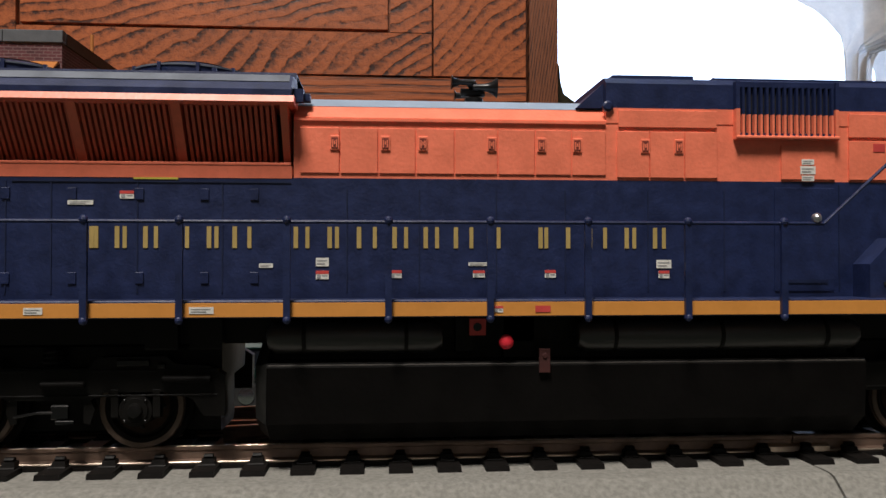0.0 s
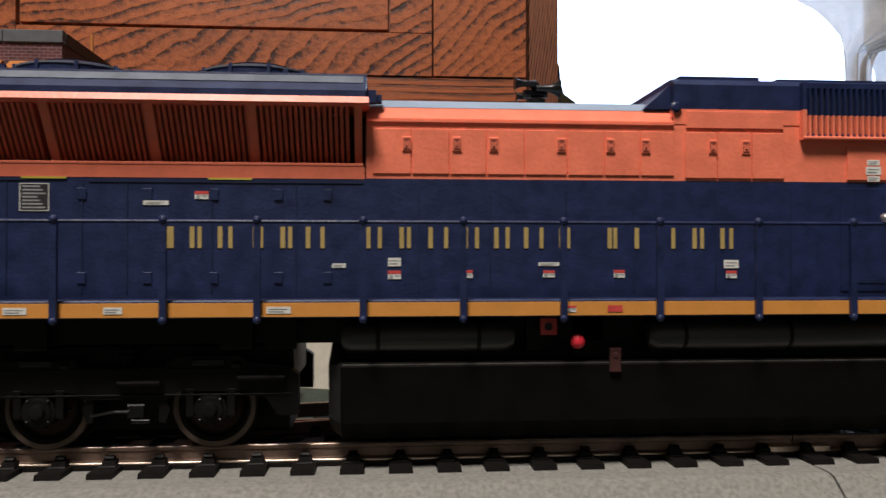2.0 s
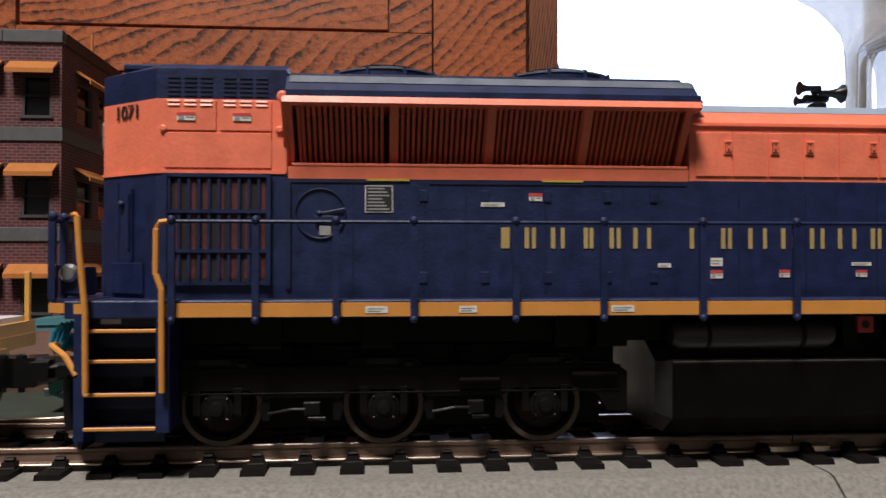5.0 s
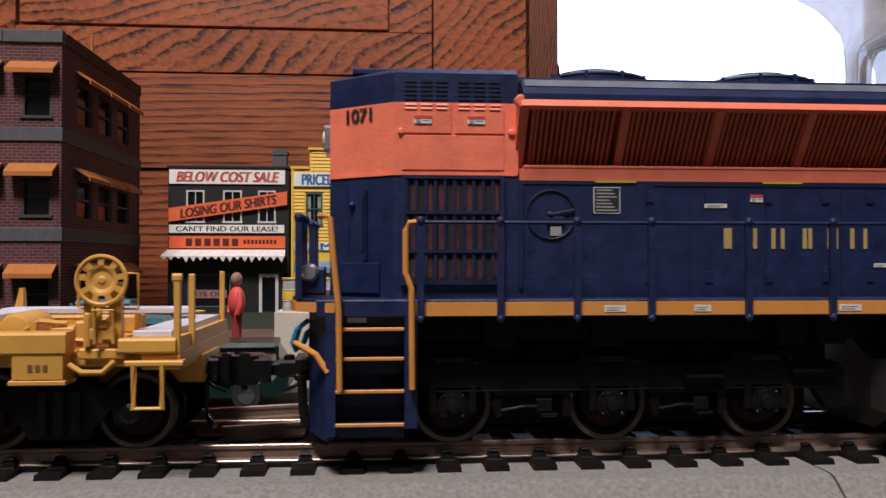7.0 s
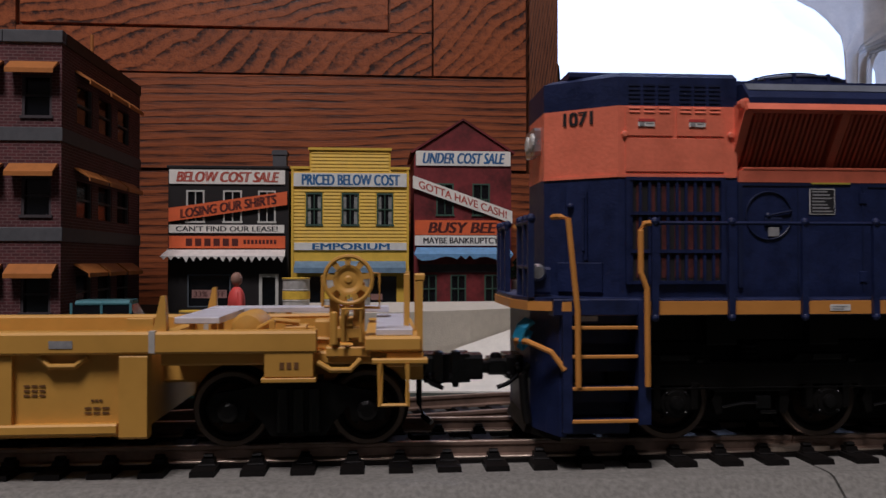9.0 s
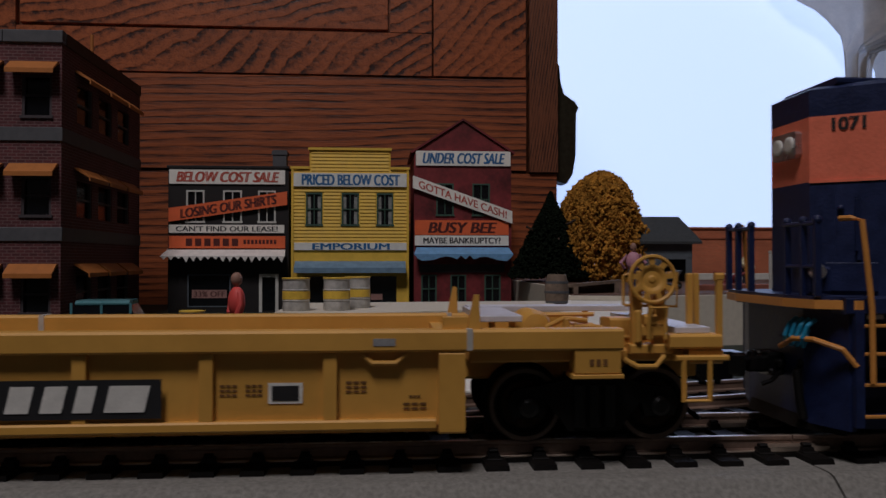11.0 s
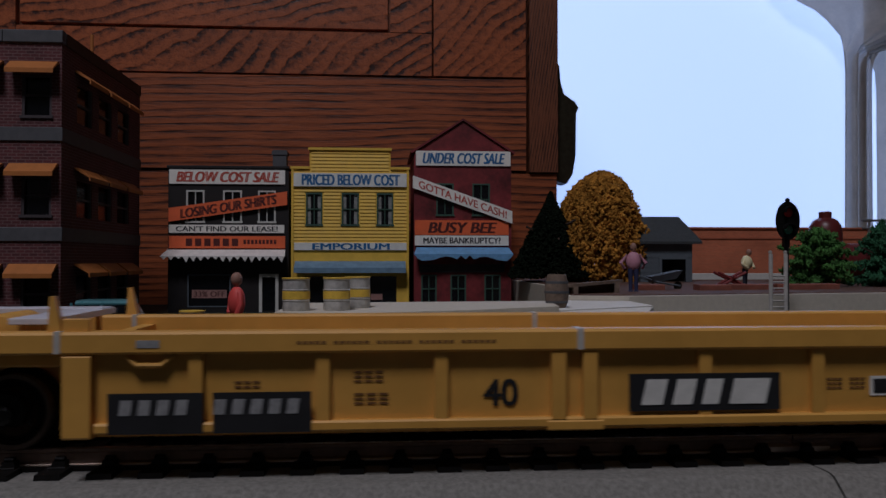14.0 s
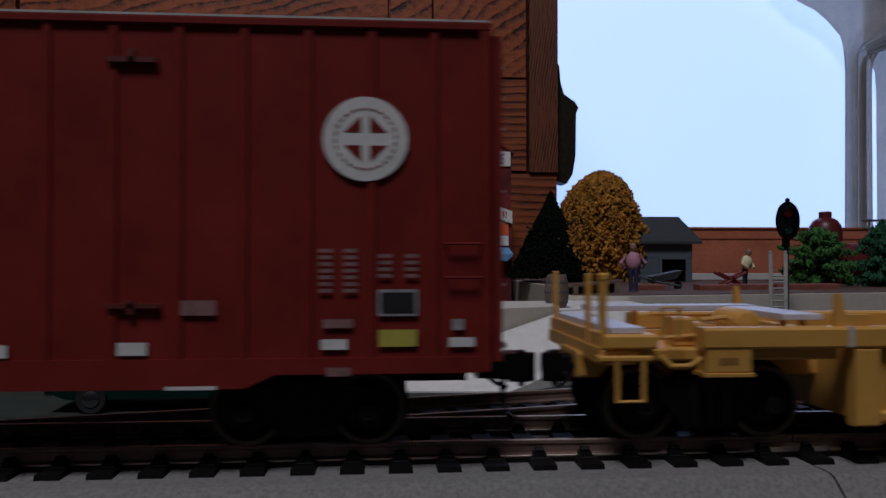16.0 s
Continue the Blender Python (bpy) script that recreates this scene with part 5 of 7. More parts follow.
    part("print", plate(cx + 42.9, cx + 46.5, 16.0, 18.0, y - 0.08, 0.05), BLACK_INK, pl)
    b = Build()
    for a, w, z, n in ((36.0, 2.4, 17.9, 3), (39.4, 2.4, 17.9, 3), (52.8, 3.0, 18.2, 3), (60.6, 3.4, 15.2, 2), (61.4, 1.6, 16.2, 1), (-31, 4.2, 19.6, 3), (-31, 5, 16.6, 3), (-47, 3.6, 18.4, 2)):
        for k in range(n):
            for i in range(3):
                b.box(cx + a + w * i / 3, cx + a + w * (i + 0.78) / 3, y - 0.05, y - 0.02, z - 0.62 * k, z - 0.62 * k + 0.3)
    tagged(part("stencil", b, mat("brown_stencil", (0.16, 0.075, 0.02), 0.6, var=0.2), t), kind="stuff")
    b = Build()
    for i in range(34):
        if i % 7 != 5:
            b.box(cx - 38.6 + i * 0.82, cx - 38.6 + i * 0.82 + 0.55, -0.06, -0.02, 23.75, 24.15)
    part("chord_stencil", b, mat("brown_stencil", (0.16, 0.075, 0.02)), t)
    for u in (-58, 58):
        part("chord_plate", plate(cx + u - 1.5, cx + u + 1.5, 23.4, 24.4, 0.0, 0.08), GREY_DECAL, t)
        part("cable_loop", Build().rod([(cx + u - 3, 1.0, 22.2), (cx + u - 1.6, 0.7, 21.0), (cx + u + 1.6, 0.7, 21.0), (cx + u + 3, 1.0, 22.2)], 0.4), CAR_YELLOW, t)
    well_end(t, 1, cx)
    well_end(t, -1, cx)
    # hand brake by the leading end
    x = cx + 95.3
    hb = part("hand_brake", Build().box(x - 2.6, x - 1.2, 1.6, 3.0, 22.6, 31).box(x + 0.6, x + 2.2, 1.8, 3.2, 22.6, 32).box(x - 3, x + 3, 1.2, 3.4, 21.8, 23.2, 0.2), CAR_YELLOW, t)
    b = Build().hoop((x, 0.7, 32.3), 3.2, 0.3)
    b.turned((x, 1.0, 32.3), "y", [(-0.25, 0.35), (-0.1, 0.6), (-0.05, 1.2), (-0.3, 1.7), (-0.35, 2.05), (0.05, 2.05)], 28)
    for i in range(9):
        a = 2 * math.pi * i / 9 + 0.2
        c, d = Vector((math.cos(a), 0, math.sin(a))), Vector((-math.sin(a), 0, math.cos(a)))
        o = Vector((x, 0, 32.3))
        q = [o + c * 1.95 + d * 0.34, o + c * 1.95 - d * 0.34, o + c * 3.1 - d * 0.42, o + c * 3.1 + d * 0.42]
        b.solid([(p.x, 0.6, p.z) for p in q], [(p.x, 0.95, p.z) for p in q])
    part("brake_wheel", b, CAR_YELLOW, hb, "dished yellow brake wheel with nine slots")
    part("guard_iron", Build().rod([(x - 3.6, 2.6, 28.6), (x - 3.6, 2.6, 32.8), (x - 2.8, 2.6, 33.0)], 0.22, 6).rod([(x + 2.8, 2.6, 33.2), (x + 4.2, 2.6, 33.2), (x + 4.2, 2.6, 28.4), (x - 3.4, 2.6, 28.6)], 0.22, 6), CAR_YELLOW, hb)
    part("gear_box", Build().box(x - 2.0, x + 1.6, 0.9, 2.2, 24.2, 26.0, 0.3).box(x - 1.2, x + 0.6, 0.7, 1.6, 25.8, 27.4, 0.3).turned((x - 1.9, 1.2, 23.6), "z", [(0, 0.5), (4.2, 0.5), (4.4, 0.3)], 10), CAR_YELLOW, hb)
    part("brake_chain", Build().rod([(x - 0.6, 1.0, 30), (x - 0.2, 0.8, 28), (x - 0.7, 1.0, 26), (x - 0.2, 0.9, 24)], 0.35, 6), CAR_YELLOW, hb)
    return t


def box_car():
    t = thing("box_car", "tall oxide-red model box car with white markings", "railway wagon")
    xr, xl = -343.0, -560.0
    part("body", Build().box(xl, xr, 0.9, 35.1, 20.2, 66.6), OXIDE, t)
    part("top_rail", Build().box(xl, xr + 0.3, 0.3, 35.7, 66.4, 67.6, 0.2), OXIDE, t)
    part("side_sill", Build().along_y([(xr, 21.8), (xr, 19.6), (-372, 19.6), (-376, 17.8), (-536, 17.8), (-540, 19.6), (xl, 19.6), (xl, 21.8)], 0.5, 1.2), OXIDE, t)
    part("side_sill", Build().along_y([(xr, 21.8), (xr, 19.6), (-372, 19.6), (-376, 17.8), (-536, 17.8), (-540, 19.6), (xl, 19.6), (xl, 21.8)], 34.8, 35.5), OXIDE, t)
    rf = part("roof", Build().along_x([(0.4, 67.6), (0.4, 67.9), (18, 69.4), (35.6, 67.9), (35.6, 67.6)], xl, xr), SILVER_DULL, t, "pale galvanised roof")
    rib = part("side_post", Build().solid([(-0.75, 1.0, 21.6), (0.75, 1.0, 21.6), (0.45, 0.55, 21.6), (-0.45, 0.55, 21.6)], [(-0.75, 1.0, 66.4), (0.75, 1.0, 66.4), (0.45, 0.55, 66.4), (-0.45, 0.55, 66.4)]), OXIDE, t)
    rib.location.x = -350.5 * MM
    for i in range(1, 25):
        share(rib, t, -350.5 - i * 8.55)
    part("corner_post", Build().box(xr - 1.2, xr + 0.2, 0.35, 2, 19.6, 66.6, 0.2), OXIDE, t)
    e = part("end_wall", Build().box(xr, xr + 0.4, 1.2, 34.8, 20.2, 66.4), OXIDE, t)
    for k in range(11):
        part("end_rib", Build().along_y([(xr + 0.3, 23 + k * 3.9), (xr + 1.6, 23.8 + k * 3.9), (xr + 1.6, 25.0 + k * 3.9), (xr + 0.3, 25.8 + k * 3.9)], 2.4, 33.6), OXIDE, e)
    part("end_ladder", Build().box(xr + 0.4, xr + 1.9, 1.3, 1.8, 21, 66).box(xr + 0.4, xr + 1.9, 6.3, 6.8, 21, 66), OXIDE, t)
    part("end_placard", Build().box(xr + 1.62, xr + 1.8, 8, 22, 60.4, 63.6), WHITE_DECAL, t, "white stencilled placard")
    for k in range(10):
        part("rung", Build().rod([(xr + 1.9, 1.5, 23 + k * 4.3), (xr + 1.9, 6.6, 23 + k * 4.3)], 0.28, 6), SILVER_DULL, t)
    part("crossover_step", Build().box(xr + 0.2, xr + 3.4, 7, 29, 22.2, 22.9), SILVER_DULL, t)
    # herald: a plain ring and cross
    h = part("emblem", Build().turned((-359.9, 0.48, 51.4), "y", [(-0.06, 5.75), (0.1, 5.75)], 40), WHITE_DECAL, t, "round white emblem with a cross")
    b = Build()
    for sx in (-1, 1):
        for sz in (-1, 1):
            b.along_y([(-359.9 + sx * 0.6, 51.4 + sz * 0.9), (-359.9 + sx * 2.9, 51.4 + sz * 0.9), (-359.9 + sx * 0.6, 51.4 + sz * 3.2)], 0.36, 0.40)
    n = 26
    for i in range(n):
        a0, a1 = 2 * math.pi * i / n, 2 * math.pi * (i + 0.6) / n
        b.rod([(-359.9 + 4.1 * math.cos(a0), 0.42, 51.4 + 4.1 * math.sin(a0)), (-359.9 + 4.1 * math.cos(a1), 0.42, 51.4 + 4.1 * math.sin(a1))], 0.14, 4)
    part("emblem_cross", b, OXIDE, h)
    y = 0.54
    dull = mat("faded_white_stencil", (0.24, 0.13, 0.12), 0.6, var=0.35, size=1)
    for i, (a, z0, z1) in enumerate(((-366.2, 30.6, 37.0), (-362.9, 30.6, 37.0), (-358.2, 32.6, 37.0), (-354.6, 32.6, 37.0))):
        b = Build()
        for k in range(int((z1 - z0) / 0.9)):
            b.box(a, a + 1.9, y - 0.06, y, z0 + k * 0.9, z0 + k * 0.9 + 0.5)
        part("stencil", b, dull, t)
    for x, z, w, h_, m in ((-363.6, 26.4, 4.0, 1.2, dull), (-364.1, 23.6, 3.5, 1.4, WHITE_DECAL), (-346.8, 23.8, 3.5, 1.3, WHITE_DECAL), (-347.3, 26.2, 1.6, 1.5, GREY_DECAL), (-355.5, 24.4, 5.2, 2.3, LIME),
                           (-390.6, 23.2, 3.8, 1.7, WHITE_DECAL), (-408, 23.0, 3.0, 1.7, WHITE_DECAL), (-382.0, 28.6, 4.6, 2.0, dull), (-363.5, 19.9, 3.2, 1.2, dull), (-383, 17.95, 6.6, 0.5, WHITE_DECAL)):
        part("placard", plate(x - w / 2, x + w / 2, z - h_ / 2, z + h_ / 2, y, 0.06), m, t)
    p = part("test_plate", plate(-358.2, -352.8, 27.4, 31.0, y, 0.06), GREY_DECAL, t)
    part("print", plate(-357.8, -353.2, 27.8, 30.6, y - 0.08, 0.04), BLACK_INK, p)
    part("door_track", Build().box(-394, -387.5, 0.1, 0.9, 61.2, 61.9).box(-391.2, -390.4, 0.1, 0.9, 61.2, 63).box(-394, -387, 0.1, 0.9, 28.6, 29.2).box(-391.2, -390.4, 0.1, 0.9, 27.8, 29.6), OXIDE_DARK, t)
    part("grab_iron", Build().rod([(-344.2, 0.9, 37.2), (-344.2, -0.1, 37.2), (-349, -0.1, 37.2), (-349, 0.9, 37.2)], 0.2, 6).rod([(-344.2, 0.9, 32.6), (-344.2, -0.1, 32.6), (-349, -0.1, 32.6), (-349, 0.9, 32.6)], 0.2, 6), OXIDE, t)
    part("underframe", Build().box(xl + 2, xr - 2, 11, 25, 17, 20.3), BLACK, t)
    for c in (-368.2, -535):
        k = new("truck")
        k.parent = t
        o = [(-12.6, 14.6), (-11.4, 16.4), (-8.0, 16.9), (-3.6, 17.8), (3.6, 17.8), (8.0, 16.9), (11.4, 16.4), (12.6, 14.6), (11.8, 12.4), (7.4, 12.4), (7.0, 14.6), (4.9, 12.2), (3.8, 10.4), (-3.8, 10.4), (-4.9, 12.2), (-7.0, 14.6), (-7.4, 12.4), (-11.8, 12.4)]
        for y0, y1 in ((5.2, 7.0), (29, 30.8)):
            part("side_frame", Build().along_y([(c + u, z) for u, z in o], y0, y1).bevel(0.3), BLACK, k)
        part("bolster", Build().box(c - 3, c + 3, 7, 29, 13, 17.4), BLACK, k)
        for u in (-8.6, 8.6):
            part("bearing_cap", Build().turned((c + u, 5.2, 13.8), "y", [(-0.9, 0.9), (-0.6, 1.4), (0.4, 1.4)], 14), BLACK_SATIN, k)
            wheelset(t, c + u, 5.3)
    coupler(t, xr, xr + 8.2)
    return t


SILVER_DULL = mat("dull_pale_metal", (0.52, 0.50, 0.46), 0.5, var=0.2, size=3)
WELL = well_car()
BOX = box_car()


# ---- town behind the tracks ----
def sign(parent, text, x0, x1, z0, z1, y, card, ink, rise=0.0, lean=0.0, pad=(0.06, 0.18), bold=0.04):
    """A painted card with its words, or plain bars where text is empty."""
    h = rise / 2
    s = part("sign", Build().along_y([(x0, z0 - h), (x1, z0 + h), (x1, z1 + h), (x0, z1 - h)], y - 0.9, y), card, parent)
    w, hh = (x1 - x0) * pad[0], (z1 - z0) * pad[1]
    if text:
        words(text, x0 + w, x1 - w, z0 + hh, z1 - hh, y - 0.95, ink, s, rise=rise * 0.86, lean=lean, bold=bold)
    return s


def bars(parent, x0, x1, z0, z1, y, ink, n):
    """Plain upright strokes where writing is a name or cannot be read."""
    step = (x1 - x0) / n
    for i in range(n):
        part("print", plate(x0 + i * step, x0 + (i + 0.68) * step, z0, z1, y, 0.08), ink, parent)


def sash(parent, x0, x1, z0, z1, y, frame_mat, curtain=False):
    w = part("window", Build().box(x0 + 0.6, x1 - 0.6, y + 1.0, y + 1.6, z0 + 0.6, z1 - 0.6), GLASS_DARK, parent, "dark sash window")
    xm, zm = (x0 + x1) / 2, (z0 + z1) / 2
    b = Build().box(x0, x0 + 1.0, y - 0.5, y + 1.2, z0, z1).box(x1 - 1.0, x1, y - 0.5, y + 1.2, z0, z1)
    b.box(x0 + 1, x1 - 1, y - 0.5, y + 1.2, z1 - 1.0, z1).box(x0 - 0.5, x1 + 0.5, y - 1.0, y + 1.2, z0 - 0.4, z0 + 0.8)
    part("frame", b, frame_mat, w)
    part("glazing_bar", Build().box(x0 + 1, x1 - 1, y - 0.2, y + 1.0, zm - 0.4, zm + 0.4).box(xm - 0.3, xm + 0.3, y - 0.2, y + 1.0, z0 + 0.8, z1 - 1), frame_mat, w)
    if curtain:
        part("curtain", Build().box(x0 + 1.0, x0 + 3.2, y + 0.75, y + 0.98, z0 + 1, z1 - 1).box(x1 - 3.2, x1 - 1.0, y + 0.75, y + 0.98, z0 + 1, z1 - 1), CURTAIN, w)
    return w


def holed_front(x0, x1, z0, z1, y0, y1, holes):
    """One wall sheet with rectangular openings through it."""
    b = Build()
    xs = sorted({x0, x1, *[h[0] for h in holes], *[h[1] for h in holes]})
    zs = sorted({z0, z1, *[h[2] for h in holes], *[h[3] for h in holes]})
    full = {(i, k) for i in range(len(xs) - 1) for k in range(len(zs) - 1)
            if not any(h[0] <= xs[i] and h[1] >= xs[i + 1] and h[2] <= zs[k] and h[3] >= zs[k + 1] for h in holes)}
    seen = {}

    def v(i, y, k):
        if (i, y, k) not in seen:
            seen[i, y, k] = b.bm.verts.new((xs[i] * MM, y * MM, zs[k] * MM))
        return seen[i, y, k]

    for i, k in full:
        for y in (y0, y1):
            b.bm.faces.new((v(i, y, k), v(i + 1, y, k), v(i + 1, y, k + 1), v(i, y, k + 1)))
        for (di, dk), (p, q) in (((-1, 0), ((i, k), (i, k + 1))), ((1, 0), ((i + 1, k), (i + 1, k + 1))), ((0, -1), ((i, k), (i + 1, k))), ((0, 1), ((i, k + 1), (i + 1, k + 1)))):
            if (i + di, k + dk) not in full:
                b.bm.faces.new((v(p[0], y0, p[1]), v(q[0], y0, q[1]), v(q[0], y1, q[1]), v(p[0], y1, p[1])))
    return b


def ragged_awning(x0, x1, z0, z1, y, reach, n, seed):
    """A sloping awning with a torn lower edge."""
    rnd = random.Random(seed)
    b = Build()
    step = (x1 - x0) / n
    b.solid([(x0, y, z1), (x1, y, z1), (x1, y, z1 - 0.6), (x0, y, z1 - 0.6)], [(x0 - 2, y - reach, z0 + 3), (x1 + 1, y - reach, z0 + 3), (x1 + 1, y - reach, z0 + 2.4), (x0 - 2, y - reach, z0 + 2.4)])
    for i in range(n):
        d = rnd.uniform(0.2, 1.0)
        a = x0 - 2 + i * (step + 3 / n)
        b.solid([(a, y - reach, z0 + 3), (a + step, y - reach, z0 + 3), (a + step * rnd.uniform(0.4, 0.7), y - reach - 0.1, z0 + 2 - 3.2 * d)],
                [(a, y - reach - 0.4, z0 + 3), (a + step, y - reach - 0.4, z0 + 3), (a + step * 0.55, y - reach - 0.5, z0 + 2 - 3.2 * d)])
    return b


def black_store():
    t = thing("store_building", "black two-storey shop with sale banners and torn awning", "building", "town shops")
    y = 430
    win = [(-129.0, -117.2), (-105.0, -92.7), (-82.0, -70.4)]
    holes = [(a + 0.4, b - 0.4, 60.2, 81.2) for a, b in win] + [(-127.5, -100.2, 4, 25), (-81.0, -68.6, 1, 25.4)]
    part("front_wall", holed_front(-140.8, -61.8, 0, 97.2, y, y + 2, holes), STORE_BLACK, t)
    part("side_wall", Build().box(-140.8, -138.8, y + 2, y + 70, 0, 94), STORE_BLACK, t)
    part("side_wall", Build().box(-63.8, -61.8, y + 2, y + 70, 0, 94), STORE_BLACK, t)
    part("back_wall", Build().box(-138.8, -63.8, y + 68, y + 70, 0, 94), STORE_BLACK, t)
    part("roof", Build().box(-138.8, -63.8, y + 2, y + 68, 88, 90), SHED_ROOF, t)
    part("cornice", Build().box(-141.6, -61.6, y - 1.2, y + 2.4, 96.0, 97.8, 0.3), STORE_BLACK, t)
    part("chimney", Build().box(-76.5, -67.0, y + 30, y + 39, 90, 113).box(-77.2, -66.3, y + 29.3, y + 39.7, 109.5, 112), STONE_GREY, t)
    for a, b in win:
        sash(t, a, b, 60, 81.4, y, FRAME_WHITE)
    sign(t, "BELOW COST SALE", -140.0, -64.2, 85.6, 95.0, y - 0.2, SIGN_WHITE, RED_INK, lean=0.25, pad=(0.06, 0.14), bold=0.055)
    sign(t, "LOSING OUR SHIRTS", -140.0, -62.6, 66.0, 75.0, y - 1.6, SIGN_ORANGE, mat("dark_red_ink", (0.085, 0.014, 0.010), 0.6), rise=11.5, pad=(0.10, 0.16), bold=0.05)
    sign(t, "CAN'T FIND OUR LEASE!", -140.0, -64.6, 53.0, 58.4, y - 0.2, SIGN_WHITE, BLACK_INK, bold=0.03)
    s = sign(t, "", -140.0, -64.0, 42.8, 50.9, y - 0.2, SIGN_ORANGE, BLACK_INK)
    bars(s, -129, -93, 44.2, 49.2, y - 1.1, mat("dark_red_ink", (0.15, 0.025, 0.015)), 6)
    bars(s, -91.4, -69, 45.6, 48.4, y - 1.1, mat("dark_red_ink", (0.15, 0.025, 0.015)), 9)
    part("awning", ragged_awning(-141, -64, 34.5, 42.0, y, 11, 17, 4), AWNING_WHITE, t, "torn white awning")
    w = part("shop_window", Build().box(-127.5, -100.2, y + 1, y + 1.6, 4, 25), GLASS_DARK, t)
    part("window_frame", Build().box(-128.0, -99.8, y - 0.4, y, 24.6, 25.4).box(-128.0, -127.2, y - 0.4, y, 3.6, 24.6).box(-100.6, -99.8, y - 0.4, y, 3.6, 24.6).box(-127.2, -100.6, y - 0.4, y, 3.6, 4.4), SHED_GREY, w)
    part("window_card", plate(-125.4, -102.6, 9.6, 15.0, y + 0.98, 0.02), mat("dull_pink_card", (0.34, 0.19, 0.16), 0.7), w)
    words("33% OFF", -124, -104, 10.5, 14.0, y + 0.95, mat("maroon_ink", (0.07, 0.02, 0.02), 0.7), w, name="window_lettering", bold=0.02)
    d = part("door", Build().box(-79.6, -70.0, y + 0.9, y + 1.6, 1, 24), GLASS_DARK, t)
    part("door_frame", Build().box(-81.2, -79.2, y - 0.6, y + 1.0, 0, 25.6).box(-70.4, -68.4, y - 0.6, y + 1.0, 0, 25.6).box(-79.2, -70.4, y - 0.6, y + 1.0, 23.4, 25.6), FRAME_WHITE, d, "white door frame")


def yellow_store():
    t = thing("store_building", "yellow clapboard shop with stepped false front", "building", "town shops")
    y = 430
    win = [(-50.4, -39.4), (-26.6, -15.0), (-3.0, 8.2)]
    holes = [(a + 0.4, b - 0.4, 58.6, 80) for a, b in win] + [(-52, 10.5, 3, 24)]
    part("front_wall", holed_front(-59.8, 18.6, 0, 96.4, y, y + 2, holes), STORE_YELLOW, t)
    part("false_front", Build().box(-48.0, 6.4, y, y + 2, 96.4, 109.6), STORE_YELLOW, t)
    for k in range(27):
        z = 45.6 + k * 2.35
        if 57 < z < 80:
            runs = ((-58.4, -51.2), (-38.6, -27.4), (-14.2, -3.8), (9.0, 17.2))
        else:
            runs = ((-58.4, 17.2),) if z < 94 else ((-46.8, 5.2),)
        for p, q in runs:
            part("clapboard", Build().along_x([(y - 0.02, z), (y - 0.6, z + 0.05), (y - 0.6, z + 0.3), (y - 0.02, z + 2.3)], p, q), STORE_YELLOW, t)
    for a in (-60.0, 17.2):
        part("corner_board", Build().box(a, a + 1.6, y - 1.2, y - 0.02, 0, 96), STORE_YELLOW, t)
    for a, c, z in ((-60.6, -48.1, 96.2), (6.5, 19.2, 96.2), (-48.8, 7.2, 109.0)):
        part("coping", Build().box(a, c, y - 1.6, y + 2.4, z, z + 1.6), STORE_YELLOW, t)
    part("side_wall", Build().box(-59.8, -57.8, y + 2, y + 70, 0, 92), STORE_YELLOW, t)
    part("side_wall", Build().box(16.6, 18.6, y + 2, y + 70, 0, 92), STORE_YELLOW, t)
    part("back_wall", Build().box(-57.8, 16.6, y + 68, y + 70, 0, 92), STORE_YELLOW, t)
    part("roof", Build().box(-57.8, 16.6, y + 2, y + 68, 86, 88), SHED_ROOF, t)
    for a, b_ in win:
        sash(t, a, b_, 58.2, 80.2, y, FRAME_GREEN, True)
    sign(t, "PRICED BELOW COST", -58.4, 17.2, 84.4, 93.4, y - 1.0, SIGN_BLUE, BLUE_INK, pad=(0.07, 0.10), bold=0.04)
    sign(t, "EMPORIUM", -58.0, 17.2, 41.6, 46.6, y - 0.4, SIGN_BLUE, BLUE_INK, pad=(0.16, 0.08), bold=0.06)
    part("awning", Build().along_x([(y, 34.2), (y, 33.4), (y - 8.4, 29.2), (y - 8.4, 26.4), (y - 9, 26.4), (y - 9, 29.8)], -57.5, 16.5).bevel(0.3), AWNING_STEEL, t, "faded steel blue awning")
    w = part("shop_window", Build().box(-52, 10.5, y + 1, y + 1.6, 3, 24), GLASS_DARK, t)
    part("mullion", Build().box(-31, -29, y - 0.3, y + 1, 0, 24).box(-12, -10, y - 0.3, y + 1, 0, 24), STORE_BLACK, w)
    part("window_card", plate(-7, 1, 8, 12, y + 0.9), mat("dull_pink_card", (0.34, 0.19, 0.16)), w)


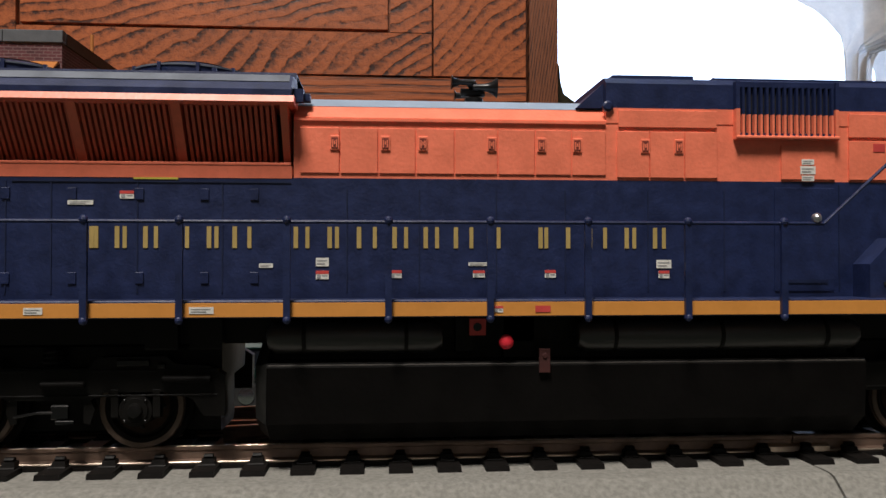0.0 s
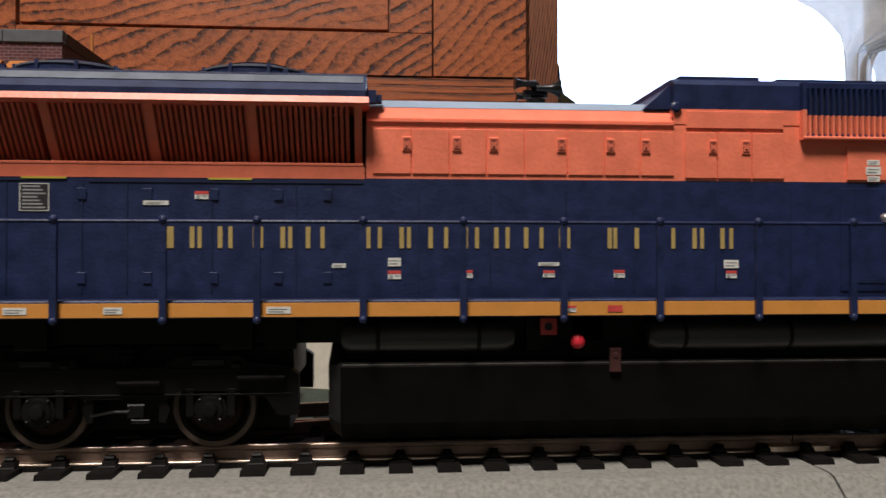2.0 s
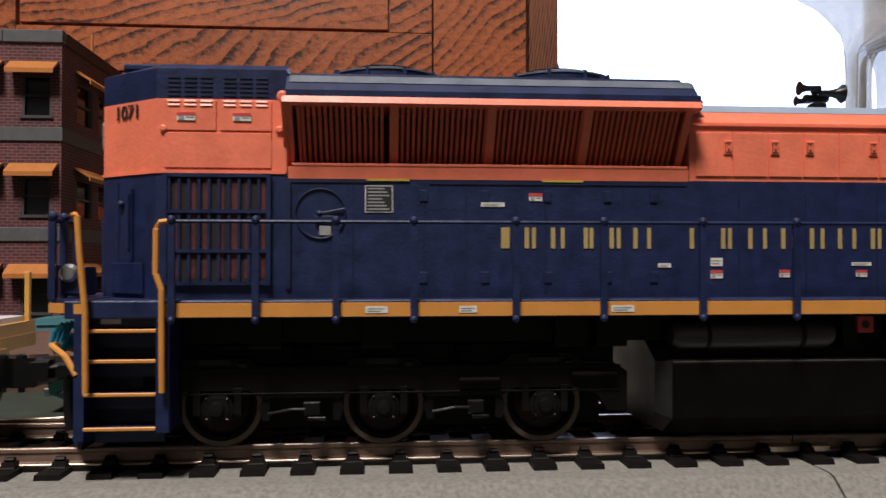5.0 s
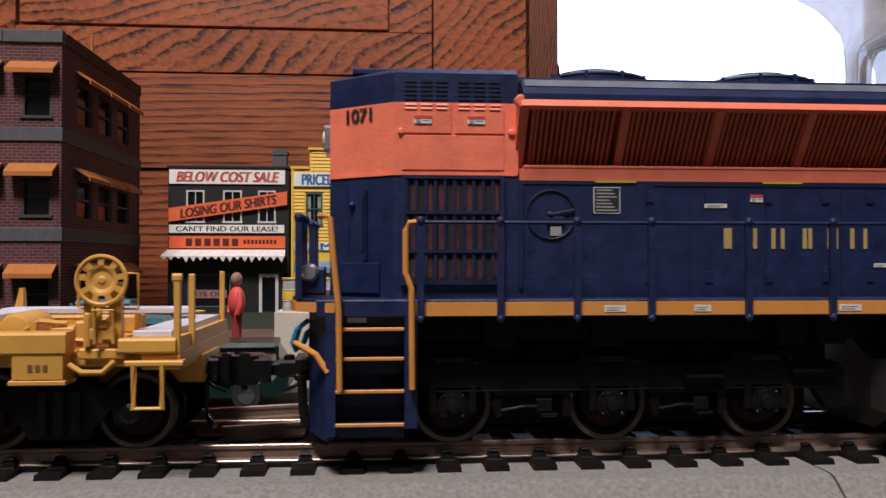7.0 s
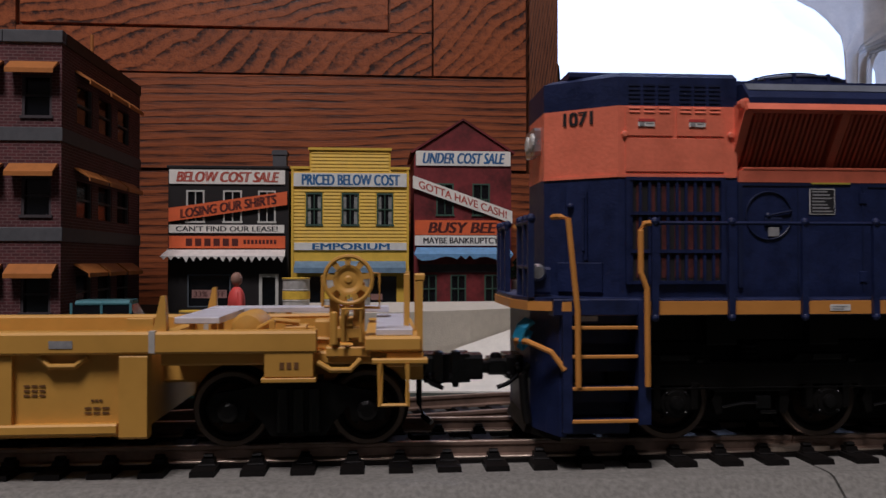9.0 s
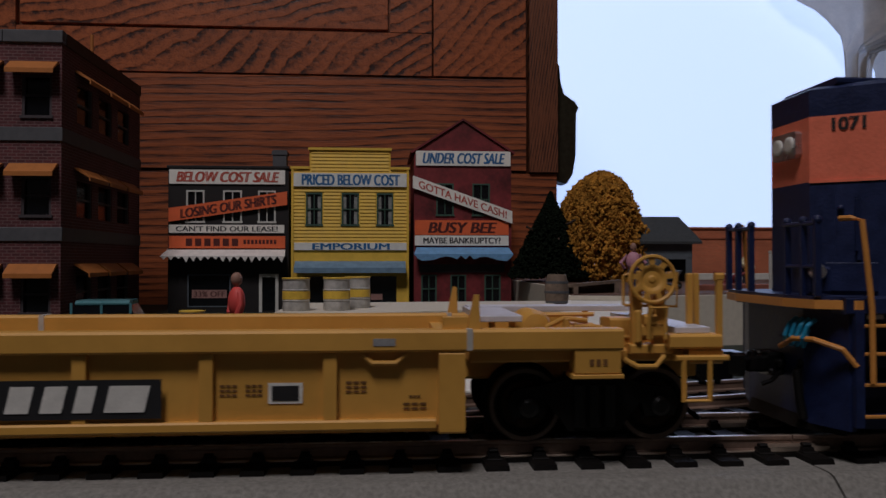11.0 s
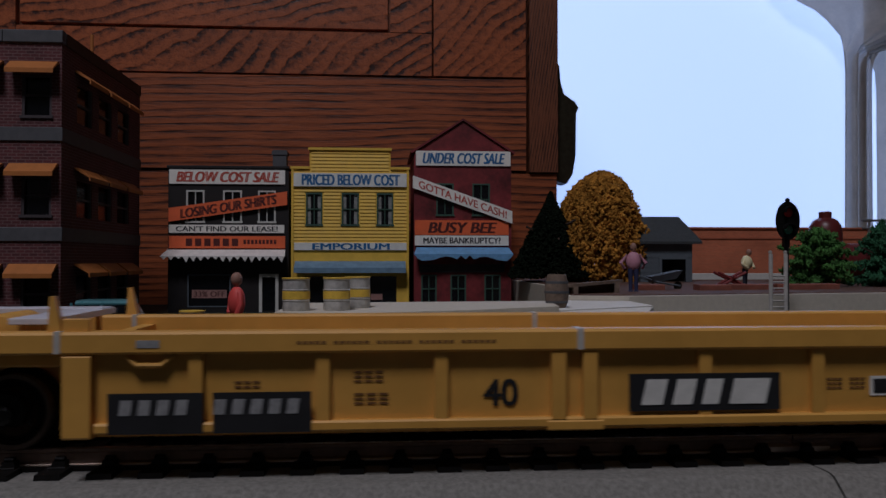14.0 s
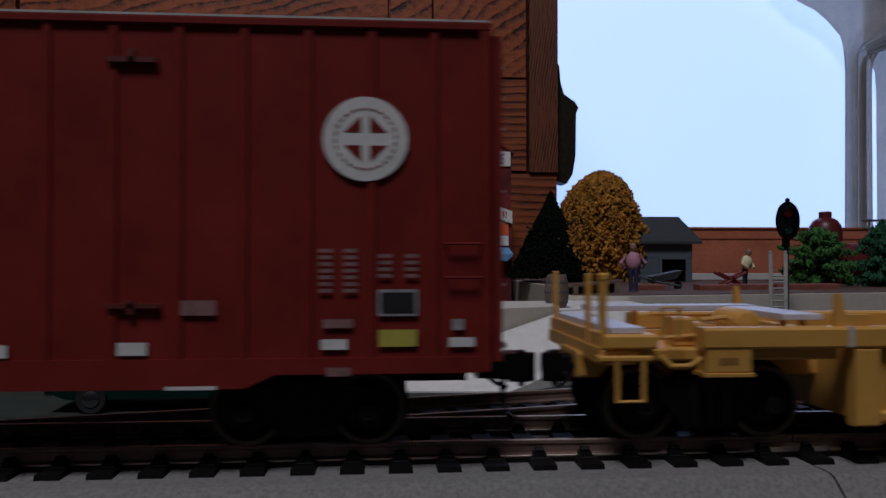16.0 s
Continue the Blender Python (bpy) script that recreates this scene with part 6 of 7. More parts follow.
def red_store():
    t = thing("store_building", "maroon gabled shop with sale banners and blue awning", "building", "town shops")
    y = 430
    win = [(37.4, 49.4), (62.2, 74.3)]
    low = [(27.1, 37.8), (47.1, 57.9), (70.4, 81.6)]
    holes = [(a + 0.4, b - 0.4, 65.6, 87) for a, b in win] + [(a, b, 6, 24.8) for a, b in low]
    part("front_wall", holed_front(22.4, 89.0, 0, 108, y, y + 2, holes), STORE_RED, t)
    part("gable", Build().along_y([(22.4, 108), (89.0, 108), (55.8, 129.4)], y, y + 2), STORE_RED, t)
    part("side_wall", Build().box(22.4, 24.4, y + 2, y + 68, 0, 108), STORE_RED, t)
    part("side_wall", Build().box(87.0, 89.0, y + 2, y + 68, 0, 108), STORE_RED, t)
    part("back_wall", Build().box(24.4, 87.0, y + 66, y + 68, 0, 108), STORE_RED, t)
    part("roof", Build().along_y([(20.6, 107.4), (55.8, 130.2), (55.8, 131.6), (19.8, 108.6)], y - 1.5, y + 69), STORE_RED, t)
    part("roof", Build().along_y([(90.8, 107.4), (55.8, 130.2), (55.8, 131.6), (91.6, 108.6)], y - 1.5, y + 69), STORE_RED, t)
    for a, b in win:
        sash(t, a, b, 65.2, 87.2, y, FRAME_GREEN)
    for a, b in low:
        sash(t, a, b, 5.6, 25.0, y, FRAME_GREEN)
    sign(t, "UNDER COST SALE", 23.6, 88.4, 99.2, 109.2, y - 0.3, SIGN_WHITE, BLUE_INK, lean=0.25, pad=(0.07, 0.14), bold=0.035)
    sign(t, "GOTTA HAVE CASH!", 21.4, 89.4, 71.8, 80.2, y - 1.8, SIGN_WHITE, RED_INK, rise=-24.0, pad=(0.06, 0.2), bold=0.02)
    sign(t, "BUSY BEE", 22.8, 87.0, 52.0, 62.0, y - 0.3, SIGN_ORANGE, mat("dark_red_ink", (0.15, 0.025, 0.015)), lean=0.2, pad=(0.14, 0.14), bold=0.05)
    sign(t, "MAYBE BANKRUPTCY?", 22.8, 87.0, 44.8, 51.6, y - 0.3, SIGN_WHITE, BLACK_INK, pad=(0.09, 0.2), bold=0.03)
    part("awning", Build().solid([(24.0, y, 43.6), (87.0, y, 43.6), (87.0, y, 43.0), (24.0, y, 43.0)], [(22.0, y - 9, 39.0), (89.0, y - 9, 39.0), (89.0, y - 9, 38.4), (22.0, y - 9, 38.4)]), AWNING_BLUE, t, "blue awning with scalloped valance")
    cut = [(0.0, 4.4), (0.03, 2.0), (0.08, 0.0), (0.20, 0.6), (0.26, 2.2), (0.32, 3.0), (0.38, 2.4), (0.43, 1.0), (0.47, 3.6), (0.515, 1.0), (0.56, 3.6), (0.60, 1.0), (0.66, 2.4), (0.72, 2.8), (0.79, 1.6), (0.84, 0.4), (0.93, -0.2), (0.98, 2.4), (1.0, 4.4)]
    part("valance", Build().along_y([(22.0 + (67.0) * u, 34.4 + d) for u, d in cut], y - 9.5, y - 9), AWNING_BLUE, t)
    part("lintel", Build().box(26, 84, y - 1, y, 26.5, 32), SASH_DARK, t, "dull grey signboard under the awning")


def brick_block():
    t = thing("brick_building", "maroon brick three-storey corner building with ochre awnings", "building")
    y, xr, xl, yb = 300, -158.8, -300, 428
    levels = ((106.8, 127.2), (57.4, 76.6), (9.0, 26.7))
    cols = [(-178.0, -163.6), (-204.0, -190.0), (-230, -216), (-256, -242), (-282, -268)]
    holes = [(a, b, z0, z1) for a, b in cols for z0, z1 in levels]
    part("front_wall", holed_front(xl, xr, 0, 143, y, y + 3, holes), BRICK, t)
    yw = [(320, 342), (352, 374), (384, 406)]
    b = holed_front(y + 3, yb, 0, 143, -xr, 3 - xr, [(p, q, z0, z1) for p, q in yw for z0, z1 in levels])
    for vert in b.bm.verts:
        vert.co = Vector((-vert.co.y, vert.co.x, vert.co.z))
    part("side_wall", b, BRICK, t)
    part("back_wall", Build().box(xl, xr - 3, yb - 3, yb, 0, 143), BRICK, t)
    part("side_wall", Build().box(xl, xl + 3, y + 3, yb - 3, 0, 143), BRICK, t)
    part("roof", Build().box(xl + 3, xr - 3, y + 3, yb - 3, 138, 140), SHED_ROOF, t)
    for k in range(5):
        a = xr + 0.6 - k * 29
        part("coping", Build().box(a - 28.6, a, y - 1.2, y + 4, 143, 149.4, 0.4), STONE_GREY, t)
    part("coping", Build().box(xr - 3.6, xr + 0.8, y + 4.2, yb, 143, 149.2, 0.4), STORE_BLACK, t)
    for z0, z1 in ((94.0, 101.0), (44.2, 51.2)):
        part("string_course", Build().box(xl, xr + 0.8, y - 1.0, y, z0, z1, 0.3), STONE_GREY, t)
        part("string_course", Build().box(xr, xr + 0.8, y + 0.2, yb, z0, z1, 0.3), STONE_GREY, t)
    for x0, x1 in cols:
        for z0, z1 in levels:
            w = part("window", Build().box(x0, x1, y + 2.2, y + 2.8, z0, z1), GLASS_DARK, t)
            part("frame", Build().box(x0, x0 + 1.2, y + 0.4, y + 2.2, z0, z1).box(x1 - 1.2, x1, y + 0.4, y + 2.2, z0, z1).box(x0 + 1.2, x1 - 1.2, y + 0.4, y + 2.2, z1 - 1, z1), SASH_DARK, w)
            part("meeting_rail", Build().box(x0 + 1.2, x1 - 1.2, y + 0.8, y + 2.2, (z0 + z1) / 2 - 0.5, (z0 + z1) / 2 + 0.5), SASH_DARK, w)
            part("sill", Build().box(x0 - 0.8, x1 + 0.8, y - 1, y + 2, z0 - 1.4, z0), SASH_DARK, w)
            part("awning", Build().along_x([(y, z1 + 6.4), (y - 2, z1 + 6.2), (y - 8, z1 + 1.6), (y - 8, z1 - 0.6), (y - 7.4, z1 - 0.6), (y - 7.4, z1 + 1.2), (y, z1 + 5.6)], x0 - 5, x1 + 3.6), AWNING, t, "ochre canvas awning")
    for y0, y1 in yw:
        for z0, z1 in levels:
            w = part("window", Build().box(xr - 2.6, xr - 2.0, y0, y1, z0, z1), GLASS_DARK, t)
            part("frame", Build().box(xr - 2, xr - 0.4, y0, y0 + 1.2, z0, z1).box(xr - 2, xr - 0.4, y1 - 1.2, y1, z0, z1), STONE_GREY, w)
            part("meeting_rail", Build().box(xr - 2, xr - 0.6, y0 + 1.2, y1 - 1.2, (z0 + z1) / 2 - 0.5, (z0 + z1) / 2 + 0.5), STONE_GREY, w)
            part("awning", Build().along_y([(xr, z1 + 6.4), (xr + 2, z1 + 6.2), (xr + 8, z1 + 1.6), (xr + 8, z1 - 0.6), (xr + 7.4, z1 - 0.6), (xr + 7.4, z1 + 1.2), (xr, z1 + 5.6)], y0 - 3, y1 + 3), AWNING, t, "ochre canvas awning")
    part("vent_pipe", Build().turned((-162.8, 352, 138), "z", [(0, 0.9), (24, 0.9)], 10), AWNING, t)


black_store()
yellow_store()
red_store()
brick_block()

# raised plaster blocks, road sheet and street board
setting("loading_dock", Build().along_z([(-12.3, 108.6), (-29.5, 116), (-29.5, 165), (60, 172), (56, 139), (26, 122)], 0, 20.4).bevel(0.5), PLASTER, "rough white plaster block used as loading dock", "platform")
setting("road_ramp", Build().solid([(-1.0, 103, -0.5), (34, 99, -0.5), (66, 122, -0.5), (96, 166, -0.5), (57, 141, -0.5), (22, 119.4, -0.5)],
                                   [(-1.0, 103, 0.4), (34, 99, 0.5), (66, 122, 8), (96, 166, 18.4), (57, 138.2, 18.9), (22, 119.4, 9.8)]), RAMP_WHITE, "white road sheet rising to the dock", "ramp")
setting("terrace", Build().along_z([(97.9, 199.2), (330, 244), (420, 470), (200, 520), (94, 520), (93, 300), (76, 250), (73, 206)], 0, 20.6).bevel(0.5), PLASTER, "rough grey plaster terrace behind the tracks", "platform")
setting("street", Build().along_z([(-150, 112), (-30.5, 112), (-30.5, 190), (-150, 190)], 0, 9.4).bevel(0.4), STREET, "brown street board in front of shops", "street")


setting("plateau", Build().along_z([(48, 144), (57.6, 143.6), (96.4, 167), (97.6, 198.6), (72.6, 205.4), (48, 192)], 0, 18.8).bevel(0.4), RAMP_WHITE, "white plaster shelf beside the terrace", "platform")
setting("terrace_mat", Build().along_z([(99, 204), (328, 248), (412, 468), (200, 515), (97, 515), (96, 300), (79, 250), (77, 209)], 20.5, 21.0), STREET, "brown scatter mat on the terrace", "ground")


def tree(name, label, x, y, z, h, r, material, count, size, cone=False, seed=1, dome=False, long=1.0, tufts=0):
    """Tapered trunk with limbs and a crown of many small clumps."""
    t = thing(name, label, "tree")
    rnd = random.Random(seed)
    part("trunk", Build().turned((x, y, z), "z", [(0, r * 0.12), (h * 0.3, r * 0.08), (h * 0.9, r * 0.02)], 10), BARK, t)
    b = Build()
    for i in range(7):
        a = i * 2.4
        b.rod([(x, y, z + h * (0.2 + 0.07 * i)), (x + r * 0.6 * math.cos(a), y + r * 0.6 * math.sin(a), z + h * (0.34 + 0.07 * i))], r * 0.03, 5)
    part("limbs", b, BARK, t)
    b = Build()
    sprays = [(rnd.uniform(0, 2 * math.pi), rnd.uniform(0.0, 1.0) ** 0.8, rnd.uniform(0.72, 1.18)) for k in range(tufts)]
    for i in range(count):
        a = rnd.uniform(0, 2 * math.pi)
        if tufts:
            sa, su, reach = sprays[i % tufts]
            f = rnd.random() ** 0.6
            wide = r * 0.20 * (1.1 - f)
            side = (1 - su) ** 0.7 if cone else (1 - su ** 2.6) ** 0.5
            rr = r * side * reach * f
            zz = z + h * (0.04 + 0.9 * su) + h * 0.10 * reach * f * (1 if su > 0.5 else -0.2) + rnd.gauss(0, wide * 0.5)
            a = sa + rnd.gauss(0, 0.5 * wide) / max(rr, wide)
        elif cone:
            u = rnd.random() ** 1.3
            rr = r * (1 - u) * rnd.uniform(0.35, 1.05) ** 0.6
            zz = z + h * (0.06 + 0.94 * u)
        elif dome:
            u = rnd.random() ** 0.85
            lump = 1 + 0.09 * math.sin(3 * a + seed + 4 * u) + 0.05 * math.sin(9 * a + 17 * u) + 0.04 * math.sin(23 * a - 31 * u)
            rr = r * (1 - u ** 2.4) ** 0.5 * (0.86 + 0.14 * min(1, u * 4)) * rnd.uniform(0.12, 1.0) ** 0.3 * lump
            zz = z + h * (0.01 + 0.97 * u)
        else:
            u = rnd.uniform(-1, 1)
            lump = 1 + 0.13 * math.sin(3 * a + seed) * math.cos(5 * u) + 0.07 * math.sin(9 * a + 7 * u)
            rr = r * math.sqrt(max(0, 1 - u * u)) * rnd.uniform(0.12, 1.0) ** 0.33 * lump
            zz = z + h * 0.53 + h * 0.46 * u * lump
        c = Vector((x + rr * math.cos(a), y + rr * math.sin(a), zz))
        s = size * rnd.uniform(0.6, 1.4)
        e = Euler((rnd.uniform(0, 6.3), rnd.uniform(0, 6.3), rnd.uniform(0, 6.3)))
        p = [c + Vector(v) * s * rnd.uniform(0.7, 1.1) for v in ((long, 0, 0), (-long, 0, 0), (0, 1, 0), (0, -1, 0), (0, 0, 1), (0, 0, -1))]
        q = []
        for k in p:
            d = k - c
            d.rotate(e)
            q.append(b.bm.verts.new((c + d) * MM))
        for f in ((0, 2, 4), (2, 1, 4), (1, 3, 4), (3, 0, 4), (2, 0, 5), (1, 2, 5), (3, 1, 5), (0, 3, 5)):
            b.bm.faces.new([q[k] for k in f])
    tagged(part("crown", b, material, t), kind="stuff")


tree("autumn_tree", "round autumn tree with dense golden foliage", 145, 405, 20.6, 73.5, 31.0, LEAF_GOLD, 18000, 1.15, seed=3, dome=True, long=1.5)
tree("conifer", "dark pointed conifer beside the shop", 110, 400, 20.6, 58, 28, LEAF_DARK, 8000, 1.3, cone=True, seed=5)
tree("green_tree", "bushy green tree beside the signal", 232, 300, 20.6, 29.5, 20, LEAF_GREEN, 5200, 0.7, seed=7, dome=True, long=2.4, tufts=85)
tree("green_tree", "deep green tree beside the terrace edge", 264, 292, 20.6, 33, 19, LEAF_DEEP, 5200, 0.7, cone=True, seed=11, long=2.4, tufts=85)
tree("green_tree", "bushy green tree at the terrace edge", 290, 300, 20.6, 30, 18, LEAF_GREEN, 3500, 0.8, seed=13, dome=True, long=2.4, tufts=70)


def shed():
    t = thing("shed", "small grey board shed with dark roof and open door", "building")
    y, x0, x1, zb = 380, 163, 196.4, 20.6
    part("front_wall", holed_front(x0, x1, zb, 45.5, y, y + 1.5, [(176.6, 192, zb, 35.4)]), SHED_GREY, t)
    part("side_wall", Build().box(x0, x0 + 1.5, y + 1.5, y + 40, zb, 45.5), SHED_GREY, t)
    part("side_wall", Build().box(x1 - 1.5, x1, y + 1.5, y + 40, zb, 45.5), SHED_GREY, t)
    part("back_wall", Build().box(x0 + 1.5, x1 - 1.5, y + 38.5, y + 40, zb, 45.5), SHED_GREY, t)
    part("roof", Build().solid([(x0 - 4, y - 4, 45.0), (x1 + 5, y - 4, 45.0), (x1 + 5, y - 4, 46.6), (x0 - 4, y - 4, 46.6)], [(x0 - 4, y + 20, 61), (x1 - 1, y + 20, 61), (x1 - 1, y + 20, 63.4), (x0 - 4, y + 20, 63.4)]), SHED_ROOF, t)
    part("roof", Build().solid([(x0 - 4, y + 44, 45.0), (x1 + 5, y + 44, 45.0), (x1 + 5, y + 44, 46.6), (x0 - 4, y + 44, 46.6)], [(x0 - 4, y + 20.2, 61), (x1 - 1, y + 20.2, 61), (x1 - 1, y + 20.2, 63.4), (x0 - 4, y + 20.2, 63.4)]), SHED_ROOF, t)
    part("door_frame", Build().box(174.8, 176.6, y - 0.8, y + 1.5, zb, 36.8).box(192, 193.6, y - 0.8, y + 1.5, zb, 36.8).box(176.6, 192, y - 0.8, y + 1.5, 35.4, 36.8), SHED_GREY, t)
    for k in range(8):
        part("board", Build().box(x0, x1 if k > 4 else 174.6, y - 0.25 - 0.1 * (k % 2), y, zb + 0.3 + k * 3.1, zb + 3.1 + k * 3.1), SHED_GREY, t)


def brick_wall():
    t = thing("factory_wall", "long low orange brick building with plain coping", "building")
    part("wall", Build().box(196, 420, 452, 500, 20.6, 57.4), BRICK_FAR, t)
    part("coping", Build().box(195, 421, 450.8, 501, 57.4, 58.9, 0.3), mat("orange_coping", (0.40, 0.13, 0.06), 0.8, var=0.15), t)
    part("string_course", Build().box(196, 420, 451.2, 452, 50.4, 51.4), mat("orange_coping", (0.40, 0.13, 0.06)), t)
    part("plinth", Build().box(195.4, 420.5, 450.4, 452, 20.6, 23.5), STONE_GREY, t)


def signal():
    t = thing("signal_mast", "black two-light railway signal with silver ladder", "signal")
    x, y = 157.6, 190
    part("mast", Build().turned((x, y, 0), "z", [(0, 1.8), (2, 1.8), (2.2, 0.9), (46, 0.9)], 12), BLACK_SATIN, t)
    o = [(x + 4.7 * math.cos(a) * (1 if abs(math.sin(a)) < 0.9 else 0.9), 50.2 + 7.6 * math.sin(a)) for a in [2 * math.pi * k / 28 for k in range(28)]]
    h = part("signal_head", Build().along_y(o, y - 1.6, y - 0.6), BLACK, t, "black oval target")
    part("finial", Build().ball((x, y - 1, 58.2), 0.9), BLACK, t)
    for z, m in ((53.4, mat("dim_red_lens", (0.45, 0.03, 0.025), 0.2)), (46.8, mat("dim_green_lens", (0.10, 0.34, 0.24), 0.2))):
        part("lens", Build().turned((x, y - 1.6, z), "y", [(-0.4, 0.8), (-0.2, 1.7), (0, 1.8)], 16), m, h)
        arc = [math.pi * k / 12 for k in range(13)]
        ring = [(x + 2.4 * math.cos(a), z + 2.4 * math.sin(a)) for a in arc] + [(x + 2.0 * math.cos(a), z + 2.0 * math.sin(a)) for a in arc[::-1]]
        part("hood", Build().along_y(ring, y - 4.2, y - 1.6), BLACK_SATIN, h)
    part("bracket", Build().box(x - 1, x + 1, y - 0.8, y + 1.6, 40, 44), BLACK, t)
    for dx in (-7.6, -1.6):
        part("ladder_rail", Build().rod([(x + dx, y - 2.4, 0), (x + dx, y - 2.4, 37.2), (x + dx + 0.4, y - 1.2, 38)], 0.8, 8), SILVER_DULL, t)
    for k in range(12):
        part("rung", Build().rod([(x - 7.6, y - 2.4, 2.4 + k * 2.4), (x - 1.6, y - 2.4, 2.4 + k * 2.4)], 0.36, 6), SILVER_DULL, t)


def drum(x, y, z, group="drums on the dock"):
    t = thing("oil_drum", "grey steel drum with yellow band on dock", "drum", group, x, y, z)
    s = 1.16
    part("shell", Build().turned((0, 0, 0), "z", [(0, 3.3 * s), (0.3, 3.4 * s), (2.8, 3.3 * s), (3.0, 3.5 * s), (3.2, 3.3 * s), (5.8, 3.3 * s), (6.0, 3.5 * s), (6.2, 3.3 * s), (8.8, 3.3 * s), (9.0, 3.45 * s), (9.2, 3.45 * s), (9.2, 3.1 * s), (8.9, 3.0 * s)], 24), DRUM_GREY, t, smooth=True)
    part("band", Build().turned((0, 0, 0), "z", [(3.35, 3.36 * s), (3.4, 3.42 * s), (5.6, 3.42 * s), (5.65, 3.36 * s)], 24), DRUM_YELLOW, t, "yellow painted band", smooth=True)
    part("top_ring", Build().turned((0, 0, 0), "z", [(9.15, 3.2 * s), (9.15, 3.5 * s), (9.5, 3.5 * s), (9.5, 3.2 * s)], 24), DRUM_YELLOW, t, smooth=True)
    return t


d = drum(-24.4, 124, 20.4)
copy_thing(d, pose(-0.0128, 0.125, 0.0204, 0, 0, 40))
copy_thing(d, pose(-0.0072, 0.137, 0.0204, 0, 0, 80))
copy_thing(d, pose(-0.0598, 0.150, 0.0094, 0, 0, 20))


def barrel():
    t = thing("wooden_barrel", "weathered brown wooden barrel on the terrace", "barrel", x=59.5, y=158, z=18.8)
    part("barrel_body", Build().turned((0, 0, 0), "z", [(0, 3.1), (2.8, 3.9), (5.5, 4.1), (8.4, 3.85), (11.3, 3.1), (11.0, 2.8)], 24), BARREL, t, smooth=True)
    for z, r in ((1.6, 3.8), (4.9, 4.2), (8.2, 3.95)):
        part("hoop", Build().turned((0, 0, z), "z", [(0, r - 0.2), (0.05, r), (0.8, r), (0.85, r - 0.2)], 24), STONE_GREY, t)


def figure(name, label, x, y, z, h, coat, trousers, turn=0, arms=0.0, bend=0.0, stout=1.0):
    """A plain standing toy figure, one mesh in two paints."""
    b = Build()
    k = h / 20.0
    for s in (-1, 1):
        b.turned((s * 1.1 * k, 0, 0), "z", [(0, 0.9 * k), (1.0 * k, 0.7 * k), (5 * k, 0.85 * k), (9.6 * k, 1.2 * k)], 10)
        b.box(s * 1.1 * k - 0.8 * k, s * 1.1 * k + 0.8 * k, -1.9 * k, 0.9 * k, 0, 0.8 * k, 0.2)
    n_low = len(b.bm.faces)
    b.ball((0, -bend * 0.4, 12.6 * k), 3.7 * k, 0.80 * stout, 0.56 * stout, 1.05)
    for s in (-1, 1):
        b.rod([(s * 2.2 * k, -bend * 0.5, 15 * k), (s * (3.0 + arms) * k, -0.3 - bend * 0.4, 12 * k), (s * (2.6 + arms * 0.4) * k, -1.0 - bend, 9.6 * k)], 0.75 * k, 8)
    n_top = len(b.bm.faces)
    b.ball((0, -bend * 0.9, 18.2 * k), 1.55 * k, 0.85, 0.95, 1.15)
    b.rod([(0, -bend * 0.6, 15.6 * k), (0, -bend * 0.8, 17.4 * k)], 0.6 * k, 8)
    b.bm.faces.ensure_lookup_table()
    for i, f in enumerate(b.bm.faces):
        f.material_index = 1 if i < n_low else (0 if i < n_top else 2)
    ob = part(name, b, coat, None, smooth=True)
    ob.data.materials.append(trousers)
    ob.data.materials.append(mat("figure_head_paint", (0.30, 0.17, 0.12), 0.6, var=0.2))
    ob.matrix_basis = pose(x * MM, y * MM, z * MM, 0, 0, turn)
    return tagged(ob, label, "toy figure")


shed()
brick_wall()
signal()
barrel()
JEANS = mat("dark_trouser_paint", (0.02, 0.022, 0.04), 0.7)
figure("toy_figure", "plain toy figure painted red, standing on the street", -40.2, 118, 9.4, 22.2, TOY_RED, mat("deep_red_trouser_paint", (0.30, 0.04, 0.035), 0.6), -60, arms=0.5)
figure("toy_figure", "plain toy figure with mauve top, standing on terrace", 111.5, 236, 20.6, 22.0, TOY_PINK, mat("blue_trouser_paint", (0.025, 0.03, 0.085), 0.7), 165, arms=2.0)
figure("toy_figure", "plain toy figure with cream top, bending forward", 201.5, 318, 20.6, 20.5, TOY_CREAM, JEANS, 40, arms=2.8, bend=2.6, stout=1.35)

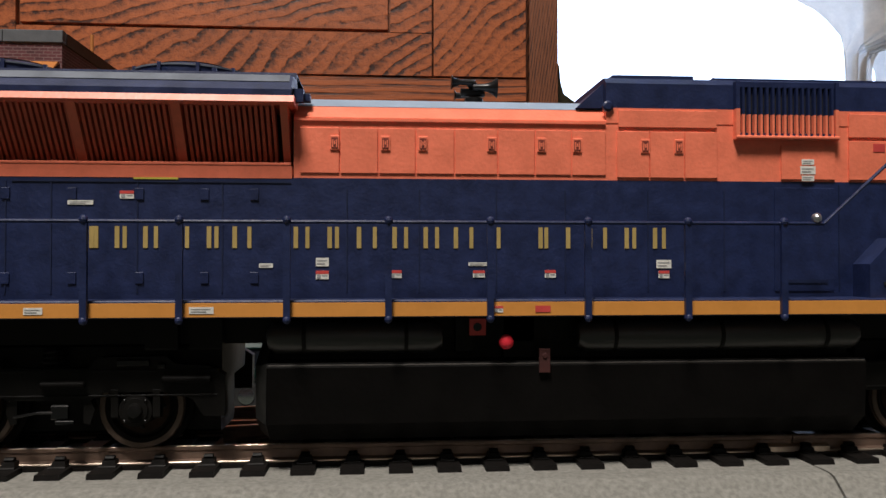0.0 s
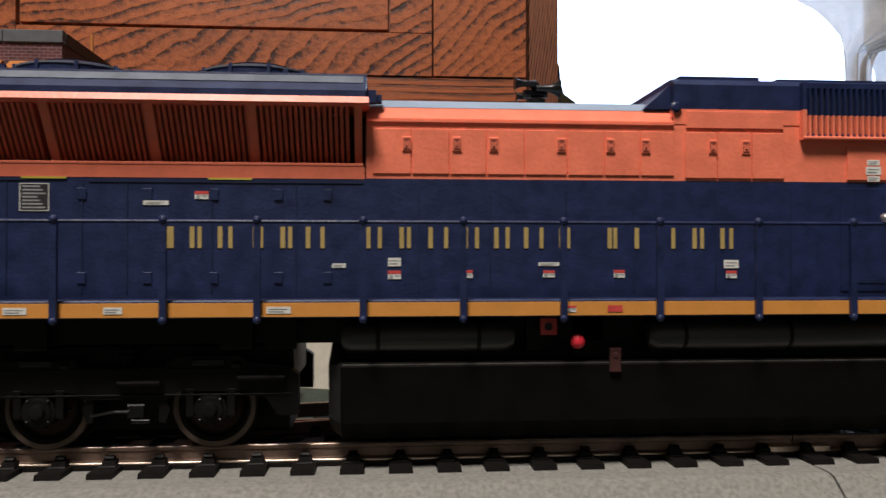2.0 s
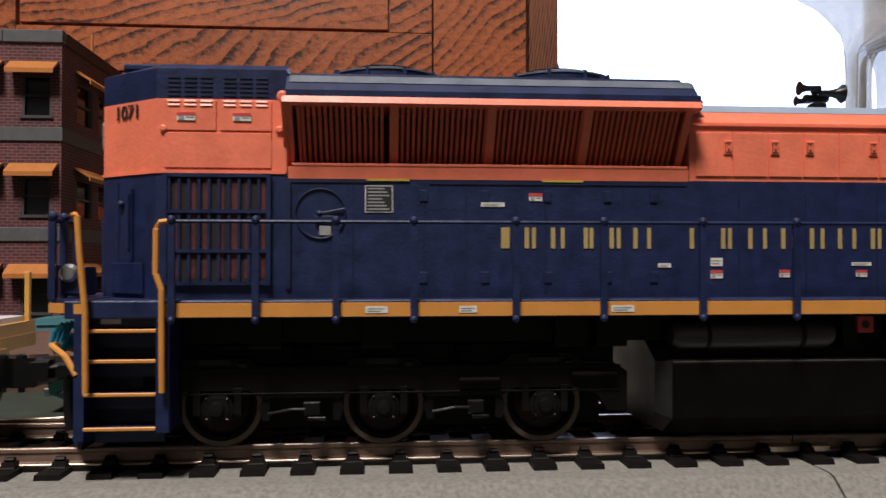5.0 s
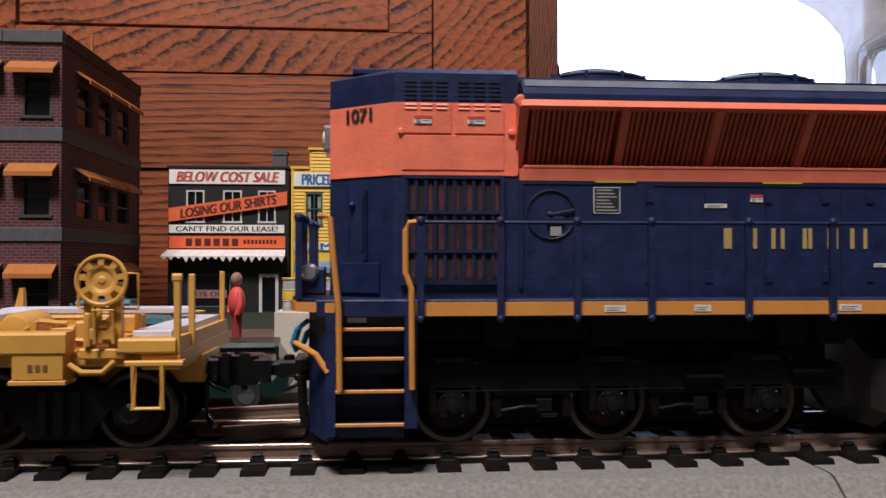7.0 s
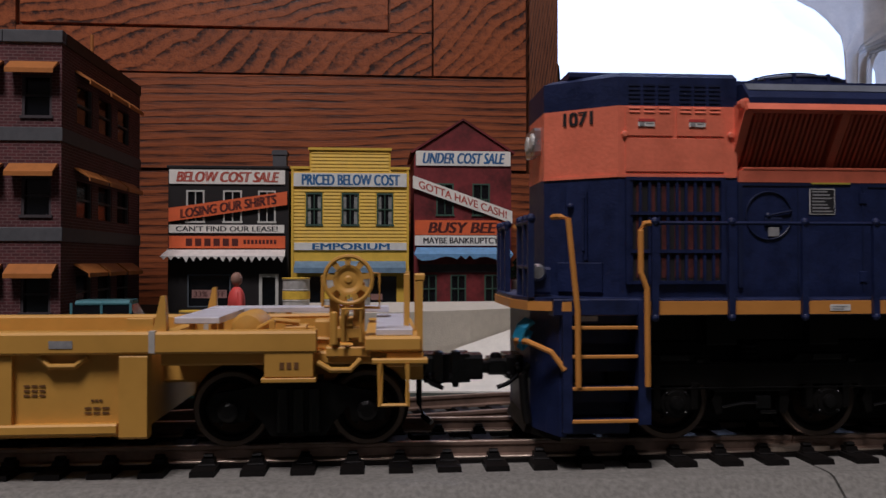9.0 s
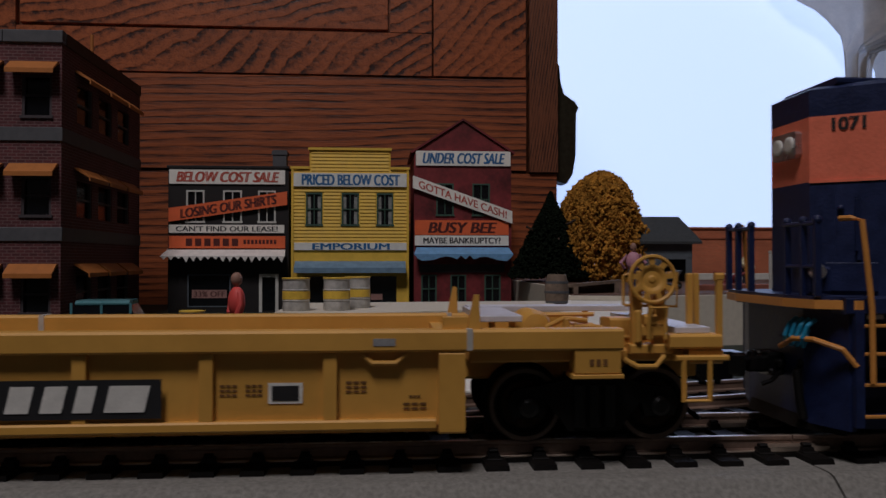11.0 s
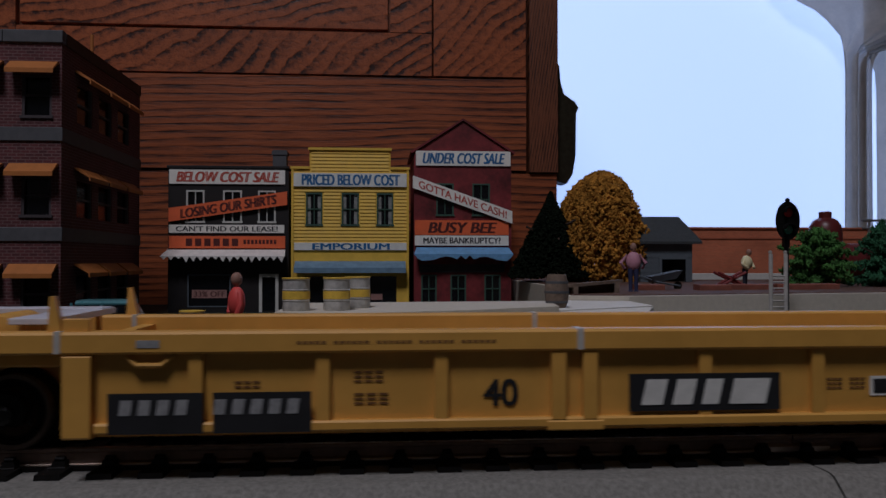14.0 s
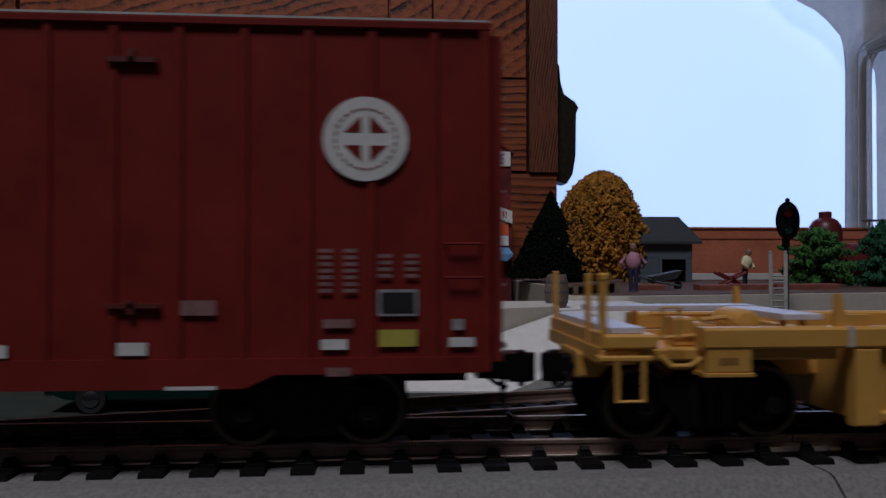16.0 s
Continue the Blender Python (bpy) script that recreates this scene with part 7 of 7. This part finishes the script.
def bricks_and_bench():
    for x, y, l in ((118, 250, 13), (146, 246, 15), (164, 252, 18), (186, 252, 20), (207, 256, 12)):
        t = part("brick_block", Build().box(x, x + l, y, y + 8, 20.6, 23.6, 0.4).bevel(0.2), TERRACOTTA, None)
        tagged(t, "low terracotta block laid on the terrace", "block", "blocks along the terrace")
    p = thing("plank_bench", "dark plank bench beside the wooden barrel", "bench")
    part("seat", Build().solid([(76, 212, 23.6), (103, 224, 25.4), (103, 229, 25.4), (76, 217, 23.6)], [(76, 212, 24.8), (103, 224, 26.6), (103, 229, 26.6), (76, 217, 24.8)]), BARREL, p)
    part("back_board", Build().solid([(77, 216, 20.8), (102, 227.6, 20.8), (102, 228.6, 20.8), (77, 217, 20.8)], [(77, 216, 23.8), (102, 227.6, 25.6), (102, 228.6, 25.6), (77, 217, 23.8)]), BARK, p)
    part("leg", Build().box(79, 81, 213.4, 217.6, 20.6, 24.0), BARREL, p)
    part("leg", Build().box(99, 101, 222.6, 227, 20.6, 25.4), BARREL, p)
    c = thing("sawhorse", "dark red crossed sawhorse on the terrace", "sawhorse")
    for y in (298, 304):
        for p, q in ((178, 193), (193, 178)):
            part("leg", Build().rod([(p, y, 20.8), (q, y + 0.8, 28.4)], 0.8, 6), mat("dark_red_timber", (0.20, 0.025, 0.022), 0.7), c)
    part("beam", Build().box(184.6, 186.6, 295, 308, 25.2, 26.6, 0.2), mat("dark_red_timber", (0.20, 0.025, 0.022)), c)
    w = thing("wheelbarrow", "small grey metal wheelbarrow beside the shed", "wheelbarrow")
    part("tray", Build().solid([(130, 262, 24.0), (141, 262, 26.0), (141, 269, 26.0), (130, 269, 24.0)], [(128.5, 260.5, 27.0), (143.5, 260.5, 30.0), (143.5, 270.5, 30.0), (128.5, 270.5, 27.0)]), SHED_GREY, w)
    part("wheel", Build().turned((143, 265.6, 22.6), "y", [(-0.6, 1.9), (0.6, 1.9)], 14), TYRE, w)
    for y in (262, 269):
        part("handle", Build().rod([(143, y, 22.6), (132, y, 24.4), (123, y, 27.4)], 0.45, 6), SHED_GREY, w)
        part("leg", Build().rod([(132, y, 24.4), (131, y, 20.8)], 0.45, 6), SHED_GREY, w)
    k = thing("white_kerb", "white edging strip along the brick wall", "edging")
    part("strip", Build().box(196, 290, 440, 444, 20.6, 25.4, 0.4), FRAME_WHITE, k)
    m = thing("tank_car", "maroon tank with round dome and silver rails", "tank")
    part("dome", Build().turned((264.5, 346, 20.6), "z", [(0, 9.4), (30, 9.4), (34.5, 8.8), (37.6, 7.0), (39.2, 4.4), (39.4, 3.6), (42.8, 3.6), (43.2, 2.6)], 24), MAROON_TANK, m, smooth=True)
    part("shell", Build().turned((0, 352, 34), "x", [(255, 5), (257, 11), (330, 11), (332, 5)], 24), MAROON_TANK, m, smooth=True)
    for x in (284, 292, 300):
        part("rail_post", Build().rod([(x, 334, 44), (x, 334, 58.4)], 0.7, 6), SILVER, m)
    part("top_rail", Build().rod([(280, 334, 58), (304, 334, 58)], 0.8, 6).rod([(280, 334, 53.4), (304, 334, 53.4)], 0.6, 6), SILVER, m)
    part("saddle", Build().box(250, 320, 344, 360, 20.6, 24), BLACK, m)


bricks_and_bench()


def car(label, x, y, z, length, height, paint, rz, cabin=(0.28, 0.78)):
    t = thing("toy_car", label, "car", x=x, y=y, z=z, rz=rz)
    L, w, h = length, 19.0, height
    o = [(0.01 * L, 0.30 * h), (0.0, 0.52 * h), (0.03 * L, 0.60 * h), (0.26 * L, 0.64 * h), (0.74 * L, 0.64 * h), (0.97 * L, 0.60 * h), (L, 0.50 * h), (0.99 * L, 0.28 * h), (0.92 * L, 0.20 * h), (0.08 * L, 0.20 * h)]
    part("body", Build().along_y(o, 0, w).bevel(0.9), paint, t, smooth=True)
    a, b_ = cabin
    c = Build().solid([(a * L, 0.8, 0.62 * h), (b_ * L, 0.8, 0.62 * h), (b_ * L, w - 0.8, 0.62 * h), (a * L, w - 0.8, 0.62 * h)],
                      [((a + 0.07) * L, 2.4, 0.96 * h), ((b_ - 0.06) * L, 2.4, 0.96 * h), ((b_ - 0.06) * L, w - 2.4, 0.96 * h), ((a + 0.07) * L, w - 2.4, 0.96 * h)])
    part("glasshouse", c, GLASS_DARK, t)
    part("roof", Build().box((a + 0.06) * L, (b_ - 0.05) * L, 1.6, w - 1.6, 0.86 * h, h, 1.0).bevel(0.7), paint, t, smooth=True)
    for u in (a + 0.035, (a + b_) / 2, b_ - 0.04):
        part("pillar", Build().box(u * L - 0.5, u * L + 0.5, 1.2, 1.9, 0.62 * h, 0.95 * h), paint, t)
    for u in (0.18, 0.82):
        for yy in (0.2, w - 0.2):
            wl = part("wheel", Build().turned((u * L, yy, 3.4), "y", [(-0.9, 2.6), (-1.0, 3.2), (-0.6, 3.4), (0.9, 3.4), (1.0, 2.6)], 20), TYRE, t, smooth=True)
            part("hubcap", Build().turned((u * L, yy, 3.4), "y", [(-1.3, 0.5), (-1.1, 1.9), (1.1, 1.9), (1.3, 0.5)], 16), CHROME, wl, smooth=True)
    part("bumper", Build().box(-0.8, 0.5, 0.6, w - 0.6, 0.26 * h, 0.38 * h, 0.3), CHROME, t)
    part("bumper", Build().box(L - 0.5, L + 0.8, 0.6, w - 0.6, 0.26 * h, 0.38 * h, 0.3), CHROME, t)
    part("trim", Build().box(0.08 * L, 0.92 * L, -0.25, 0.1, 0.44 * h, 0.48 * h), CHROME, t)


car("teal vintage toy car parked in the street", -142, 222, 0, 54, 18.4, TEAL, 4)
car("dark green vintage toy car beside the branch track", -75.4, 79, 0, 54, 15.4, BOTTLE_GREEN, 2, cabin=(0.32, 0.985))


# ---- what moves ----
def motions():
    """The train starts after a second, rolls on and gathers speed; the wheels turn with it."""
    run = [(0.0, 0.0), (0.9, 0.0), (1.1, 0.15), (1.3, 0.9), (1.5, 2.5), (2.0, 10.1), (2.5, 18.2), (3.0, 25.6), (3.5, 33.2), (4.0, 40.9), (4.2, 44.0), (5.2, 60.4), (6.3, 78.8), (6.5, 81.8),
           (7.0, 89.8), (7.5, 98.0), (8.0, 106.0), (8.5, 114.3), (9.0, 122.2), (9.2, 125.3), (10.2, 145.8), (11.3, 171.6), (11.5, 176.6), (12.0, 190.0), (12.5, 203.1), (13.0, 216.3),
           (13.5, 230.6), (14.0, 249.3), (14.5, 271.3), (15.0, 297.2), (15.5, 325.5), (16.0, 357.8)]
    for vehicle in (LOCO, WELL, BOX):
        walk(vehicle, [(t, pose(s * MM, 0, 0)) for t, s in run])
    times = [k / 10 for k in range(161)]
    ts, ss = [r[0] for r in run], [r[1] for r in run]
    rolled = np.interp(times, ts, ss)
    for w, x, r in WHEELS:
        walk(w, [(t, pose(x * MM, 18 * MM, (RAIL_TOP + r) * MM, 0, math.degrees(s / r), 0)) for t, s in zip(times, rolled)])


motions()
